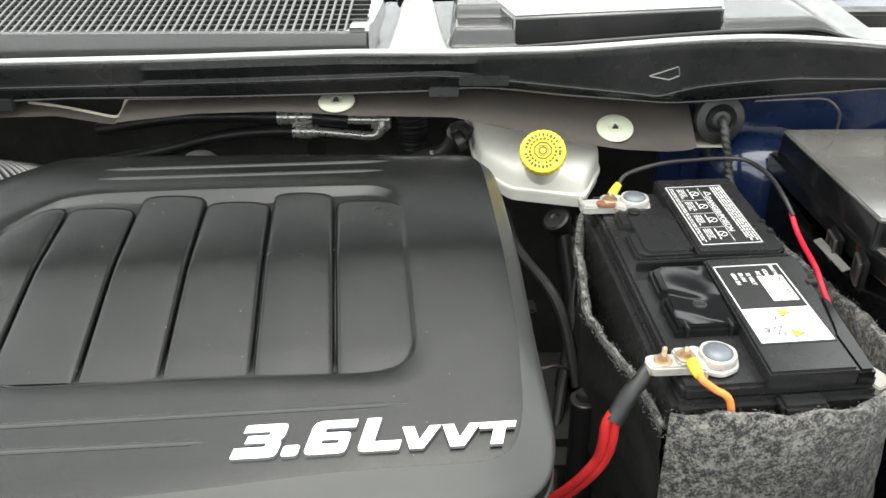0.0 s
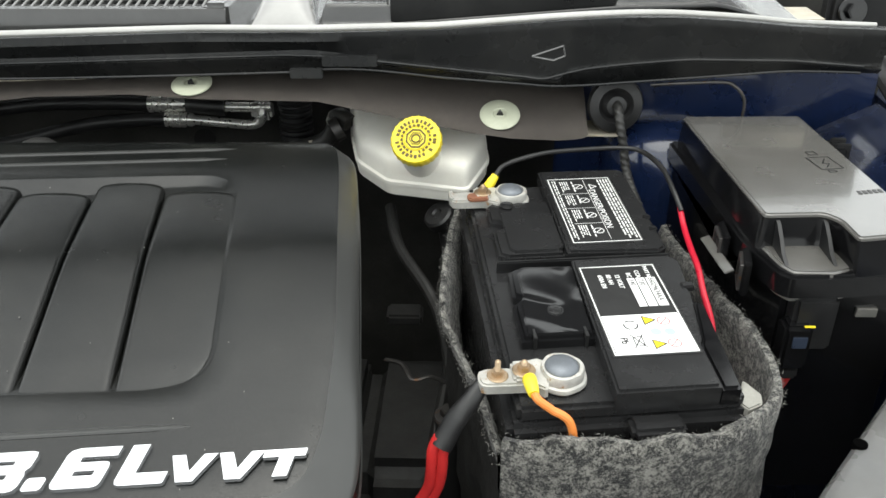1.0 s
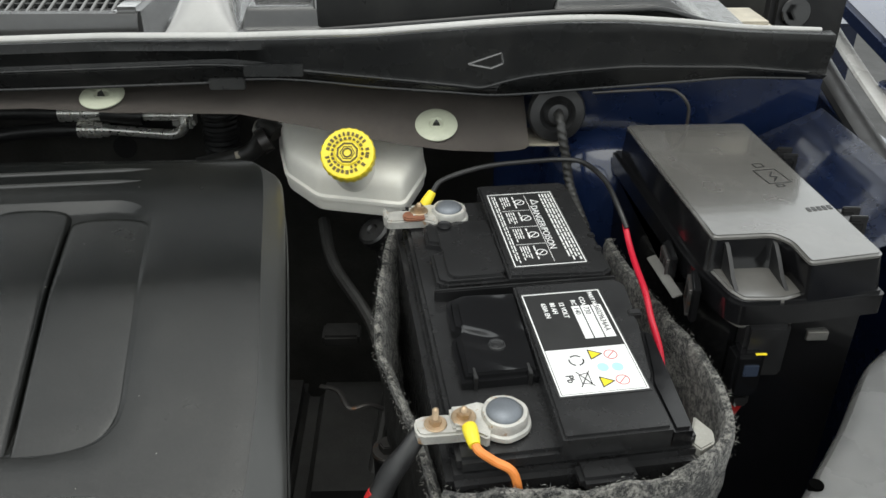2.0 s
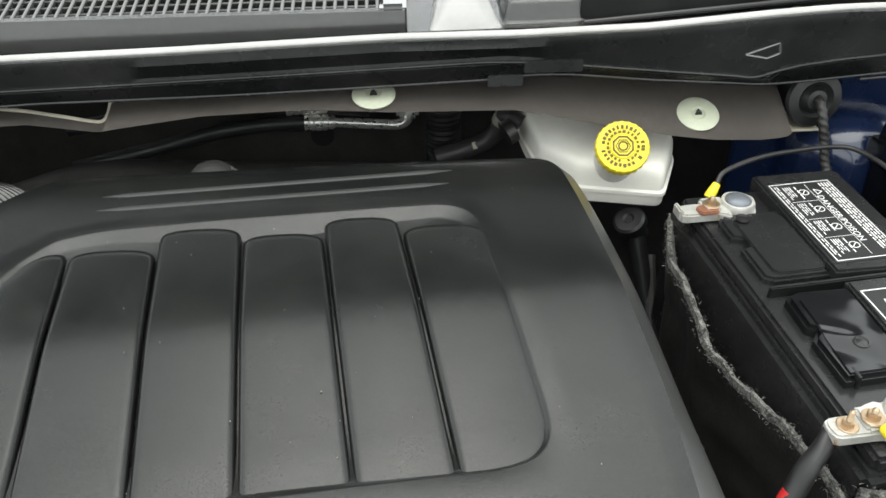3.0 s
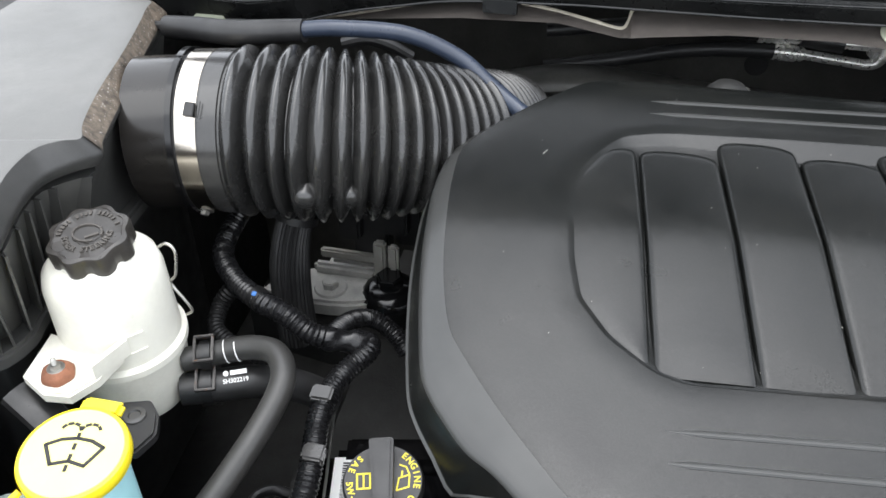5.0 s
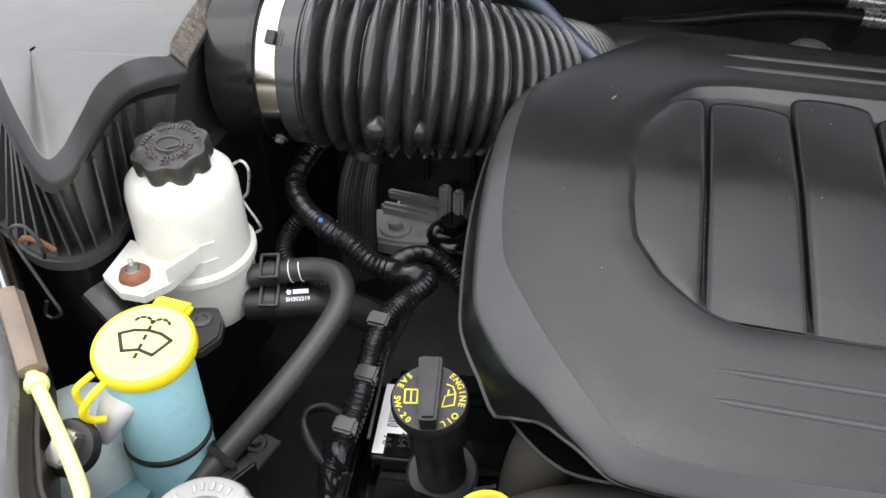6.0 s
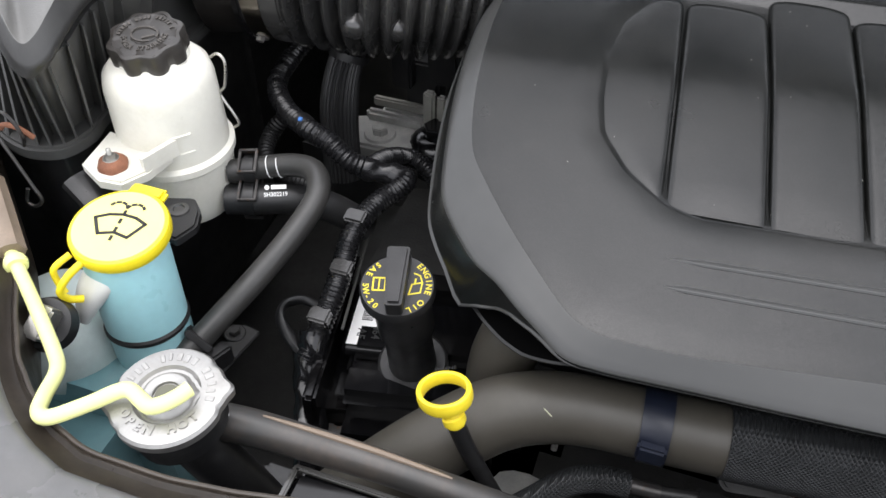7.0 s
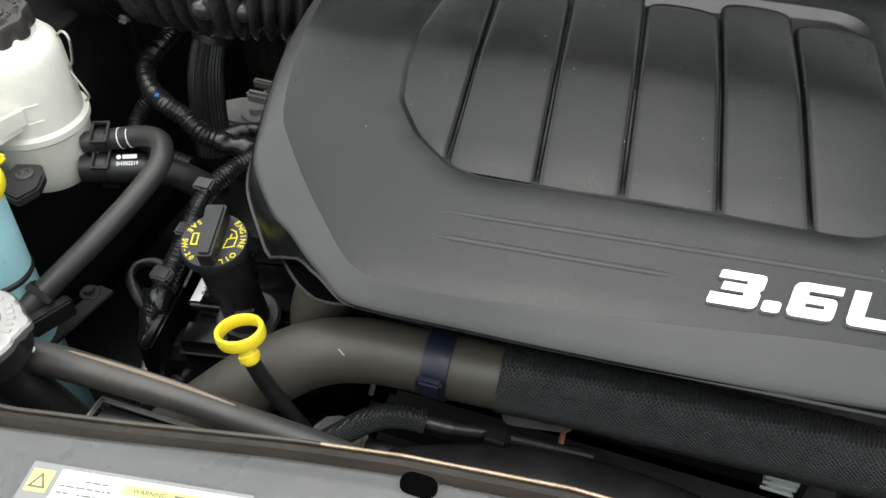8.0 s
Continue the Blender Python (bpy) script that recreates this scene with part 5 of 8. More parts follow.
# ---- felt wrap round the battery ----
felt = thing("battery_felt_wrap", "thick grey felt blanket wrapped round the battery", "felt wrap", (0.29, 0.58, 0.74))


felt_edge = []


def felt_piece(points, top, thick, seed, swell=0.0):
    pts, _ = curve_points(points, 90)
    b = bmesh.new()
    outer, inner = [], []
    noise_at = lambda k, r: noise.noise(Vector((k * 0.10, r * 0.6, seed)))
    for r in range(16):
        ro, ri = [], []
        for k, p in enumerate(pts):
            d = (pts[min(k + 1, 89)] - pts[max(k - 1, 0)]).normalized()
            nrm = Vector((d.y, -d.x, 0))
            s = k / 89
            zt = interp(s, top) + 0.004 * noise.noise(Vector((k * 0.22, 7, seed))) + 0.0015 * noise.noise(Vector((k * 0.9, 3, seed)))
            z = zt + (0.74 - zt) * (r / 15) ** 1.2
            bulge = 0.005 * noise_at(k, r) * min(1, r / 4) - swell * (r / 15) ** 0.7
            w = thick * (0.55 if r == 0 else 1.0) * (1 + 0.25 * noise.noise(Vector((k * 0.35, r, seed + 3))))
            ro.append(p.xy.to_3d() + nrm * (bulge + w / 2) + Vector((0, 0, z)))
            ri.append(p.xy.to_3d() + nrm * (bulge - w / 2) + Vector((0, 0, z - (0.001 if r == 0 else 0))))
        outer.append(ro)
        inner.append(ri)
    felt_edge.extend(outer[0] + inner[0] + outer[1])
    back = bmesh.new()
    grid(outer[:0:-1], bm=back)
    grid([outer[1], outer[0]] + inner, bm=b)
    return b, back


inside, outside = felt_piece([(0.185, 0.745, 0), (0.1775, 0.725, 0), (0.1725, 0.695, 0), (0.1705, 0.640, 0), (0.1705, 0.590, 0), (0.1815, 0.552, 0), (0.194, 0.510, 0), (0.2015, 0.484, 0), (0.2095, 0.445, 0), (0.215, 0.428, 0)], ((0, 0.980), (0.08, 0.976), (0.17, 0.961), (0.3, 0.966), (0.46, 0.964), (0.49, 0.955), (0.62, 0.948), (0.8, 0.954), (0.93, 0.953), (1, 0.945)), 0.0075, 1.5, 0.016)
side = part("side_piece", inside, FELT, felt)
# outer face of the side piece in a much darker felt colour
part("dark_face", outside, FELT_DARK, side, "dark outer face of the felt")
inside, outside = felt_piece([(0.217, 0.424, 0), (0.236, 0.4175, 0), (0.262, 0.415, 0), (0.30, 0.415, 0), (0.34, 0.421, 0), (0.372, 0.433, 0), (0.398, 0.453, 0), (0.411, 0.478, 0), (0.414, 0.52, 0), (0.408, 0.57, 0), (0.398, 0.625, 0), (0.390, 0.68, 0), (0.386, 0.745, 0)],
                               ((0, 0.962), (0.08, 0.972), (0.25, 0.971), (0.40, 0.972), (0.5, 0.974), (0.6, 0.972), (0.75, 0.968), (1, 0.958))  , 0.009, 4.2)
front_felt = part("front_piece", inside, FELT, felt)
part("outer_face", outside, FELT, front_felt)

# loose fibres standing off the torn upper edge
rnd = random.Random(31)
verts, faces = [], []
for k in range(2600):
    p = rnd.choice(felt_edge) + Vector((rnd.uniform(-0.003, 0.003), rnd.uniform(-0.003, 0.003), rnd.uniform(-0.004, 0.001)))
    d = Vector((rnd.uniform(-1, 1), rnd.uniform(-1, 1), rnd.uniform(-0.2, 1.0))).normalized() * rnd.uniform(0.0010, 0.0038)
    side = Vector((rnd.uniform(-1, 1), rnd.uniform(-1, 1), rnd.uniform(-1, 1))).normalized() * 0.00022
    bend = Vector((rnd.uniform(-1, 1), rnd.uniform(-1, 1), rnd.uniform(-1, 0.3))) * 0.0012
    n = len(verts)
    verts += [p - side, p + side, p + d * 0.6 + side, p + d * 0.6 - side, p + d + bend]
    faces += [(n, n + 1, n + 2, n + 3), (n + 3, n + 2, n + 4)]
fibre_mesh = bpy.data.meshes.new("fuzz")
fibre_mesh.from_pydata(verts, [], faces)
fibre_mesh.materials.append(surface("loose_felt_fibre", (0.20, 0.195, 0.18), 0.9))
fibres = new("fuzz", fibre_mesh)
fibres.parent = felt
fibres.matrix_parent_inverse = felt.matrix_basis.inverted()
tagged(fibres, "loose grey fibres along the torn edge", kind="stuff")

# ---- fuse box ----
fuse = thing("fuse_box", "black plastic fuse box with a stepped lid and clips", "fuse box", (0.47, 0.68, 0.86))


def tapered(poly, z0, z1, out, bevel):
    """A lid whose sides lean outward by about out at the bottom."""
    b = prism(poly, z0, z1, bevel, seg=3)
    cx, cy = sum(p[0] for p in poly) / len(poly), sum(p[1] for p in poly) / len(poly)
    for v in b.verts:
        if v.co.z < z0 + 1e-6:
            d = Vector((v.co.x - cx, v.co.y - cy))
            d = d.normalized() * out
            v.co.x, v.co.y = v.co.x + d.x, v.co.y + d.y
    return b


LID_PLAN = round_poly([(0.4046, 0.8017), (0.4188, 0.5803), (0.4650, 0.5835), (0.4735, 0.5720), (0.4750, 0.5425), (0.533, 0.5535), (0.5205, 0.8045)][::-1], 0.005, 3)
lid = part("lid", tapered(LID_PLAN, 1.020, 1.0500, 0.005, 0.002), GLOSS, fuse)
# paler plate over the black lid paints its sky reflection
part("lid_top", prism(LID_PLAN, 1.0485, 1.0520, 0.0018, seg=3), FUSE_LID, lid, "dusty satin lid top, sky reflection painted into its grey")
part("lid_step", prism(round_poly([(0.417, 0.595), (0.4255, 0.5500), (0.4320, 0.5385), (0.4620, 0.5380), (0.4780, 0.5450), (0.480, 0.595)], 0.003, 3), 1.000, 1.0255, 0.003, seg=3), FUSE_LID, fuse)
for x in (0.4300, 0.4660):
    part("lid_rib", prism([(0.586, 1.0485), (0.577, 1.0455), (0.567, 1.038), (0.558, 1.0300), (0.547, 1.0255), (0.586, 1.0245)], -0.0016, 0.0016, 0.0005, Matrix.Translation((x, 0, 0)) @ Matrix(((0, 0, 1, 0), (1, 0, 0, 0), (0, 1, 0, 0), (0, 0, 0, 1)))), BLACK, fuse)
RIM_OUT = round_poly([(0.3955, 0.808), (0.4100, 0.592), (0.4225, 0.5420), (0.4300, 0.5340), (0.4760, 0.5365), (0.539, 0.5475), (0.5270, 0.811)][::-1], 0.004, 3)
part("rim", prism(RIM_OUT, 1.0050, 1.0235, 0.0025), GLOSS, fuse)
part("body", prism([(0.402, 0.80), (0.4165, 0.597), (0.432, 0.550), (0.530, 0.556), (0.520, 0.80)][::-1], 0.80, 1.006, 0.004), GLOSS, fuse)
part("front_drop", box(0.4375, 0.4700, 0.5335, 0.552, 0.958, 1.0045, 0.003), BLACK, fuse)
part("pale_tag", box(-0.0040, 0.0040, -0.030, 0.030, -0.0008, 0.0008, 0.0006, Matrix.Translation((0.3965, 0.607, 1.002)) @ Matrix.Rotation(radians(5), 4, "Z") @ Matrix.Rotation(radians(-20), 4, "Y")), FUSE_LID, fuse, "pale grey plastic tag")
for k, (x, y) in enumerate(((0.4060, 0.618), (0.4125, 0.573))):
    m = Matrix.Translation((x, y, 1.006)) @ Matrix.Rotation(radians(-5 - 9 * k), 4, "Z")
    clip = part("clip", box(-0.006, 0.0, -0.015, 0.015, -0.016, 0.014, 0.0015, m), GLOSS, fuse)
    loop = bmesh.new()
    for y0, y1, z0, z1 in ((-0.012, 0.012, 0.008, 0.0105), (-0.012, 0.012, -0.0125, -0.010), (-0.012, -0.0095, -0.0105, 0.0085), (0.0095, 0.012, -0.0105, 0.0085)):
        box(-0.0085, -0.0055, y0, y1, z0, z1, 0.0006, m, loop, 1)
    part("latch_loop", loop, CLAMP, clip, "worn grey latch loop")
    part("latch_window", box(-0.0072, -0.0055, -0.004, 0.004, -0.008, 0.004, 0.0006, m), INK, clip)
for x, y in ((0.5275, 0.742), (0.5335, 0.622)):
    m = Matrix.Translation((x, y, 1.034)) @ Matrix.Rotation(radians(-3), 4, "Z")
    clip = part("clip", box(0.0, 0.014, -0.013, 0.013, -0.02, 0.012, 0.002, m), GLOSS, fuse)
    part("latch_rib", box(0.004, 0.018, -0.009, -0.006, -0.02, 0.016, 0.0008, m), BLACK, clip)
    part("latch_rib", box(0.004, 0.018, 0.006, 0.009, -0.02, 0.016, 0.0008, m), BLACK, clip)
sym = Matrix.Translation((0.501, 0.682, 1.0521)) @ Matrix.Rotation(radians(-80), 4, "Z")
relief = stroke([(-0.013, -0.010), (0.013, -0.010), (0.013, 0.010), (-0.013, 0.010), (-0.013, -0.010)], 0.0009, 0.0003, sym)
stroke([(-0.008, 0.004), (0.0, -0.002), (0.002, 0.003), (0.009, -0.003)], 0.0012, 0.0003, sym, relief)
part("moulded_symbol", relief, BLACK, fuse)
relief = stroke([(0.016, -0.006), (0.020, -0.006), (0.020, 0.000), (0.016, 0.000), (0.016, -0.006)], 0.0007, 0.0003, sym)
part("moulded_symbol", relief, BLACK, fuse)
relief = stroke([(-0.026, -0.004), (-0.019, -0.004), (-0.019, 0.004), (-0.026, 0.004), (-0.026, -0.004)], 0.0007, 0.0003, sym)
part("moulded_symbol", relief, BLACK, fuse)
for k in range(5):
    part("moulded_mark", box(0.505 + 0.0045 * k, 0.508 + 0.0045 * k, 0.618 + 0.001 * k, 0.624 + 0.001 * k, 1.0520, 1.0524, 0), BLACK, fuse)
part("front_window", box(0.492, 0.508, 0.5510, 0.5560, 0.978, 0.986, 0.0005), STEEL, fuse)
plug = thing("fuse_box_plug", "black plug with red cable under the fuse box", "connector", (0.442, 0.536, 0.96))
part("housing", box(0.431, 0.452, 0.526, 0.546, 0.945, 0.984, 0.003), GLOSS, plug)
part("collar", box(0.434, 0.449, 0.529, 0.543, 0.932, 0.9455, 0.003), RUBBER, plug)
part("cable", tube([(0.4415, 0.536, 0.936), (0.4385, 0.540, 0.921), (0.434, 0.548, 0.905), (0.432, 0.565, 0.87), (0.435, 0.58, 0.82)], 0.0062, 12, 30), RED, plug, "red cable")
part("blue_cap", box(0.437, 0.448, 0.5245, 0.5262, 0.966, 0.976, 0.0006), HOSE_BLUE, plug)
part("yellow_lock", box(0.444, 0.452, 0.5258, 0.528, 0.9842, 0.9852, 0.0003), YELLOW, plug, "thin yellow locking tab")

# ---- air intake ----
intake = thing("air_intake_hose", "ribbed black rubber air intake hose with a steel clamp", "intake hose", (-0.62, 0.62, 0.94))
AXIS = [(-0.800, 0.598, 1.008), (-0.735, 0.612, 1.012), (-0.66, 0.622, 1.014), (-0.60, 0.631, 1.012), (-0.545, 0.653, 1.005), (-0.50, 0.690, 0.993), (-0.475, 0.74, 0.975), (-0.465, 0.79, 0.955)]
pts, length = curve_points(AXIS, 400)
collar = [p for p in pts if -0.776 <= p.x <= -0.716]
part("inlet_tube", tube([collar[0], collar[len(collar) // 2], collar[-1]], 0.0700, 48, 12), INLET, intake, "smooth black inlet tube")
cuff = [p for p in pts if -0.730 <= p.x <= -0.684]
part("cuff", tube([cuff[0], cuff[len(cuff) // 2], cuff[-1]], lambda s: 0.0730 if s < 0.48 else (0.0742 if s < 0.56 else 0.0752 - 0.0018 * (s > 0.94)), 56, 60), CUFF, intake, "smooth grey-black cuff with a raised ring")
band = [p for p in pts if -0.725 <= p.x <= -0.7055]
clamp = part("hose_clamp", tube([band[0], band[len(band) // 2], band[-1]], 0.0748, 64, 8), BAND, intake, "bright steel hose clamp band")
ribbed = [p for p in pts if p.x >= -0.692 or p.y > 0.7]


def pleat(s):
    """Radius along the ribbed part: deep even ribs that close up and shrink toward the engine."""
    phase = 30.0 * (s + 1.2 * s * s) / 2.2
    w = phase - math.floor(phase)
    lobe = 1 - abs(2 * w - 1) ** 1.9
    env = 0.0690 + 0.006 * math.exp(-((s - 0.22) / 0.25) ** 2) - 0.030 * max(0, s - 0.40)
    return env + (0.0165 - 0.011 * s) * (lobe - 0.62)


part("ribbed_hose", tube([ribbed[int(k * (len(ribbed) - 1) / 12)] for k in range(13)], pleat, 72, 640), DUCT, intake)
axis_mid = Vector((-0.716, 0.614, 1.013))
m = place(axis_mid + Vector((0.006, -0.052, -0.052)), (0, -0.75, -0.6))
flange_at = [p for p in pts if -0.733 <= p.x <= -0.727]
part("collar_flange", tube([flange_at[0], flange_at[len(flange_at) // 2], flange_at[-1]], 0.0768, 64, 6), GLOSS, intake)
part("cuff_line", box(-0.0004, 0.0004, -0.007, 0.007, 0, 0.0006, 0, place((-0.6955, 0.5605, 1.0668), (0, -0.70, 0.71))), INK, intake)
part("locating_tab", box(-0.0045, 0.0045, -0.006, 0.006, -0.002, 0.0012, 0.0005, place((-0.7045, 0.5600, 1.0665), (0, -0.70, 0.71))), RUBBER, intake)
screw = bolt_bm((0, 0, 0), 0.0045)
bmesh.ops.transform(screw, matrix=m, verts=screw.verts)
part("clamp_screw", screw, STEEL, clamp)
for x, y, z, w in ((-0.6100, 0.5555, 0.9930, 0.0118), (-0.5730, 0.5700, 0.9900, 0.0110)):
    dome = [(w * math.cos(radians(9 * k)), 0.0085 * math.sin(radians(9 * k))) for k in range(10)] + [(0, 0.0085)]
    part("moulded_boss", lathe([(0, -0.008), (w, -0.008)] + dome, place((x, y, z), (0.0, -0.95, -0.30)), 32), DUCT, intake)

vac = thing("vacuum_hose", "blue-grey hose with a black sleeve over the intake", "hose", (-0.62, 0.70, 1.07))
part("hose", tube([(-0.66, 0.693, 1.083), (-0.62, 0.70, 1.086), (-0.555, 0.712, 1.081), (-0.505, 0.712, 1.063), (-0.472, 0.70, 1.044), (-0.445, 0.684, 1.032), (-0.42, 0.67, 1.022)], 0.0078, 16, 70), HOSE_BLUE, vac)
part("sleeve", tube([(-0.80, 0.712, 1.066), (-0.765, 0.705, 1.070), (-0.72, 0.696, 1.074), (-0.648, 0.694, 1.0835)], lambda s: 0.0108 + 0.0012 * math.sin(3 * s), 16, 40), RUBBER, vac, "matt black rubber sleeve")
part("nipple", tube([(-0.82, 0.715, 1.064), (-0.80, 0.712, 1.066)], 0.005, 10, 8), RUBBER, vac)
part("small_hose", tube([(-0.625, 0.735, 1.055), (-0.60, 0.735, 1.062), (-0.58, 0.74, 1.056), (-0.56, 0.75, 1.04)], 0.006, 10, 20), RUBBER, vac)
solid("fixing_disc", lathe([(0, 0), (0.020, 0), (0.019, 0.0025), (0.007, 0.003), (0, 0.002)], place((-0.80, 0.795, 1.034), (0, -0.5, 0.87)), 32), surface("dull_green_plastic", (0.20, 0.215, 0.16), 0.5, var=0.12, scale=50), "pale green round plastic fixing disc at the bulkhead", "disc")

# ---- air filter box ----
airbox = thing("air_filter_box", "large grey-black plastic air filter housing with ribbed side", "air filter box", (-0.85, 0.52, 0.80))
AIR_C = Vector((-0.86, 0.45))
def smooth_loop(points, n=4):
    """A smooth closed line through points in space."""
    p, out = [Vector(q) for q in points], []
    for i in range(len(p)):
        a, b, c, d = p[i - 1], p[i], p[(i + 1) % len(p)], p[(i + 2) % len(p)]
        for k in range(n):
            t = k / n
            out.append(0.5 * (2 * b + (c - a) * t + (2 * a - 5 * b + 4 * c - d) * t * t + (3 * b - a - 3 * c + d) * t ** 3))
    return out


# edge of the flat top, and the outer edge below its sloping shoulder; both droop at the front tip
LID_TOP = smooth_loop([(-0.95, 0.76, 1.08), (-0.838, 0.742, 1.08), (-0.8216, 0.713, 1.08), (-0.798, 0.632, 1.08), (-0.7794, 0.5526, 1.08), (-0.7627, 0.4994, 1.08), (-0.7535, 0.4805, 1.079), (-0.766, 0.4725, 1.08), (-0.7785, 0.457, 1.08), (-0.777, 0.422, 1.08), (-0.764, 0.386, 1.079),
                       (-0.760, 0.368, 1.075), (-0.7605, 0.354, 1.068), (-0.7655, 0.3455, 1.063), (-0.773, 0.3455, 1.066), (-0.787, 0.355, 1.074), (-0.8148, 0.3760, 1.079), (-0.8535, 0.4077, 1.08), (-0.95, 0.49, 1.08)])
LID_OUT = smooth_loop([(-0.95, 0.772, 1.062), (-0.832, 0.757, 1.062), (-0.8120, 0.718, 1.063), (-0.7885, 0.631, 1.064), (-0.7655, 0.5530, 1.064), (-0.7495, 0.5000, 1.065), (-0.7420, 0.4845, 1.064), (-0.757, 0.468, 1.064), (-0.7680, 0.447, 1.064), (-0.7655, 0.417, 1.064), (-0.7545, 0.379, 1.063),
                       (-0.7515, 0.362, 1.059), (-0.7520, 0.348, 1.053), (-0.7600, 0.3385, 1.048), (-0.772, 0.3375, 1.051), (-0.789, 0.3470, 1.059), (-0.818, 0.368, 1.063), (-0.8565, 0.399, 1.064), (-0.95, 0.48, 1.064)])
LID = [(p.x, p.y) for p in LID_OUT]
RIM = smooth_poly([(-0.95, 0.75), (-0.80, 0.70), (-0.775, 0.52), (-0.776, 0.44), (-0.778, 0.41), (-0.773, 0.385), (-0.780, 0.360), (-0.797, 0.349), (-0.822, 0.348), (-0.87, 0.366), (-0.95, 0.40)], 4)


def inset(poly, d, z):
    """The outline drawn in by d, at height z."""
    out = []
    for k, (x, y) in enumerate(poly):
        (xa, ya), (xb, yb) = poly[k - 1], poly[(k + 1) % len(poly)]
        n = Vector((yb - ya, xa - xb)).normalized()
        out.append((x + n.x * d, y + n.y * d, z))
    return out


def blend_ring(f, lift=0.0):
    """Between the outer edge of the lid (0) and its flat top (1)."""
    return [a.lerp(b, f) + Vector((0, 0, lift)) for a, b in zip(LID_OUT, LID_TOP)]


def toward_middle(f, z):
    return [(AIR_C.x + (p.x - AIR_C.x) * f, AIR_C.y + (p.y - AIR_C.y) * f, p.z * f + z * (1 - f)) for p in LID_TOP]


def reach(poly, a):
    """Distance from the middle of the box to its outline along angle a."""
    dx, dy, best = math.cos(a), math.sin(a), 0.0
    for (xa, ya), (xb, yb) in zip(poly, poly[1:] + poly[:1]):
        xa, ya, xb, yb = xa - AIR_C.x, ya - AIR_C.y, xb - AIR_C.x, yb - AIR_C.y
        det = dx * (yb - ya) - dy * (xb - xa)
        if abs(det) < 1e-12:
            continue
        r, w = (xa * (yb - ya) - ya * (xb - xa)) / det, (xa * dy - ya * dx) / det
        if 0 <= w <= 1 and r > best:
            best = r
    return best


lidb = bmesh.new()
under = [p + Vector((-0.004, 0.0, -0.010)) for p in LID_OUT]
grid([blend_ring(0.93, 0.0009), blend_ring(1.0), toward_middle(0.95, 1.0805), toward_middle(0.6, 1.081), toward_middle(0.02, 1.081)], closed_v=True, bm=lidb)
# shoulder takes a darker copy of the lid grey, painting in its shade
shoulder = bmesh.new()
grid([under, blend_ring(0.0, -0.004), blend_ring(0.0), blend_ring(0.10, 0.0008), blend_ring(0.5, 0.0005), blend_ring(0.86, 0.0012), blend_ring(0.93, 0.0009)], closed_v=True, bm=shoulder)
part("lid_shoulder", shoulder, surface("shaded_grey_plastic", (0.035, 0.035, 0.034), 0.42, var=0.2, scale=14, grain=0.3, dust=0.2, dust_colour=(0.10, 0.098, 0.09)), airbox, "rounded shoulder of the lid, shade painted darker")
part("lid", lidb, surface("weathered_grey_plastic", (0.12, 0.119, 0.112), 0.44, var=0.08, scale=10, grain=0.5, grain_scale=700, dust=0.15, dust_colour=(0.26, 0.25, 0.23), rough_var=0.05), airbox, "grey weathered textured lid")
WORN = surface("worn_brown_edge", (0.13, 0.105, 0.08), 0.5, var=0.7, scale=120, grain=1.0, grain_scale=380, flecks=0.9)
worn = bmesh.new()
out_dir = Vector((0.0007, 0.0001, 0.0005))
grid([[p + out_dir for p in blend_ring(f, l)[5:24]] for f, l in ((0.02, 0.0), (0.25, 0.0008), (0.5, 0.0008), (0.75, 0.001), (0.97, 0.0006))], bm=worn)
part("worn_edge", worn, WORN, airbox, "rough brown worn edge")
wall = bmesh.new()
rows = []
for f in (0.0, 0.35, 0.7, 1.0):
    ring_row = []
    for k in range(96):
        a = 2 * math.pi * k / 96
        r = (reach(LID, a) - 0.010) * (1 - f) + (reach(RIM, a) - 0.020) * f
        ring_row.append((AIR_C.x + r * math.cos(a), AIR_C.y + r * math.sin(a), 1.046 - 0.090 * f))
    rows.append(ring_row)
grid(rows, closed_v=True, bm=wall, cap=True)
BOX_SIDE = surface("grey_black_box_side", (0.058, 0.058, 0.056), 0.33, var=0.2, scale=12, dust=0.2, dust_colour=(0.10, 0.097, 0.09), rough_var=0.06)
part("side_wall", wall, BOX_SIDE, airbox)
part("rim", prism(RIM[::-1], 0.946, 0.958, 0.003), BOX_SIDE, airbox)
part("lower_case", prism([p[:2] for p in inset(RIM, 0.014, 0)][::-1], 0.62, 0.948, 0.003), BLACK, airbox)
for deg in (14, 4, -6, -16, -26, -36, -44, -49, -54, -59, -66, -74, -82, -92, -103, -116):
    a = radians(deg)
    rl, rr = reach(LID, a), reach(RIM, a)
    fin = prism([(rl - 0.014, 1.046), (rl - 0.004, 1.046), (rr - 0.003, 0.957), (rr - 0.026, 0.957)], -0.0009, 0.0009, 0, Matrix.Translation((AIR_C.x, AIR_C.y, 0)) @ Matrix.Rotation(a, 4, "Z") @ Matrix.Rotation(radians(90), 4, "X"))
    part("fin", fin, BOX_SIDE, airbox)
wire_clip = tube([(-0.795, 0.335, 0.972), (-0.787, 0.330, 0.985), (-0.790, 0.330, 0.999), (-0.798, 0.330, 1.006), (-0.811, 0.330, 1.001), (-0.814, 0.330, 0.990), (-0.808, 0.328, 0.975), (-0.800, 0.326, 0.958), (-0.789, 0.322, 0.942), (-0.783, 0.320, 0.931), (-0.790, 0.318, 0.924), (-0.797, 0.318, 0.927), (-0.793, 0.320, 0.940)], 0.0016, 8, 110)
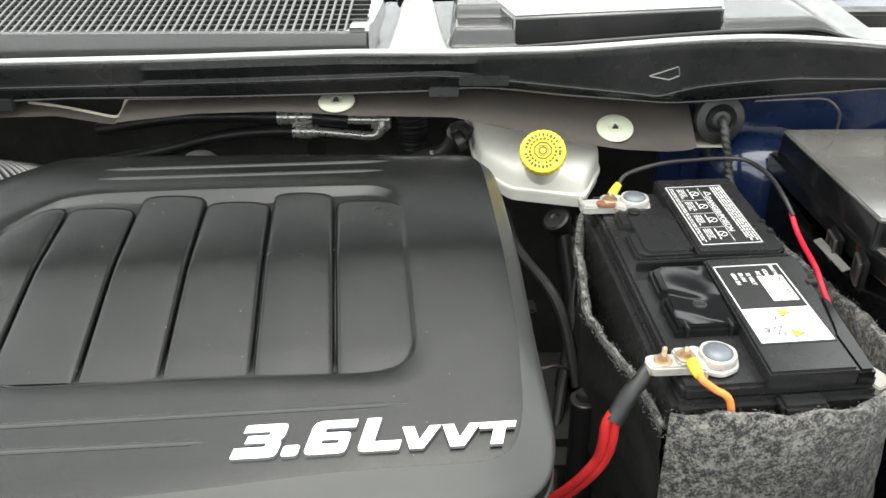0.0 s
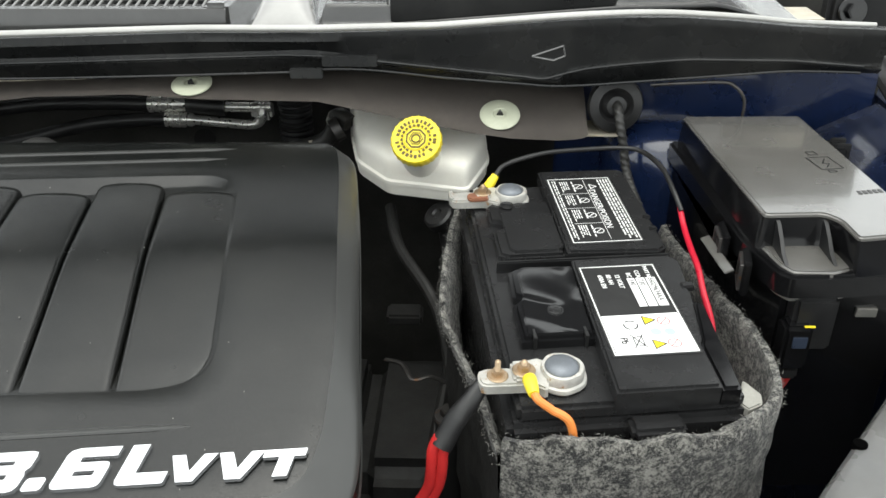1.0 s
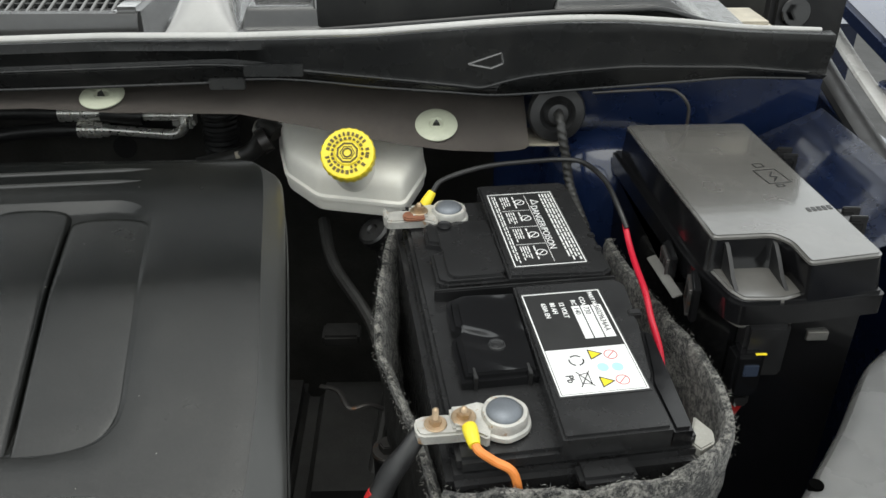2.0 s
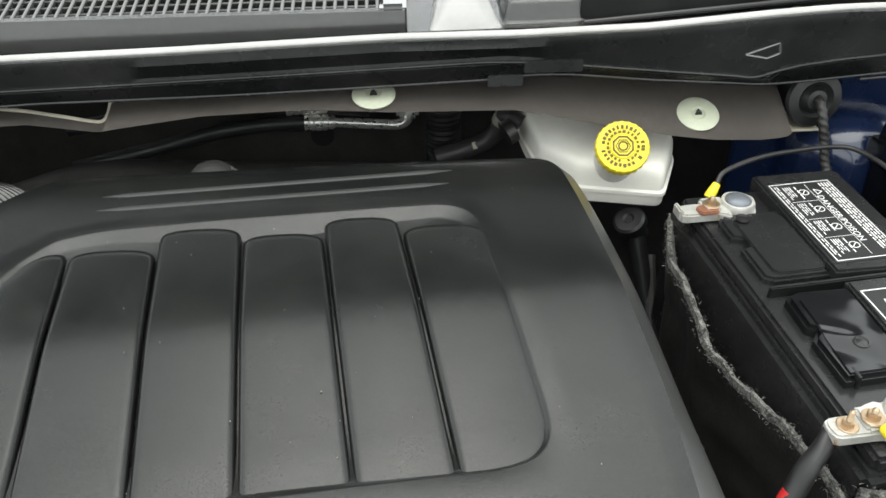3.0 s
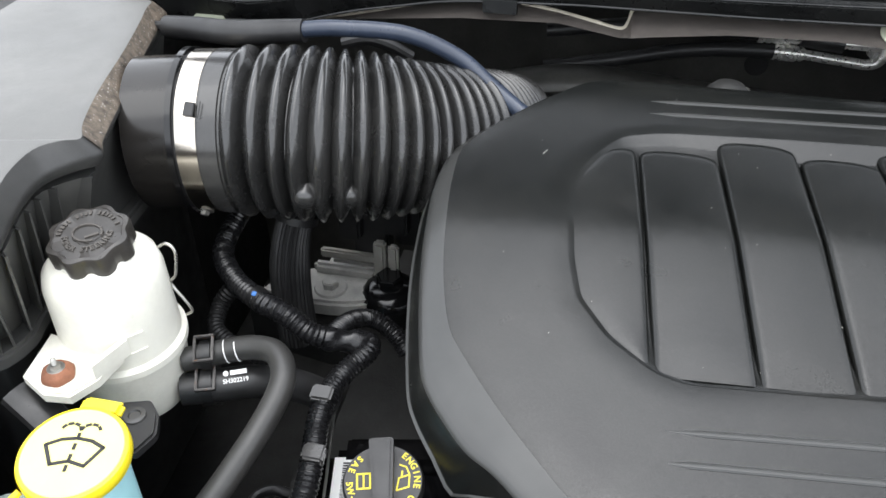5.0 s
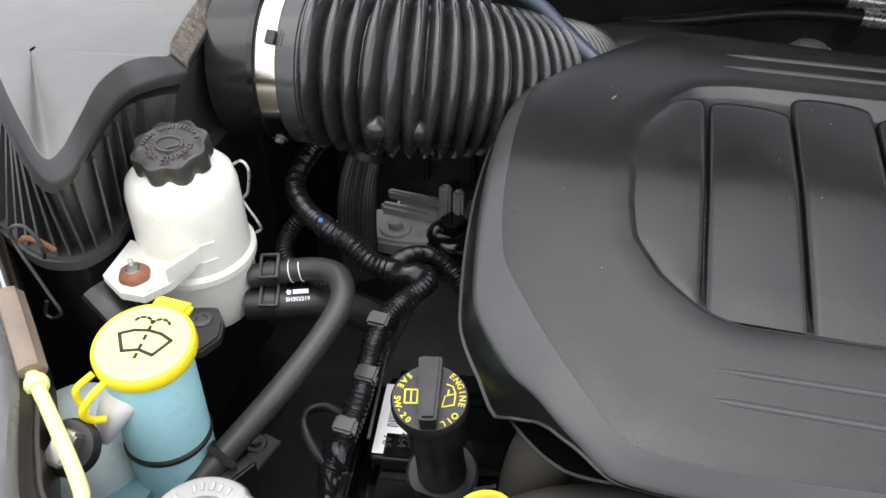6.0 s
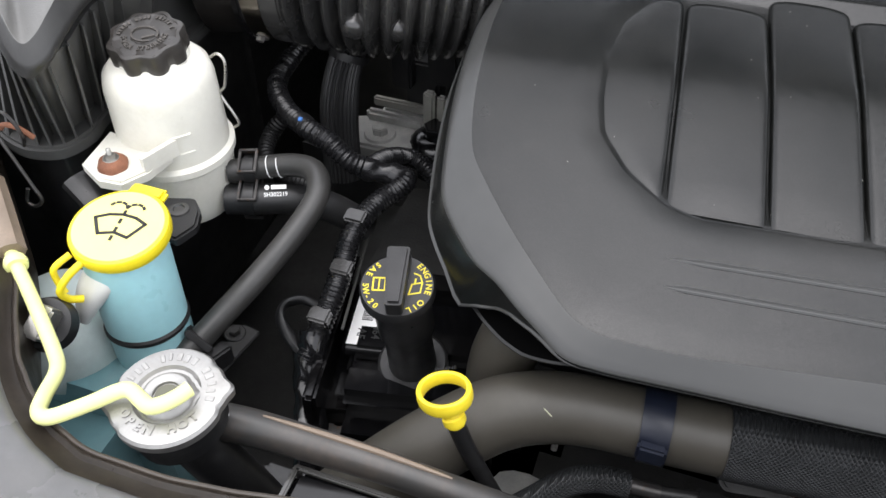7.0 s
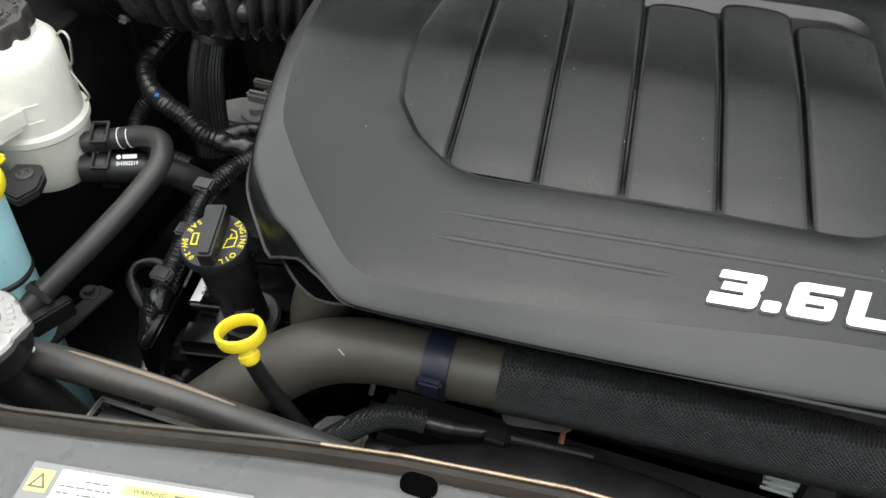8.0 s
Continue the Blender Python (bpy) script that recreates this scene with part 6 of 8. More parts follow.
part("wire_clip", wire_clip, CLAMP, airbox, "bent spring wire clip")
part("clip_eye", tube([(-0.811, 0.334, 0.985), (-0.803, 0.332, 0.992), (-0.793, 0.334, 0.990), (-0.785, 0.338, 0.980)], 0.0022, 8, 30), RUST, airbox, "rusty wire eye")
part("hold_arm", tube([(-0.768, 0.350, 0.935), (-0.745, 0.340, 0.925), (-0.72, 0.328, 0.915), (-0.70, 0.315, 0.90)], lambda s: 0.016 - 0.004 * s, 12, 24, squash=0.5), BLACK, airbox)

# ---- power steering reservoir ----
PX, PY = -0.7250, 0.425
ps = thing("power_steering_reservoir", "milky white power steering reservoir with a black lobed cap", "reservoir", (PX, PY, 0.86))
lean = Matrix.Translation((PX, PY, 0.0))
part("bottle", lathe([(0, 0.862), (0.030, 0.862), (0.040, 0.866), (0.0445, 0.876), (0.0462, 0.910), (0.0475, 0.922), (0.0505, 0.925), (0.0505, 0.931), (0.0465, 0.934), (0.0455, 0.975), (0.0450, 0.995), (0.0425, 1.0055), (0.036, 1.0125), (0.029, 1.0155), (0.0275, 1.020), (0, 1.020)], lean, 56), WHITE, ps)
capm = lean @ Matrix.Translation((0, 0, 1.0165)) @ Matrix.Rotation(radians(9), 4, "X") @ Matrix.Diagonal((0.90, 0.90, 0.80, 1))
ps_cap = part("cap", lathe([(0, 0), (0.0305, 0), (0.0325, 0.002), (0.0327, 0.0225), (0.0318, 0.0245), (0.0285, 0.0252), (0.0275, 0.0242), (0.0120, 0.0242), (0.0115, 0.0250), (0, 0.0250)], capm, 120, lambda a, z: 1 + (0.06 * math.cos(8 * a) if z > 0.001 and z < 0.0249 else 0.035 * math.cos(8 * a))), CAP_DUSTY, ps, "black lobed screw cap with raised writing")
mk = capm @ Matrix.Translation((0, 0, 0.0247))
words = ring_text("POWER STEERING", 0.0205, -70, 12.5, 0.0072, mk, False, thick=0.0009, bold=0.0002)
ring_bars(0.0218, 0.0050, 40, 200, 9, mk, words, 0.0009, 9)
stroke([(0.0125 * math.cos(radians(24 * k)), 0.0095 * math.sin(radians(24 * k))) for k in range(14)], 0.0016, 0.0018, mk, words)
stroke([(0.001, -0.005), (0.009, 0.001)], 0.0022, 0.0018, mk, words)
part("cap_writing", words, surface("dusty_relief", (0.075, 0.068, 0.06), 0.6, var=0.3, scale=60), ps_cap)
bracket = prism([(0.026, -0.040), (0.021, -0.067), (0.010, -0.086), (-0.010, -0.088), (-0.035, -0.075), (-0.040, -0.030)], 0.944, 0.953, 0.002, lean)
part("mounting_bracket", bracket, WHITE, ps)
part("bracket_web", prism([(0.020, -0.067), (0.031, -0.036), (0.027, -0.034), (0.016, -0.066)], 0.950, 0.966, 0.001, lean), WHITE, ps)
part("mounting_nut", lathe([(0, 0), (0.0118, 0), (0.0122, 0.0025), (0.0105, 0.006), (0.0080, 0.0075), (0.0070, 0.0085), (0, 0.0088)], Matrix.Translation((-0.733, 0.355, 0.953)), 24, lambda a, z: 1 + 0.04 * math.cos(6 * a)), RUST, ps, "rusty brown flanged nut")
stud = bolt_bm((0, 0, 0), 0.0040, (0, 0, 1), 0.007)
bmesh.ops.transform(stud, matrix=Matrix.Translation((-0.733, 0.355, 0.9605)), verts=stud.verts)
part("mounting_stud", stud, STEEL, ps, "bright steel stud")
part("rubber_tab", prism(round_poly([(-0.694, 0.3605), (-0.6725, 0.3675), (-0.6600, 0.3560), (-0.6530, 0.3385), (-0.6600, 0.3190), (-0.6730, 0.3215), (-0.694, 0.330)][::-1], 0.003, 3), 0.920, 0.928, 0.002), RUBBER, ps, "black rubber tab")
part("tab_boss", lathe([(0, 0), (0.0085, 0), (0.0080, 0.0016), (0.0048, 0.0020), (0.0040, 0.0006), (0, 0.0005)], Matrix.Translation((-0.6755, 0.3495, 0.928)), 28), CUFF, ps)
for z, y0 in ((0.948, 0.003), (0.965, 0.0)):
    part("level_mark", box(-0.009 + y0, 0.008, -0.0468, -0.0445, z, z + 0.0014, 0.0004, lean @ Matrix.Rotation(radians(47), 4, "Z")), WHITE, ps)
clipw = tube([(-0.692, 0.452, 1.005), (-0.682, 0.450, 1.012), (-0.675, 0.448, 1.006), (-0.678, 0.446, 0.985), (-0.684, 0.446, 0.975), (-0.674, 0.444, 0.960), (-0.670, 0.444, 0.950), (-0.676, 0.444, 0.944)], 0.0013, 8, 70)
part("wire_spring", clipw, STEEL, ps, "thin spring wire")

upper = thing("power_steering_return_hose", "black rubber return hose looping from the white reservoir", "hose", (-0.61, 0.40, 0.88))
part("hose", tube([(-0.680, 0.428, 0.906), (-0.655, 0.440, 0.908), (-0.625, 0.447, 0.914), (-0.600, 0.440, 0.918), (-0.587, 0.416, 0.914), (-0.592, 0.380, 0.902), (-0.606, 0.338, 0.886), (-0.624, 0.298, 0.868), (-0.645, 0.255, 0.845), (-0.66, 0.22, 0.82)], 0.0103, 16, 90), HOSE_GREY, upper)
part("hose_bracket", box(-0.006, 0.006, -0.020, 0.020, -0.016, 0.004, 0.002, Matrix.Translation((-0.620, 0.272, 0.852)) @ Matrix.Rotation(radians(-24), 4, "Z")), BLACK, upper, "black hose clip")
lower = thing("power_steering_supply_hose", "thick black rubber hose with white print below the reservoir", "hose", (-0.60, 0.44, 0.86))
part("hose", tube([(-0.680, 0.418, 0.882), (-0.652, 0.428, 0.882), (-0.625, 0.440, 0.880), (-0.597, 0.455, 0.866), (-0.570, 0.472, 0.835)], 0.0142, 18, 50), RUBBER, lower)


def spring_clamp(at, direction, r, parent):
    """A flat spring clamp: two thin hoops joined by bars, with an open ear standing off."""
    m = place(at, direction)
    c = part("spring_clamp", lathe([(r, -0.0045), (r + 0.0016, -0.0045), (r + 0.0016, 0.0045), (r, 0.0045), (r, -0.0045)], m, 30), BLACK, parent, "dark spring clamp")
    for turn_deg in (200, 20):
        mm = m @ Matrix.Rotation(radians(turn_deg), 4, "Z")
        ear = bmesh.new()
        for dz in (-0.0085, 0.0062):
            box(r + 0.0005, r + 0.0035, -0.0105, 0.0105, dz, dz + 0.0022, 0.0006, mm, ear)
        for dy in (-0.0120, 0.0100):
            box(r - 0.0010, r + 0.0038, dy, dy + 0.002, -0.0085, 0.0085, 0.0006, mm, ear)
        part("clamp_ear", ear, CLAMP, c, "dull steel clamp ear")


spring_clamp((-0.662, 0.437, 0.907), (0.9, 0.3, 0.05), 0.0108, upper)
spring_clamp((-0.660, 0.4265, 0.882), (0.9, 0.3, 0.0), 0.0148, lower)
pm = Matrix.Translation((-0.6435, 0.4215, 0.8925)) @ Matrix.Rotation(radians(24), 4, "Z") @ Matrix.Rotation(radians(42), 4, "X")
printed = text_bm("SH302219", 0.0050, pm, 0.0002, 0.0001)
box(0.0065, 0.020, 0.0062, 0.0100, 0, 0.0003, 0, pm, printed)
lathe([(0, 0), (0.0022, 0), (0.0022, 0.0003), (0, 0.0003)], pm @ Matrix.Translation((0.003, 0.008, 0)), 16, None, printed)
part("printed_code", printed, PAPER, lower)
marks = bmesh.new()
for d in (0.0, 0.009):
    lathe([(0.0104, -0.0004), (0.0105, -0.0004), (0.0105, 0.0004), (0.0104, 0.0004)], place((-0.646 + d, 0.4425 + d * 0.25, 0.9095 + d * 0.18), (0.9, 0.3, 0.2)), 24, None, marks)
part("white_marks", marks, PAPER, upper)
part("hose_clip", box(-0.012, 0.012, -0.012, 0.012, -0.003, 0.003, 0.001, place((-0.632, 0.282, 0.862), (-0.25, -0.5, -0.3))), BLACK, upper)

# ---- washer bottle ----
WX, WY = -0.6755, 0.2860
washer = thing("washer_bottle", "blue-tinted washer fluid bottle with a yellow cap", "washer bottle", (-0.70, 0.27, 0.62))
neck_m = place((-0.672, 0.277, 0.845), (-0.05, 0.08, 1.0))
part("neck", lathe([(0, -0.06), (0.031, -0.06), (0.031, 0.0), (0.0315, 0.004), (0.0315, 0.098), (0.029, 0.108), (0.0, 0.108)], neck_m, 44), TEAL, washer, "teal-tinted clear filler neck")
part("o_ring", lathe([(0.0312, 0.026), (0.0330, 0.0285), (0.0330, 0.0310), (0.0312, 0.0335), (0.0312, 0.026)], neck_m, 44), INK, washer, "dark joint ring")
part("tank", box(-0.815, -0.640, 0.185, 0.315, 0.60, 0.845, 0.035, seg=6), TEAL_DIM, washer, "dusty teal fluid tank")
part("tank_shoulder", lathe([(0, 0), (0.046, 0.0), (0.050, 0.022), (0.047, 0.045), (0.036, 0.060), (0.018, 0.067), (0, 0.068)], Matrix.Translation((-0.742, 0.262, 0.825)), 36), surface("cloudy_teal_plastic", (0.52, 0.60, 0.58), 0.4, var=0.12, scale=12, subsurface=0.2), washer, "cloudy pale shoulder of the tank")
part("lip", tube([(-0.678, 0.272, 0.938), (-0.687, 0.262, 0.930), (-0.694, 0.253, 0.917), (-0.699, 0.245, 0.900)], lambda s: 0.019 - 0.012 * s * s, 18, 24, squash=0.65), PALE_LIP, washer, "pale clear plastic lip")
wcm = place((WX, WY, 0.957), (0.04, -0.10, 1.0), (0, 1, 0))
wcap = part("cap", lathe([(0, 0), (0.0350, 0), (0.0360, 0.002), (0.0360, 0.0085), (0.0350, 0.0105), (0.0325, 0.0112), (0, 0.0112)], wcm, 64), YELLOW_CAP, washer, "flat yellow snap cap with wiper symbol")
part("cap_face", lathe([(0, 0.0105), (0.0330, 0.0105), (0.0323, 0.0117), (0, 0.0118)], wcm, 64), YELLOW_PALE, wcap, "sun-bleached pale face")
part("cap_tab", box(-0.015, 0.015, 0.032, 0.045, 0.001, 0.009, 0.003, wcm @ Matrix.Rotation(radians(2), 4, "Z")), YELLOW_CAP, wcap)
part("cap_strap", tube([wcm @ Vector(q) for q in ((-0.010, -0.034, 0.004), (-0.014, -0.046, 0.001), (-0.018, -0.054, -0.008), (-0.016, -0.052, -0.018), (-0.010, -0.046, -0.023))], 0.0028, 10, 30), YELLOW_CAP, wcap)
part("cap_strap", tube([wcm @ Vector(q) for q in ((-0.022, -0.030, 0.004), (-0.028, -0.042, 0.0), (-0.028, -0.045, -0.009), (-0.022, -0.048, -0.019))], 0.0025, 10, 30), YELLOW_CAP, wcap)
sm = wcm @ Matrix.Translation((0, 0, 0.0118)) @ Matrix.Rotation(radians(9), 4, "Z")
icon = stroke([(-0.019, 0.004), (-0.010, 0.0085), (0.0, 0.010), (0.010, 0.0085), (0.019, 0.004), (0.011, -0.010), (0.0, -0.007), (-0.011, -0.010), (-0.019, 0.004)], 0.0026, 0.0002, sm)
for k in range(4):
    stroke([(0.0, -0.014 + 0.008 * k), (0.0, -0.0105 + 0.008 * k)], 0.0024, 0.0002, sm, icon)
for sgn in (-1, 1):
    for k in range(4):
        a0, a1 = radians(20 + 42 * k), radians(44 + 42 * k)
        stroke([(sgn * (0.0065 + 0.0065 * math.cos(a0)), 0.0155 + 0.0055 * math.sin(a0)), (sgn * (0.0065 + 0.0065 * math.cos(a1)), 0.0155 + 0.0055 * math.sin(a1))], 0.0023, 0.0002, sm, icon)
part("wiper_symbol", icon, INK, wcap)

# ---- radiator cap and its hoses ----
RX, RY = -0.5640, 0.1735
rad = thing("radiator_cap", "pressed steel radiator cap on a dark filler neck", "radiator cap", (RX, RY, 0.93))
rm = place((RX, RY, 0.950), (0.0, -0.06, 1.0), (0, 1, 0))
def ears(a, z):
    e = max(0.0, math.cos(2 * (a - radians(28)))) ** 24
    n = max(0.0, math.cos(2 * (a - radians(5)))) ** 60 + max(0.0, math.cos(2 * (a - radians(60)))) ** 60
    return 1 + (0.13 * e - 0.035 * n if z < 0.0150 else 0.0)


rcap = part("cap", lathe([(0.026, -0.004), (0.0290, 0.0), (0.0300, 0.0062), (0.0345, 0.0068), (0.0348, 0.0125), (0.0332, 0.0145), (0.0305, 0.0151), (0.0205, 0.0154), (0.0188, 0.0132), (0.0168, 0.0130), (0.0155, 0.0150), (0.0135, 0.0168), (0.0105, 0.0170), (0.0085, 0.0158), (0.0080, 0.0140), (0, 0.0140)], rm, 120, ears), CAP_METAL, rad, "worn pressed steel cap with raised writing")
mk = rm @ Matrix.Translation((0, 0, 0.0150))
for k, ch in enumerate("OPEN HOT"):
    if ch != " ":
        part("raised_letter", ring_text(ch, 0.0275, -75 + 15.5 * (k - 3.5), 15.5, 0.0078, mk, False, None, 0.0012, 0.0003), CAP_METAL, rcap)
rnd = random.Random(6)
for k in range(16):
    if k not in (5, 11):
        w, r0 = rnd.uniform(0.0009, 0.0019), rnd.uniform(0.0232, 0.0240)
        part("raised_mark", box(r0, r0 + 0.0055, -w, w, 0, 0.0007, 0.0003, mk @ Matrix.Rotation(radians(12 + 11.5 * k + rnd.uniform(-1, 1)), 4, "Z"), seg=1), CAP_METAL, rcap)
part("valve_plate", lathe([(0, 0.0140), (0.0076, 0.0140), (0.0074, 0.0144), (0, 0.0144)], rm, 32), surface("olive_valve_plate", (0.16, 0.16, 0.12), 0.4, metal=0.6), rcap)
part("filler_neck", tube([(RX, RY, 0.952), (RX, RY + 0.002, 0.935), (RX + 0.006, RY + 0.006, 0.90), (RX + 0.03, RY + 0.01, 0.85), (RX + 0.06, RY + 0.01, 0.80)], lambda s: 0.0300 if s < 0.14 else 0.0175, 24, 50), BLACK, rad, "dark filler neck")
bypass = thing("coolant_bypass_hose", "black rubber coolant hose running from the radiator neck", "hose", (-0.42, 0.20, 0.88))
part("hose", tube([(-0.556, 0.191, 0.916), (-0.549, 0.193, 0.915), (-0.52, 0.198, 0.911), (-0.45, 0.203, 0.904), (-0.38, 0.204, 0.898), (-0.31, 0.204, 0.892), (-0.24, 0.200, 0.880), (-0.18, 0.195, 0.86)], lambda s: 0.0128 * min(1.0, 0.55 + 22 * s) - 0.0022 * min(1.0, s * 3), 18, 90), HOSE_TAN, bypass)
# thin tan strip along the upper side of the hose
part("tan_stripe", tube([(-0.522, 0.2015, 0.9229), (-0.48, 0.2045, 0.9180), (-0.44, 0.2065, 0.9138), (-0.395, 0.2070, 0.9095)], lambda s: 0.0022 * math.sin(math.pi * (0.03 + 0.94 * s)) ** 0.5, 8, 40), SLEEVE, bypass, "tan stripe along the top")
part("white_dot", lathe([(0, 0), (0.0022, 0), (0.0018, 0.0006), (0, 0.0008)], place((-0.541, 0.190, 0.9305), (0, -0.45, 0.9)), 16), PAPER, bypass)

# ---- hood prop rod resting on the radiator cap ----
rod = thing("hood_prop_rod", "pale yellow bent prop rod end resting on the radiator cap", "prop rod", (-0.64, 0.17, 0.95))
part("bent_end", tube([(-0.742, 0.246, 0.957), (-0.724, 0.233, 0.955), (-0.695, 0.212, 0.953), (-0.658, 0.184, 0.953), (-0.645, 0.171, 0.954), (-0.638, 0.152, 0.957), (-0.631, 0.139, 0.960), (-0.620, 0.137, 0.963), (-0.600, 0.150, 0.969), (-0.587, 0.160, 0.9735), (-0.5795, 0.1625, 0.9748), (-0.5692, 0.1585, 0.9757), (-0.5614, 0.1560, 0.9762), (-0.5551, 0.1605, 0.9764), (-0.5501, 0.1673, 0.9764), (-0.5469, 0.1743, 0.9764)], 0.0049, 14, 120), ROD, rod, "pale yellow coated rod end")
part("grip", tube([(-0.802, 0.298, 0.962), (-0.776, 0.276, 0.960), (-0.738, 0.243, 0.957)], 0.0100, 14, 30, shape=lambda a, s: 1 + 0.09 * math.cos(8 * a)), SLEEVE, rod, "tan ribbed grip sleeve")
part("rod", tube([(-0.92, 0.40, 0.972), (-0.86, 0.347, 0.967), (-0.80, 0.296, 0.962)], 0.0038, 10, 20), STEEL, rod)
part("rod_collar", lathe([(0, -0.004), (0.0075, -0.004), (0.0085, 0.0), (0.0075, 0.004), (0, 0.004)], place((-0.730, 0.2375, 0.9558), (0.72, -0.55, -0.05)), 20), ROD, rod)
mount = thing("rod_mount", "dark rubber mount with a pale clip beside the rod", "mount", (-0.70, 0.22, 0.90))
part("bush", lathe([(0, 0), (0.016, 0), (0.020, 0.006), (0.018, 0.016), (0.010, 0.018), (0.0, 0.018)], place((-0.700, 0.222, 0.918), (0.2, -0.5, 0.8)), 28), RUBBER, mount)
part("clip", box(-0.007, 0.007, -0.012, 0.012, 0.0, 0.02, 0.002, place((-0.694, 0.214, 0.930), (0.2, -0.5, 0.8))), STEEL, mount)
wing_bolt = bolt_bm((-0.775, 0.247, 0.951), 0.008)
solid("wing_bolt", wing_bolt, STEEL, "plain steel bolt on the front panel", "bolt")

# ---- valve cover, oil filler, dipstick ----
engine = thing("engine_block", "dark engine block with a black valve cover", "engine", (-0.2, 0.5, 0.45))
VM = Matrix.Translation((-0.49, 0.40, 0.797)) @ Matrix.Rotation(radians(12), 4, "Z") @ Matrix.Rotation(radians(-5), 4, "X")
part("block", box(-0.46, 0.06, 0.40, 0.74, 0.45, 0.78, 0.02, seg=3), DARK, engine)
part("block", box(-0.62, 0.10, 0.40, 0.84, 0.45, 0.74, 0.03, seg=3), DARK, engine)
part("valve_cover", box(-0.075, 0.10, -0.105, 0.10, -0.08, 0.0, 0.024, VM, seg=6), VALVE, engine, "glossy black valve cover")
part("rail_edge", tube([(-0.5690, 0.4800, 0.830), (-0.5555, 0.4160, 0.830), (-0.5425, 0.3530, 0.829)], 0.0014, 8, 20), GRILLE, engine, "pale edge of the rail")
part("cover_rail", box(-0.081, -0.070, -0.105, 0.08, -0.03, 0.016, 0.003, VM), VALVE, engine)
for y0, y1 in ((-0.095, -0.055), (-0.045, -0.005), (0.035, 0.07)):
    part("raised_pad", box(-0.058, 0.06, y0, y1, -0.006, 0.0105, 0.0085, VM, seg=4), VALVE, engine)
EAR = Matrix.Translation((-0.5327, 0.3067, 0.7597)) @ Matrix.Rotation(radians(12), 4, "Z")
part("ear", prism(round_poly([(-0.017, 0.015), (-0.010, -0.014), (0.004, -0.016), (0.018, 0.008), (0.018, 0.015)], 0.003, 3), -0.004, 0.0, 0.001, EAR), CLAMP, engine, "grey steel ear with a hole")
part("ear_hole", prism(rounded(0.0105, 0.0105, 0.0052, 4, 0.002, 0.001), -0.002, 0.0006, 0, EAR), HOLE, engine)
part("label_pad", box(-0.0635, -0.0215, -0.040, 0.050, -0.004, 0.0098, 0.004, VM, seg=3), VALVE, engine)
bar_label = part("barcode_label", box(-0.0595, -0.0255, -0.036, 0.046, 0.0099, 0.0104, 0.0001, VM), PAPER, engine, "white barcode label")
lm = VM @ Matrix.Translation((-0.0055, 0.010, 0.0106))
ink = text_bm("464", 0.0110, lm @ Matrix.Translation((-0.0335, -0.0215, 0)) @ Matrix.Rotation(radians(-90), 4, "Z"), 0.0001, 0.0001)
text_bm("AF", 0.0110, lm @ Matrix.Translation((-0.0465, -0.0265, 0)) @ Matrix.Rotation(radians(-90), 4, "Z"), 0.0001, 0.0001, bm=ink)
rnd = random.Random(5)
y = 0.030
while y > -0.016:
    w = rnd.choice((0.0007, 0.0012, 0.0018))
    box(-0.046, -0.036, y - w, y, 0, 0.0001, 0, lm, ink)
    box(-0.0245, -0.0195, y - w * 0.8 - 0.022, y - 0.022, 0, 0.0001, 0, lm, ink)
    y -= w + rnd.choice((0.0008, 0.0012))
part("label_ink", ink, INK, bar_label)

oil = thing("oil_filler", "black oil filler cap with yellow markings on its neck", "oil cap", (-0.482, 0.345, 0.81))
part("neck", lathe([(0, 0), (0.0205, 0), (0.0195, 0.03), (0.0190, 0.055), (0.0225, 0.062), (0.0225, 0.10), (0, 0.10)], place((-0.477, 0.351, 0.808), (-0.04, -0.12, 1)), 36), BLACK, oil)
part("neck_collar", lathe([(0.020, 0), (0.0300, 0), (0.0300, 0.010), (0.0275, 0.012), (0.0215, 0.012)], place((-0.477, 0.352, 0.805), (-0.04, -0.12, 1)), 36), RUBBER, oil, "dull grey neck collar")
om = place((-0.4825, 0.3375, 0.912), (0.02, -0.16, 1.0), (0, 1, 0))
ocap = part("cap", lathe([(0, 0), (0.0245, 0), (0.0285, 0.004), (0.0285, 0.010), (0.0270, 0.0125), (0, 0.0125)], om, 64), BLACK, oil, "round black twist cap with grip bar")
grip = prism(round_poly([(-0.0062, -0.026), (0.0062, -0.026), (0.0088, 0.026), (-0.0088, 0.026)], 0.003, 4), 0.012, 0.0280, 0.0022, om @ Matrix.Rotation(radians(16), 4, "Z"))
part("grip_bar", grip, BLACK, ocap)
ym = om @ Matrix.Translation((0, 0, 0.0126)) @ Matrix.Rotation(radians(16), 4, "Z")
ink = ring_text("ENGINE OIL", 0.0215, -8, 12.5, 0.0066, ym, True, None, 0.0002, 0.00012)
ring_text("SAE 5W-20", 0.0255, 182, 12.5, 0.0064, ym, False, ink, 0.0002, 0.00012)
stroke([(0.009, -0.008), (0.011, 0.001), (0.0185, 0.003), (0.0175, -0.006), (0.009, -0.008)], 0.0011, 0.0002, ym, ink)
stroke([(0.0185, 0.003), (0.0165, 0.009), (0.012, 0.011)], 0.0011, 0.0002, ym, ink)
stroke([(0.013, 0.002), (0.0135, 0.006)], 0.0013, 0.0002, ym, ink)
stroke([(-0.018, -0.005), (-0.009, -0.005), (-0.009, 0.006), (-0.018, 0.006), (-0.018, -0.005)], 0.0013, 0.0002, ym, ink)
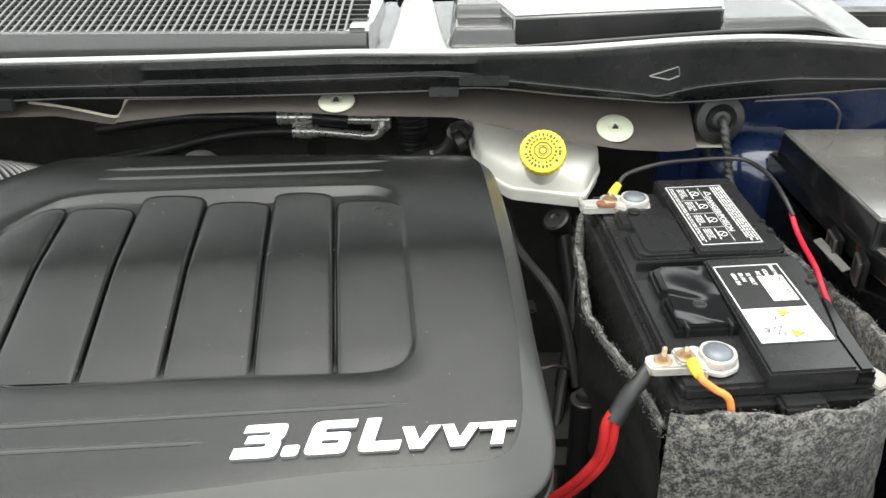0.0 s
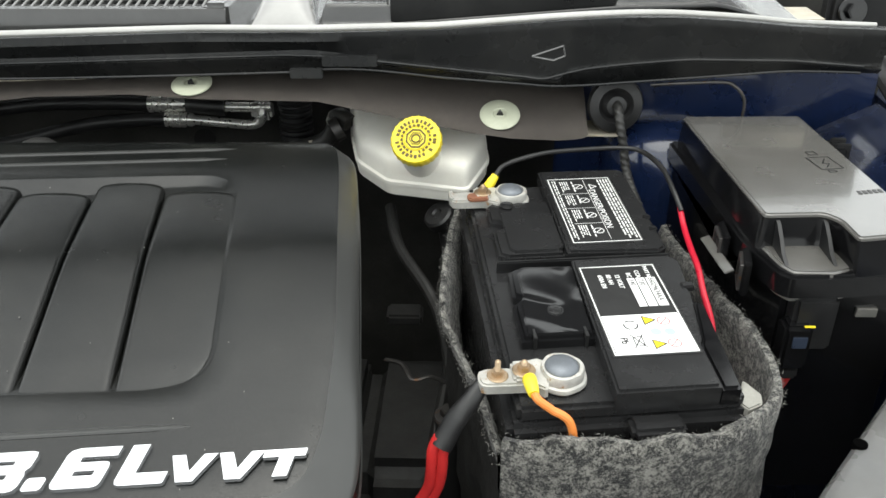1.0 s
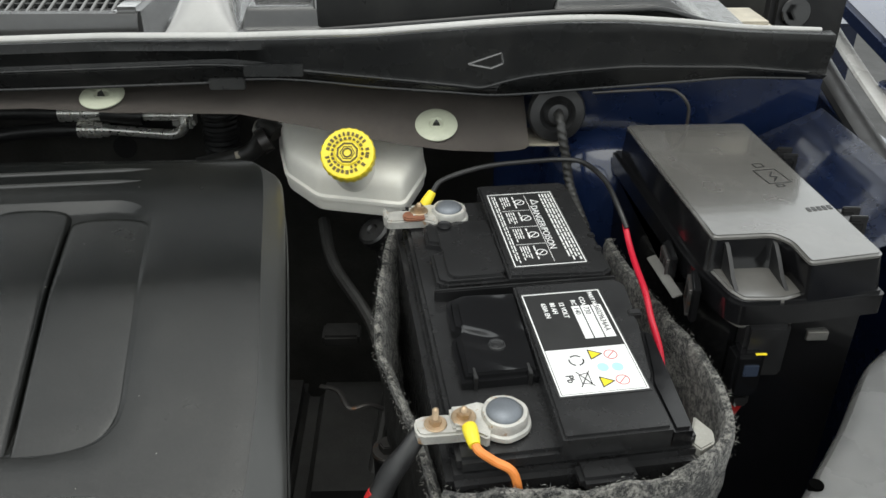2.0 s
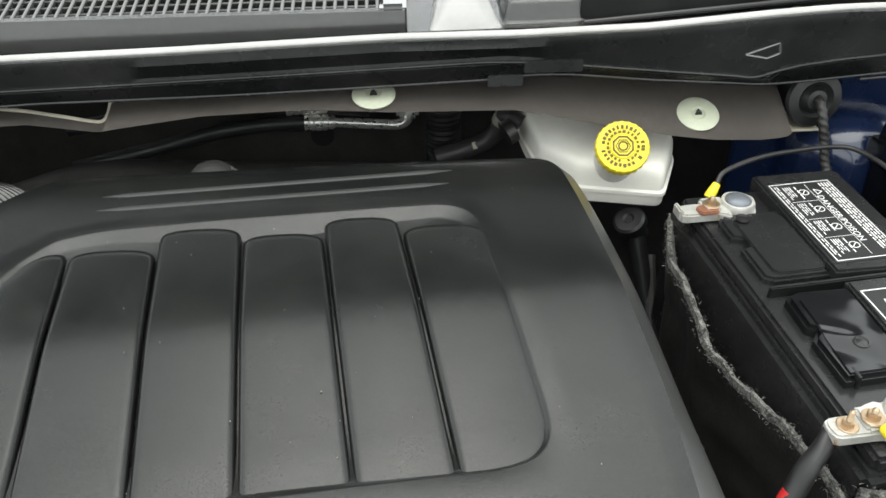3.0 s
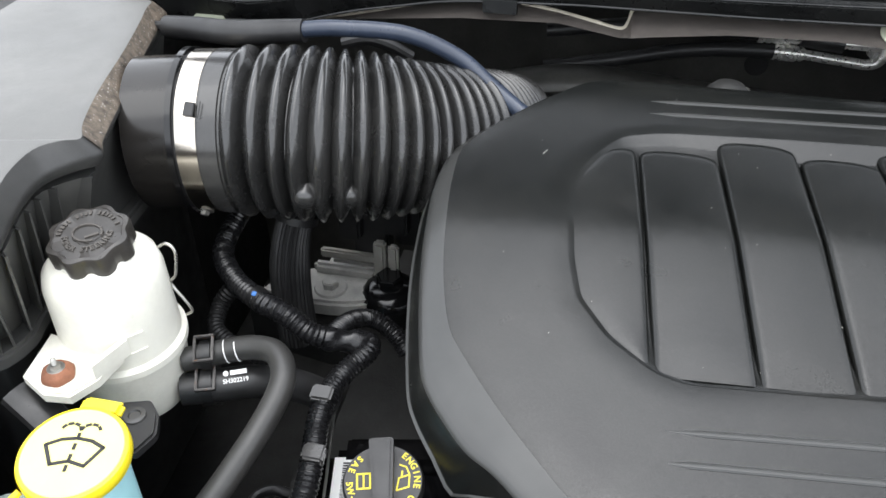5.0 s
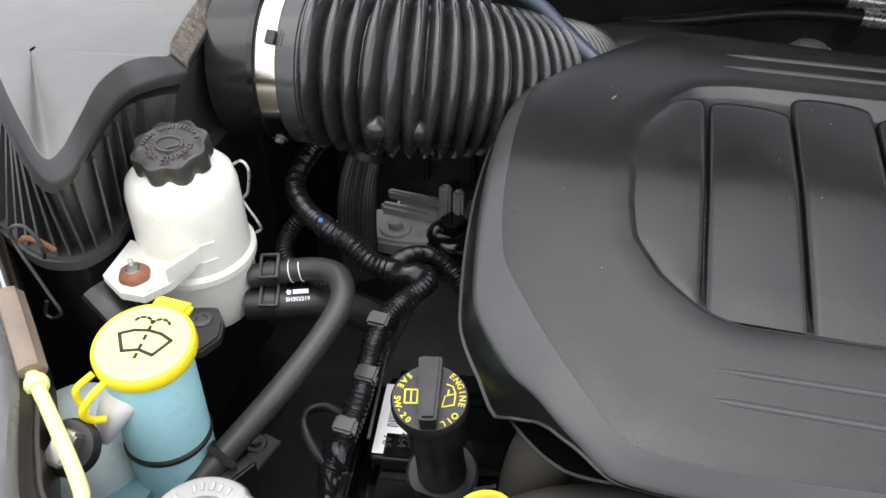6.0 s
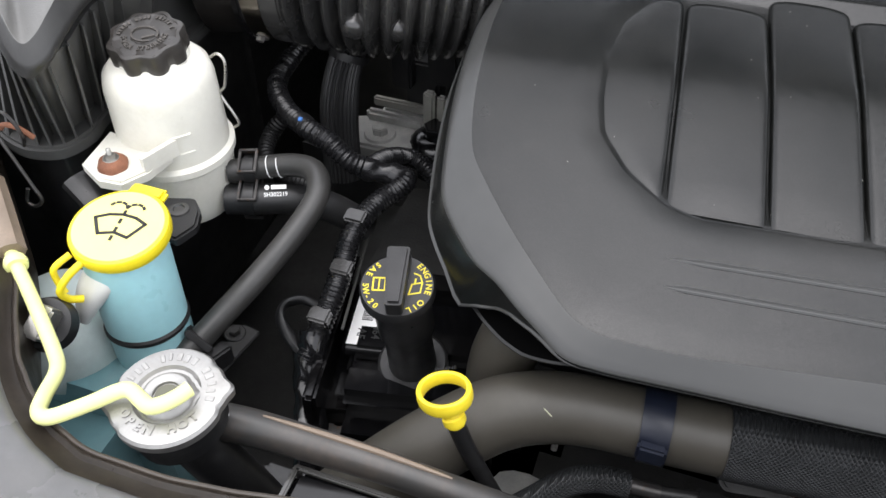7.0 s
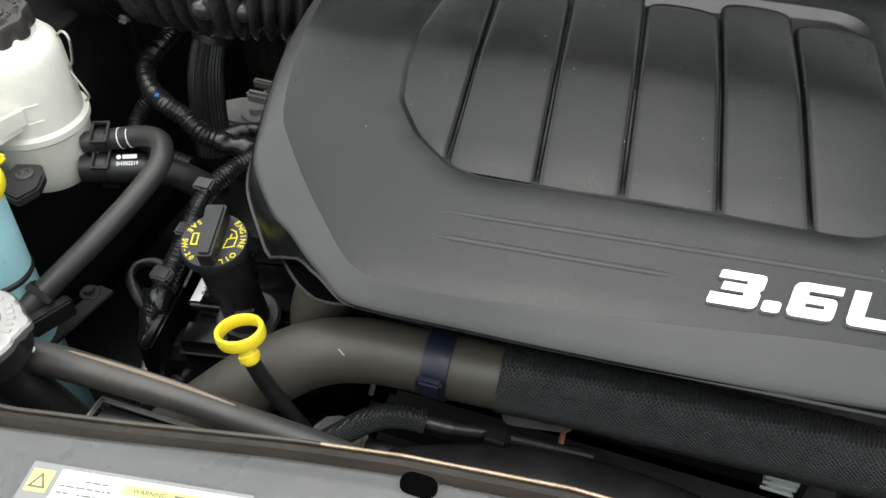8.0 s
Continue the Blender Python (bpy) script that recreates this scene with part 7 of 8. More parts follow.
stroke([(-0.0135, -0.005), (-0.0135, 0.006)], 0.0011, 0.0002, ym, ink)
part("cap_markings", ink, YELLOW_INK, ocap)

dip = thing("oil_dipstick", "yellow ring handle of the oil dipstick on a black stalk", "dipstick", (-0.395, 0.262, 0.80))
dm = place((-0.4190, 0.2610, 0.9165), (-0.20, 0.10, 0.97), (0, 1, 0))
ringb = bmesh.new()
rows = []
for k in range(48):
    a = 2 * math.pi * k / 48
    row = []
    for j in range(12):
        b = 2 * math.pi * j / 12
        r = 0.0162 + 0.0022 * math.copysign(abs(math.cos(b)) ** 0.6, math.cos(b))
        row.append(dm @ Vector((r * 1.06 * math.cos(a), r * 0.97 * math.sin(a), 0.0054 * math.copysign(abs(math.sin(b)) ** 0.7, math.sin(b)))))
    rows.append(row)
grid(rows, closed_u=True, closed_v=True, bm=ringb)
ring_part = part("ring_handle", ringb, YELLOW, dip, "yellow plastic ring handle")
part("handle_neck", tube([(-0.4125, 0.2555, 0.9095), (-0.4095, 0.2530, 0.9040), (-0.4075, 0.2520, 0.899)], lambda s: 0.0068 if s < 0.45 else (0.0082 if s < 0.8 else 0.0066), 16, 14), YELLOW, dip)
part("stalk", tube([(-0.4078, 0.2520, 0.900), (-0.400, 0.2525, 0.875), (-0.388, 0.258, 0.835), (-0.375, 0.266, 0.79), (-0.36, 0.28, 0.74)], 0.0064, 12, 30), RUBBER, dip)
ink = text_bm("ENGINE", 0.0042, dm @ Matrix.Translation((-0.0115, 0.0138, 0.0053)) @ Matrix.Rotation(radians(22), 4, "Z"), 0.0003)
part("handle_writing", ink, INK, ring_part)

# ---- large pipe along the front of the engine ----
pipe = thing("coolant_pipe", "olive-grey moulded pipe with a braided sleeve under the cover", "pipe", (-0.25, 0.31, 0.85))
PIPE = [(-0.50, 0.215, 0.775), (-0.465, 0.242, 0.808), (-0.425, 0.270, 0.842), (-0.385, 0.296, 0.863), (-0.340, 0.310, 0.871), (-0.28, 0.314, 0.874), (-0.222, 0.318, 0.875)]
part("pipe", tube(PIPE, lambda s: 0.0315 - 0.006 * min(1, s * 1.4), 28, 80), OLIVE, pipe)
part("braided_sleeve", tube([(-0.232, 0.3175, 0.875), (-0.16, 0.324, 0.874), (-0.097, 0.329, 0.872), (0.0, 0.337, 0.868), (0.06, 0.342, 0.865), (0.12, 0.36, 0.85)], 0.0272, 40, 60), BRAID, pipe, "coarse black braided sleeve")
strap = part("strap", tube([(-0.289, 0.3135, 0.8735), (-0.280, 0.314, 0.874), (-0.269, 0.3145, 0.8742)], 0.0275, 28, 6), STRAP, pipe, "dark blue plastic strap")
part("strap_buckle", box(-0.289, -0.269, 0.2800, 0.2880, 0.876, 0.892, 0.002), STRAP, strap)
scr = bmesh.new()
for d in (0.0, 0.006):
    tube([(-0.366 + d * 0.6, 0.2945, 0.8915), (-0.355 + d, 0.2890 - d * 0.3, 0.8880)], 0.0006, 6, 6, bm=scr)
part("moulded_bulge", lathe([(0, -0.028), (0.010, -0.026), (0.019, -0.016), (0.021, 0.0), (0.019, 0.016), (0.010, 0.026), (0, 0.028)], place((-0.125, 0.3285, 0.857), (1, 0.12, 0)), 28), OLIVE, pipe)
part("scratch", scr, surface("raw_scratch", (0.42, 0.42, 0.30), 0.6), pipe)
branch = thing("pipe_branch", "olive-grey upright pipe behind the dipstick", "pipe", (-0.40, 0.36, 0.80))
part("pipe", tube([(-0.405, 0.350, 0.80), (-0.400, 0.352, 0.86), (-0.385, 0.370, 0.90)], 0.026, 22, 20), OLIVE, branch)

# ---- wiring loom at the left of the engine ----
def loom_ribs(count, depth=0.07):
    return lambda a, s: 1 + depth * math.sin(2 * math.pi * count * s)


loom = thing("wiring_loom", "black corrugated wiring loom with tape and blue tag", "wiring loom", (-0.58, 0.45, 0.82))
part("main_run", tube([(-0.705, 0.665, 0.915), (-0.7176, 0.6309, 0.900), (-0.7136, 0.5836, 0.895), (-0.6823, 0.5402, 0.900), (-0.6453, 0.5111, 0.906), (-0.6198, 0.5047, 0.900), (-0.5963, 0.4988, 0.888), (-0.5781, 0.5016, 0.880)], 0.0100, 14, 260, shape=loom_ribs(55)), LOOM, loom)
part("taped_joint", tube([(-0.5835, 0.5008, 0.8825), (-0.5700, 0.5040, 0.8775), (-0.5560, 0.5090, 0.8742), (-0.5450, 0.5140, 0.8712)], lambda s: 0.0106 + 0.0008 * math.sin(11 * s), 16, 40, shape=lambda a, s: 1 + 0.05 * math.sin(3 * a + 16 * s)), LOOM, loom, "taped joint of the loom")
part("side_branch", tube([(-0.5793, 0.5046, 0.880), (-0.5726, 0.5334, 0.872), (-0.5630, 0.5570, 0.858), (-0.5472, 0.5615, 0.849), (-0.5297, 0.5540, 0.841), (-0.5183, 0.5454, 0.830)], 0.0088, 14, 190, shape=loom_ribs(36)), LOOM, loom)
part("down_branch", tube([(-0.5475, 0.5150, 0.8715), (-0.5430, 0.5090, 0.8700), (-0.5468, 0.4985, 0.8680), (-0.5596, 0.478, 0.864), (-0.5663, 0.4534, 0.861), (-0.5674, 0.4321, 0.857), (-0.5643, 0.410, 0.851), (-0.5613, 0.3889, 0.845), (-0.5595, 0.3625, 0.838), (-0.564, 0.325, 0.812)], 0.0098, 14, 260, shape=loom_ribs(50)), LOOM, loom)
part("taped_end", tube([(-0.566, 0.345, 0.826), (-0.560, 0.318, 0.802), (-0.545, 0.285, 0.778), (-0.535, 0.25, 0.75)], lambda s: 0.0125 + 0.0015 * math.sin(9 * s + 1), 18, 60, shape=lambda a, s: 1 + 0.16 * math.sin(2 * a + 5 * s) + 0.07 * math.sin(34 * s + 3 * a)), GLOSS, loom, "taped end of the loom")
for x, y, z in ((-0.5690, 0.4480, 0.868), (-0.5600, 0.3960, 0.856), (-0.5610, 0.3500, 0.842)):
    part("loom_clip", box(-0.0095, 0.0095, -0.0075, 0.0075, -0.006, 0.0045, 0.002, Matrix.Translation((x, y, z)) @ Matrix.Rotation(radians(10), 4, "X")), CUFF, loom, "grey-black loom clip")
part("taped_branch", tube([(-0.570, 0.328, 0.816), (-0.586, 0.338, 0.818), (-0.602, 0.352, 0.820), (-0.606, 0.368, 0.820), (-0.596, 0.380, 0.818), (-0.582, 0.384, 0.812)], lambda s: 0.0050 - 0.001 * s, 12, 40, shape=lambda a, s: 1 + 0.15 * math.sin(2 * a + 7 * s)), BLACK, loom)
part("tape_collar", tube([(-0.652, 0.5155, 0.9065), (-0.6405, 0.5090, 0.9055)], 0.0108, 14, 6), BLACK, loom)
part("blue_tag", box(-0.0022, 0.0022, -0.0022, 0.0022, 0, 0.0012, 0.0005, place((-0.6480, 0.5085, 0.9155), (0, -0.4, 0.9))), surface("bright_blue_tag", (0.015, 0.12, 0.38), 0.4), loom)
ribbed_hose = thing("ribbed_drop_hose", "black fluted rubber hose dropping below the intake", "hose", (-0.64, 0.60, 0.86))
part("clip", lathe([(0.0195, -0.004), (0.0215, -0.004), (0.0215, 0.004), (0.0195, 0.004), (0.0195, -0.004)], place((-0.644, 0.613, 0.927), (0.2, 0.4, 1.0)), 36), RUBBER, ribbed_hose)
part("hose", tube([(-0.632, 0.625, 0.955), (-0.645, 0.612, 0.925), (-0.650, 0.598, 0.89), (-0.648, 0.585, 0.85), (-0.64, 0.57, 0.80)], lambda s: 0.0150 + 0.0045 * min(1, 2 * s), 144, 30, shape=lambda a, s: 1 + 0.045 * math.sin(30 * a)), RUBBER, ribbed_hose)
thin = thing("small_corrugated_hose", "thin black corrugated hose low beside the reservoir", "hose", (-0.69, 0.52, 0.85))
part("hose", tube([(-0.69, 0.56, 0.88), (-0.705, 0.545, 0.86), (-0.700, 0.52, 0.85), (-0.67, 0.505, 0.845), (-0.62, 0.50, 0.84)], 0.0085, 12, 160, shape=loom_ribs(32)), RUBBER, thin)

mountb = thing("engine_mount_bracket", "dusty cast aluminium bracket with a flanged bolt", "bracket", (-0.634, 0.659, 0.768))
part("plate", prism(smooth_poly([(-0.714, 0.645), (-0.674, 0.690), (-0.614, 0.704), (-0.569, 0.689), (-0.579, 0.655), (-0.614, 0.638), (-0.674, 0.636)], 3)[::-1], 0.776, 0.794, 0.004), ALU, mountb)
part("lower_arm", prism([(-0.734, 0.650), (-0.654, 0.719), (-0.564, 0.719), (-0.559, 0.650), (-0.634, 0.632)][::-1], 0.700, 0.778, 0.012), DARK, mountb)
part("raised_wall", box(-0.664, -0.590, 0.684, 0.696, 0.776, 0.806, 0.004), ALU, mountb)
part("web", box(-0.652, -0.574, 0.697, 0.719, 0.748, 0.800, 0.006), ALU, mountb)
part("bolt", bolt_bm((-0.636, 0.661, 0.794), 0.0095), ALU, mountb, "pale flanged bolt")
part("bolt_boss", lathe([(0, 0), (0.019, 0), (0.0175, 0.003), (0.013, 0.0035), (0, 0.0035)], Matrix.Translation((-0.636, 0.661, 0.7938)), 32), ALU, mountb)
pale = thing("sensor_bracket", "pale plastic bracket behind the bolt", "bracket", (-0.575, 0.69, 0.79))
part("upright", box(-0.592, -0.578, 0.684, 0.696, 0.778, 0.846, 0.003), BEIGE, pale)
part("upright", box(-0.574, -0.562, 0.680, 0.690, 0.778, 0.847, 0.003), BEIGE, pale)
part("foot", box(-0.598, -0.556, 0.680, 0.700, 0.773, 0.786, 0.003), BEIGE, pale)
part("arm", box(-0.660, -0.580, 0.700, 0.708, 0.803, 0.815, 0.002), BEIGE, pale)
oilf = thing("oil_filter_cap", "black hexagon cap beside the engine cover", "filter cap", (-0.547, 0.605, 0.80))
part("housing", lathe([(0, 0), (0.026, 0), (0.026, 0.022), (0.0285, 0.024), (0.0285, 0.032), (0.024, 0.040), (0.018, 0.0455), (0.0, 0.047)], Matrix.Translation((-0.570, 0.672, 0.757)) @ Matrix.Diagonal((1.2, 1.2, 1.0, 1)), 36, lambda a, z: 1 + (0.03 * math.cos(18 * a) if 0.023 < z < 0.033 else 0)), GLOSS, oilf)
part("hex", hex_nut((-0.570, 0.672, 0.802), 0.0155, 0.014), GLOSS, oilf)
part("support", box(-0.595, -0.545, 0.655, 0.70, 0.70, 0.757, 0.004), DARK, oilf)
coils = bmesh.new()
for x, y, z, w in ((-0.60, 0.72, 0.87, 0.02), (-0.56, 0.73, 0.88, 0.015), (-0.62, 0.70, 0.90, 0.012), (-0.575, 0.715, 0.905, 0.018)):
    box(x - w, x + w, y - w * 0.7, y + w * 0.7, z - 0.06, z, 0.003, None, coils)
solid("ignition_connectors", coils, BLACK, "black connectors behind the sensor bracket", "connectors", kind="stuff")

# ---- bulkhead lines behind the engine ----
ac = thing("air_conditioning_line", "black hose crimped to an aluminium line on the bulkhead", "refrigerant line", (-0.15, 0.95, 0.98))
part("hose", tube([(-0.44, 0.93, 0.955), (-0.36, 0.94, 0.968), (-0.28, 0.945, 0.986), (-0.22, 0.948, 0.992), (-0.176, 0.95, 0.9925)], 0.0085, 12, 50), RUBBER, ac)
rings = [(0.0098, 0), (0.0098, 0.004), (0.0088, 0.005), (0.0098, 0.006), (0.0098, 0.010), (0.0086, 0.011), (0.0096, 0.012), (0.0098, 0.018), (0.0086, 0.019), (0.0096, 0.0205), (0.0096, 0.024), (0.0084, 0.026), (0.0084, 0.031), (0.0066, 0.034)]
part("ferrule", lathe([(0, 0)] + rings + [(0, 0.034)], place((-0.1795, 0.95, 0.9926), (1, 0, -0.02)), 24), BRIGHT_ALU, ac, "crimped bright ferrule")
part("line", tube([(-0.148, 0.95, 0.9920), (-0.12, 0.95, 0.9895), (-0.09, 0.95, 0.9868), (-0.0774, 0.95, 0.9860), (-0.0670, 0.95, 0.9885), (-0.0615, 0.95, 0.9965), (-0.0607, 0.952, 1.006)], 0.0058, 12, 60), BRIGHT_ALU, ac, "bent bright aluminium line")
part("hose", tube([(-0.44, 0.94, 0.998), (-0.34, 0.95, 1.010), (-0.26, 0.953, 1.012), (-0.195, 0.955, 1.0105)], 0.0085, 12, 40), RUBBER, ac)
part("ferrule", lathe([(0, 0)] + [(r * 1.07, z * 1.4) for r, z in rings] + [(0, 0.0476)], place((-0.1990, 0.955, 1.0105), (1, 0, 0)), 24), BRIGHT_ALU, ac)
part("sleeve", tube([(-0.152, 0.955, 1.0105), (-0.128, 0.954, 1.0085), (-0.106, 0.954, 1.0068)], 0.0105, 16, 16), RUBBER, ac)
part("line", tube([(-0.110, 0.955, 1.0070), (-0.08, 0.955, 1.0068), (-0.050, 0.955, 1.0068)], 0.0062, 12, 30), BRIGHT_ALU, ac)
part("joint_block", box(-0.076, -0.050, 0.952, 0.970, 0.990, 1.012, 0.004), ALU, ac)
convol = thing("convoluted_drain_hose", "black convoluted hose upright on the bulkhead", "hose", (-0.022, 0.95, 0.90))
part("hose", tube([(-0.022, 0.96, 0.90), (-0.022, 0.957, 0.97), (-0.022, 0.957, 1.05)], 0.020, 24, 150, shape=loom_ribs(26, 0.06)), RUBBER, convol)
solid("bulkhead_hole", lathe([(0, 0), (0.015, 0), (0.015, 0.002), (0, 0.002)], place((-0.1735, 1.0595, 0.925), (0, -1, 0.1)), 28), INK, "dark round hole in the bulkhead", "hole", kind="structure")
solid("bulkhead_beam", tube([(-0.60, 0.90, 0.90), (-0.42, 0.90, 0.955), (-0.25, 0.91, 0.945), (-0.05, 0.92, 0.93)], 0.03, 16, 40, squash=0.5), GRIME, "dark grimy pipe across the bulkhead", "pipe")
solid("intake_plenum", box(-0.44, 0.02, 0.73, 0.80, 0.86, 0.995, 0.02, seg=4), GRIME, "dark intake plenum behind the engine cover", "plenum")

fitting = thing("plenum_fitting", "dark domed fitting with a pale bolt behind the engine cover", "fitting", (-0.247, 0.772, 0.995))
part("dome", lathe([(0, 0), (0.027, 0), (0.027, 0.022), (0.024, 0.031), (0.017, 0.037), (0.008, 0.040), (0, 0.0405)], Matrix.Translation((-0.247, 0.772, 0.9945)) @ Matrix.Diagonal((0.85, 0.85, 1, 1)), 36), DARK, fitting)
part("bolt", bolt_bm((-0.231, 0.776, 1.0235), 0.0040), STEEL, fitting, "pale bolt head")

# ---- right of the engine: gearbox side parts in the gap beside the battery ----
gap = thing("transmission_cables", "dark cables and brackets in the gap beside the battery", "cables", (0.14, 0.60, 0.70))
part("cable", tube([(0.185, 0.79, 0.90), (0.180, 0.74, 0.84), (0.165, 0.68, 0.78), (0.150, 0.60, 0.73), (0.15, 0.50, 0.70)], 0.0065, 10, 40), DARK, gap)
part("cable", tube([(0.10, 0.86, 0.92), (0.115, 0.80, 0.90), (0.16, 0.72, 0.87), (0.18, 0.66, 0.80)], 0.0065, 10, 40), DARK, gap)
part("bent_strip", tube([(0.107, 0.688, 0.83), (0.125, 0.678, 0.832), (0.137, 0.656, 0.83), (0.1546, 0.6600, 0.83), (0.170, 0.662, 0.822)], 0.0030, 10, 40, squash=0.5), CLAMP, gap, "dull bent steel strip")
part("bracket", box(0.100, 0.140, 0.770, 0.798, 0.815, 0.829, 0.003), DARK, gap)
part("housing", box(0.08, 0.20, 0.60, 0.80, 0.60, 0.76, 0.02, seg=3), DARK, gap)
part("connector", lathe([(0, -0.02), (0.012, -0.02), (0.012, 0.0), (0.0165, 0.001), (0.0165, 0.011), (0.014, 0.013), (0.006, 0.0135), (0.004, 0.0115), (0, 0.0115)], place((0.163, 0.793, 0.937), (-0.45, -0.35, 0.8)), 28), BLACK, gap, "dull round connector")
part("connector_neck", tube([(0.168, 0.795, 0.925), (0.176, 0.775, 0.88), (0.182, 0.745, 0.82), (0.17, 0.71, 0.76)], 0.010, 14, 30), BLACK, gap)
part("flange_bolt", bolt_bm((0.1762, 0.5839, 0.8440), 0.0085), CLAMP, gap, "dusty grey flanged bolt")
part("washer", lathe([(0, 0), (0.0145, 0), (0.0140, 0.0022), (0, 0.0024)], Matrix.Translation((0.1762, 0.5839, 0.8420)), 28), CLAMP, gap)
part("support", lathe([(0, -0.24), (0.013, -0.24), (0.013, 0), (0, 0)], Matrix.Translation((0.1762, 0.5839, 0.8420)), 20), INK, gap)
part("support", box(0.10, 0.22, 0.44, 0.60, 0.55, 0.66, 0.01), DARK, gap)

# ---- low clutter between engine and front panel ----
fan = thing("fan_shroud", "black plastic fan shroud behind the front panel", "fan shroud", (-0.3, 0.22, 0.60))
part("shroud", box(-0.56, 0.30, 0.195, 0.235, 0.50, 0.80, 0.006), BLACK, fan)
part("top_box", box(-0.497, -0.33, 0.105, 0.192, 0.79, 0.892, 0.006), GLOSS, fan)
# lighter grey strips along the back and left edges of the box
part("box_edge", box(-0.497, -0.33, 0.1885, 0.1925, 0.889, 0.8935, 0.0012), GRILLE, fan, "grey edge strip of the box")
part("box_edge", box(-0.4985, -0.4945, 0.125, 0.1925, 0.889, 0.8935, 0.0012), GRILLE, fan)
arc_b = bmesh.new()
tube([(-0.37, 0.190, 0.79), (-0.32, 0.222, 0.800), (-0.26, 0.252, 0.806), (-0.18, 0.274, 0.808), (-0.09, 0.280, 0.802), (-0.03, 0.276, 0.79), (0.06, 0.27, 0.77), (0.18, 0.26, 0.74)], 0.034, 24, 90, squash=0.5, bm=arc_b)
part("upper_arc", arc_b, BLACK, fan)
for k in range(22):
    x = -0.50 + 0.0085 * k
    o = part("louvre", box(x, x + 0.0035, 0.1915, 0.196, 0.81, 0.8800, 0.0008, seg=1), BLACK, fan)
bolts = bolt_bm((-0.346, 0.334, 0.806), 0.0060, (0.0, -0.6, -0.8), 0.014)
solid("front_bolt", bolts, STEEL, "bright hexagon bolt below the pipe", "bolt", "bolts below the pipe")
rust_b = bolt_bm((-0.1765, 0.3200, 0.8360), 0.0052, (0.0, -0.55, -0.8), 0.013)
solid("front_bolt", rust_b, RUST, "rusty bolt below the braided sleeve", "bolt", "bolts below the pipe")
lowp = thing("alternator_wiring", "dark wires and connectors low in front of the engine", "wiring", (-0.2, 0.27, 0.78))
part("wire", tube([(-0.30, 0.300, 0.812), (-0.265, 0.297, 0.818), (-0.235, 0.302, 0.818), (-0.20, 0.310, 0.810), (-0.15, 0.32, 0.80)], 0.0055, 12, 50), RUBBER, lowp)
part("wire", tube([(-0.33, 0.275, 0.79), (-0.25, 0.27, 0.80), (-0.12, 0.275, 0.80), (0.02, 0.28, 0.79)], 0.007, 12, 50), RUBBER, lowp)
part("connector", box(-0.238, -0.216, 0.292, 0.308, 0.812, 0.826, 0.003), BLACK, lowp)
part("clamp_plate", prism(rounded(0.056, 0.020, 0.009, 5), -0.004, 0.004, 0.003, Matrix.Translation((-0.199, 0.3150, 0.8415)) @ Matrix.Rotation(radians(10), 4, "Z") @ Matrix.Rotation(radians(35), 4, "X")), DARK, lowp)
part("braided_loom", tube([(-0.372, 0.245, 0.800), (-0.350, 0.262, 0.813), (-0.328, 0.280, 0.822), (-0.308, 0.290, 0.823), (-0.286, 0.295, 0.819)], 0.0105, 18, 60), BRAID, lowp)
part("loom_ferrule", tube([(-0.288, 0.2945, 0.8195), (-0.262, 0.2970, 0.818)], 0.0062, 14, 8), CLAMP, lowp)
stay = thing("hose_stay", "dark steel stay with a bolt beside the engine", "stay", (-0.64, 0.30, 0.78))
part("bar", box(-0.009, 0.009, -0.052, 0.048, -0.004, 0.0, 0.001, Matrix.Translation((-0.638, 0.300, 0.802)) @ Matrix.Rotation(radians(-9), 4, "Z")), BLACK, stay)
part("bolt", bolt_bm((-0.641, 0.336, 0.802), 0.0055), BLACK, stay)
part("white_connector", box(-0.014, 0.012, 0.345, 0.365, 0.785, 0.812, 0.004), PALE_NECK, lowp)
for k in range(3):
    part("connector_rib", box(-0.016, 0.010, 0.343, 0.346, 0.789 + 0.008 * k, 0.791 + 0.008 * k, 0.0006), PALE_NECK, lowp)
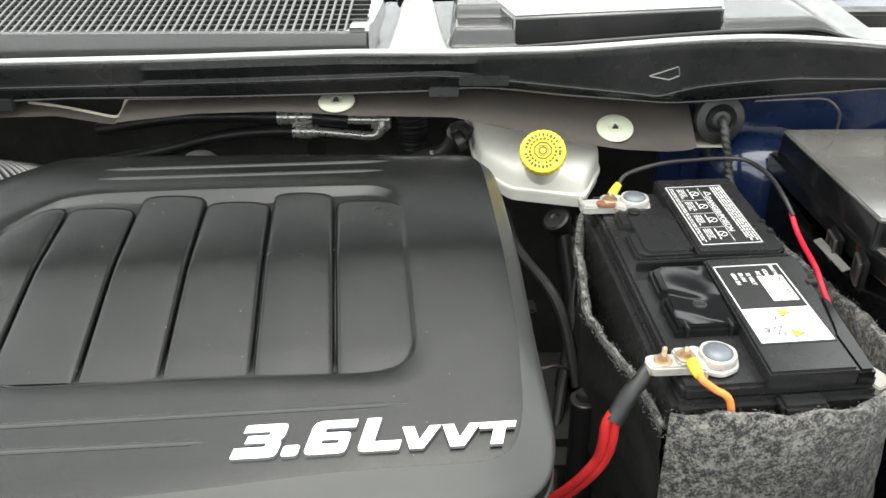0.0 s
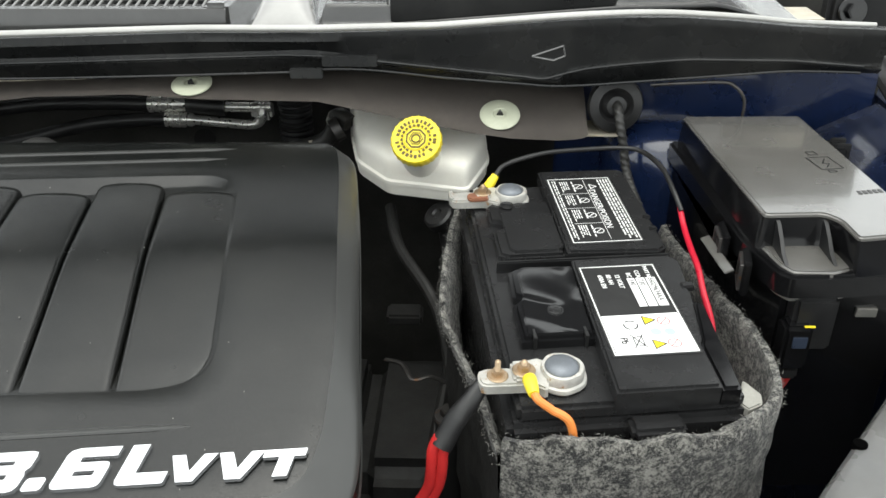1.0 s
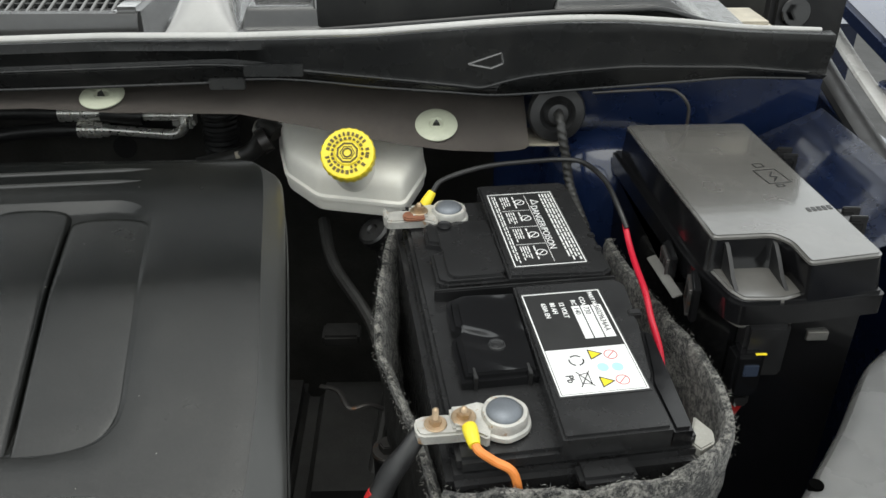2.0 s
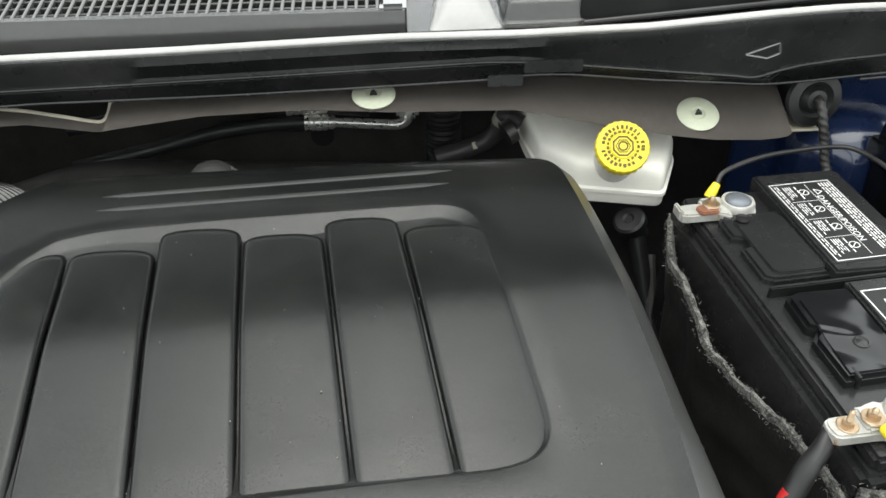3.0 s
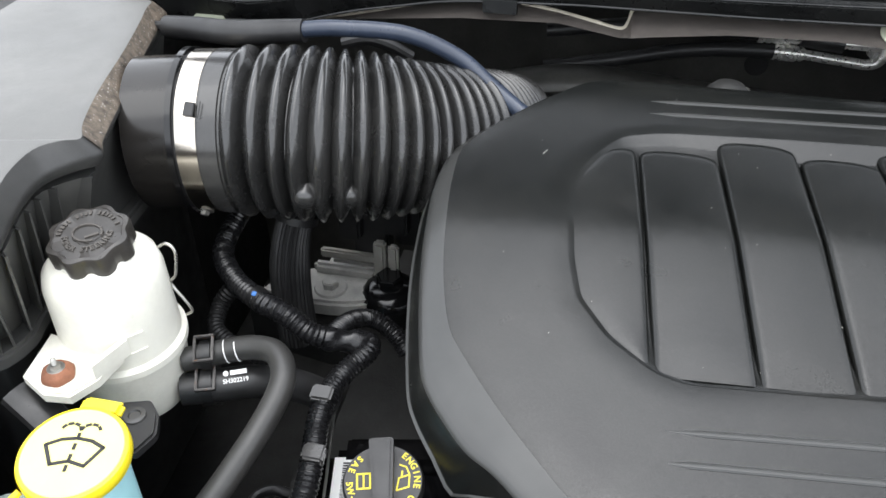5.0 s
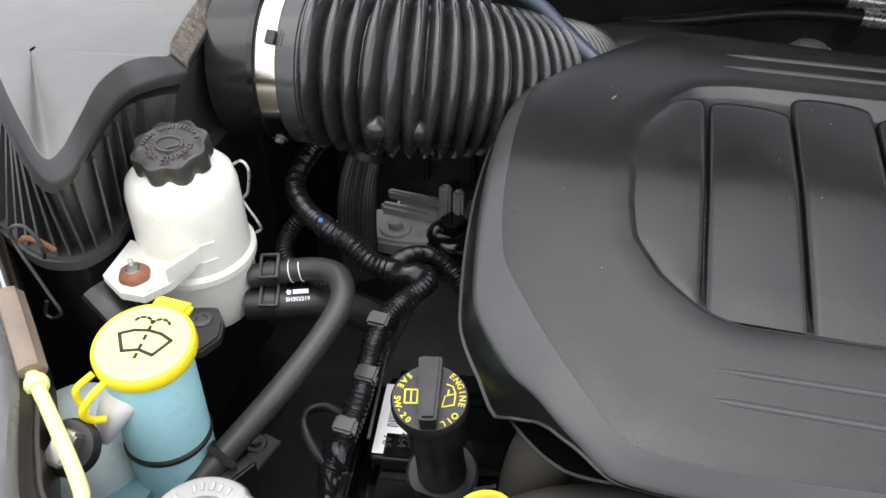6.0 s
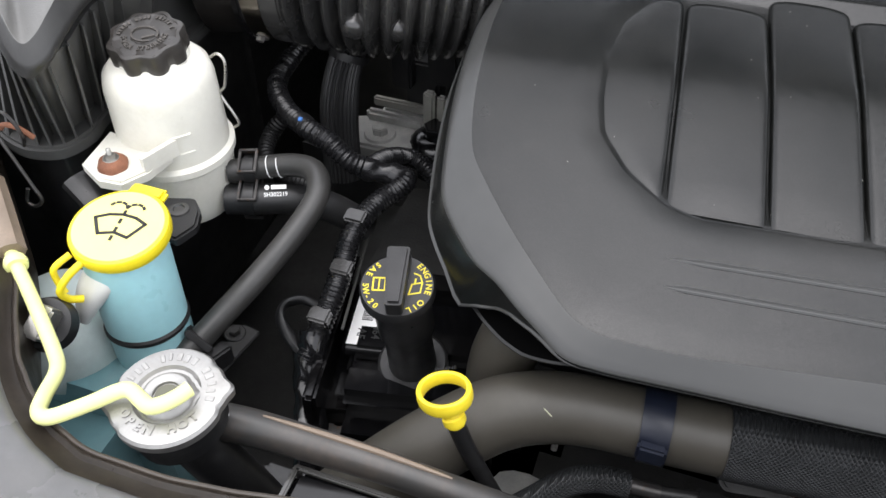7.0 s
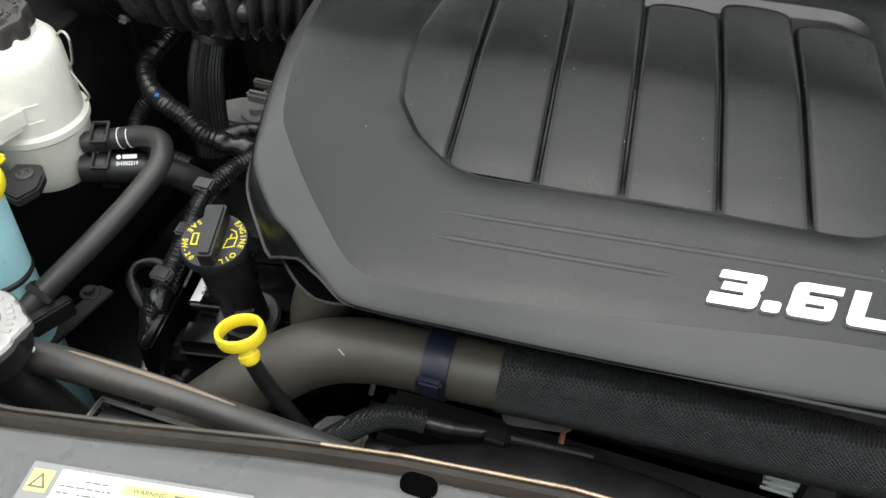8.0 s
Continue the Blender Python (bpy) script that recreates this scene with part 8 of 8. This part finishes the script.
part("bracket", prism(smooth_poly([(-0.392, 0.268), (-0.352, 0.262), (-0.338, 0.285), (-0.350, 0.312), (-0.385, 0.308)], 3), 0.745, 0.765, 0.006), ALU, lowp)
part("mount_block", box(-0.36, 0.06, 0.30, 0.37, 0.60, 0.76, 0.02), DARK, lowp)

# ---- warning label on the front panel ----
sticker = thing("warning_sticker", "white and yellow warning sticker on the front panel", "sticker", (-0.40, 0.105, 0.968))
st = Matrix.Translation((-0.4475, 0.0915, 0.9688)) @ Matrix.Rotation(radians(9.5), 4, "Z") @ Matrix.Rotation(radians(-1.5), 4, "X")
part("backing", box(-0.0055, 0.125, -0.075, 0.012, -0.0006, 0.0, 0, st), GREY_PAINT, sticker)
part("sheet", box(0.013, 0.122, -0.070, 0.0095, 0.0, 0.0003, 0, st), PAPER, sticker)
FADED = surface("faded_yellow_ink", (0.80, 0.76, 0.22), 0.5)
part("yellow_band", box(0.052, 0.122, 0.0000, 0.0060, 0.0003, 0.0005, 0, st), FADED, sticker)
part("yellow_patch", box(-0.0030, 0.0100, -0.0065, 0.0075, 0.0, 0.0004, 0, st), FADED, sticker)
ink = stroke([(-0.0008, -0.0035), (0.0078, -0.0035), (0.0035, 0.0045), (-0.0008, -0.0035)], 0.0013, 0.0002, st @ Matrix.Translation((0, 0, 0.0004)))
rnd = random.Random(21)
for row in range(15):
    x = 0.016
    while x < 0.116:
        w = rnd.uniform(0.0015, 0.0055)
        yy = 0.0048 - 0.0042 * row
        if not (row == 0 and x < 0.026) and not (row in (0, 1) and x + w > 0.048) and rnd.random() > 0.12:
            box(x, x + w, yy - 0.0016, yy - 0.0006, 0, 0.0001, 0, st @ Matrix.Translation((0, 0, 0.0005)), ink)
        x += w + 0.0010
text_bm("WARNING", 0.0040, st @ Matrix.Translation((0.058, 0.0016, 0.0005)), 0.0001, 0.0001, bm=ink)
box(0.082, 0.115, 0.0020, 0.0042, 0, 0.0001, 0, st @ Matrix.Translation((0, 0, 0.0005)), ink)
part("sticker_ink", ink, surface("faded_ink", (0.16, 0.155, 0.14), 0.5), sticker)
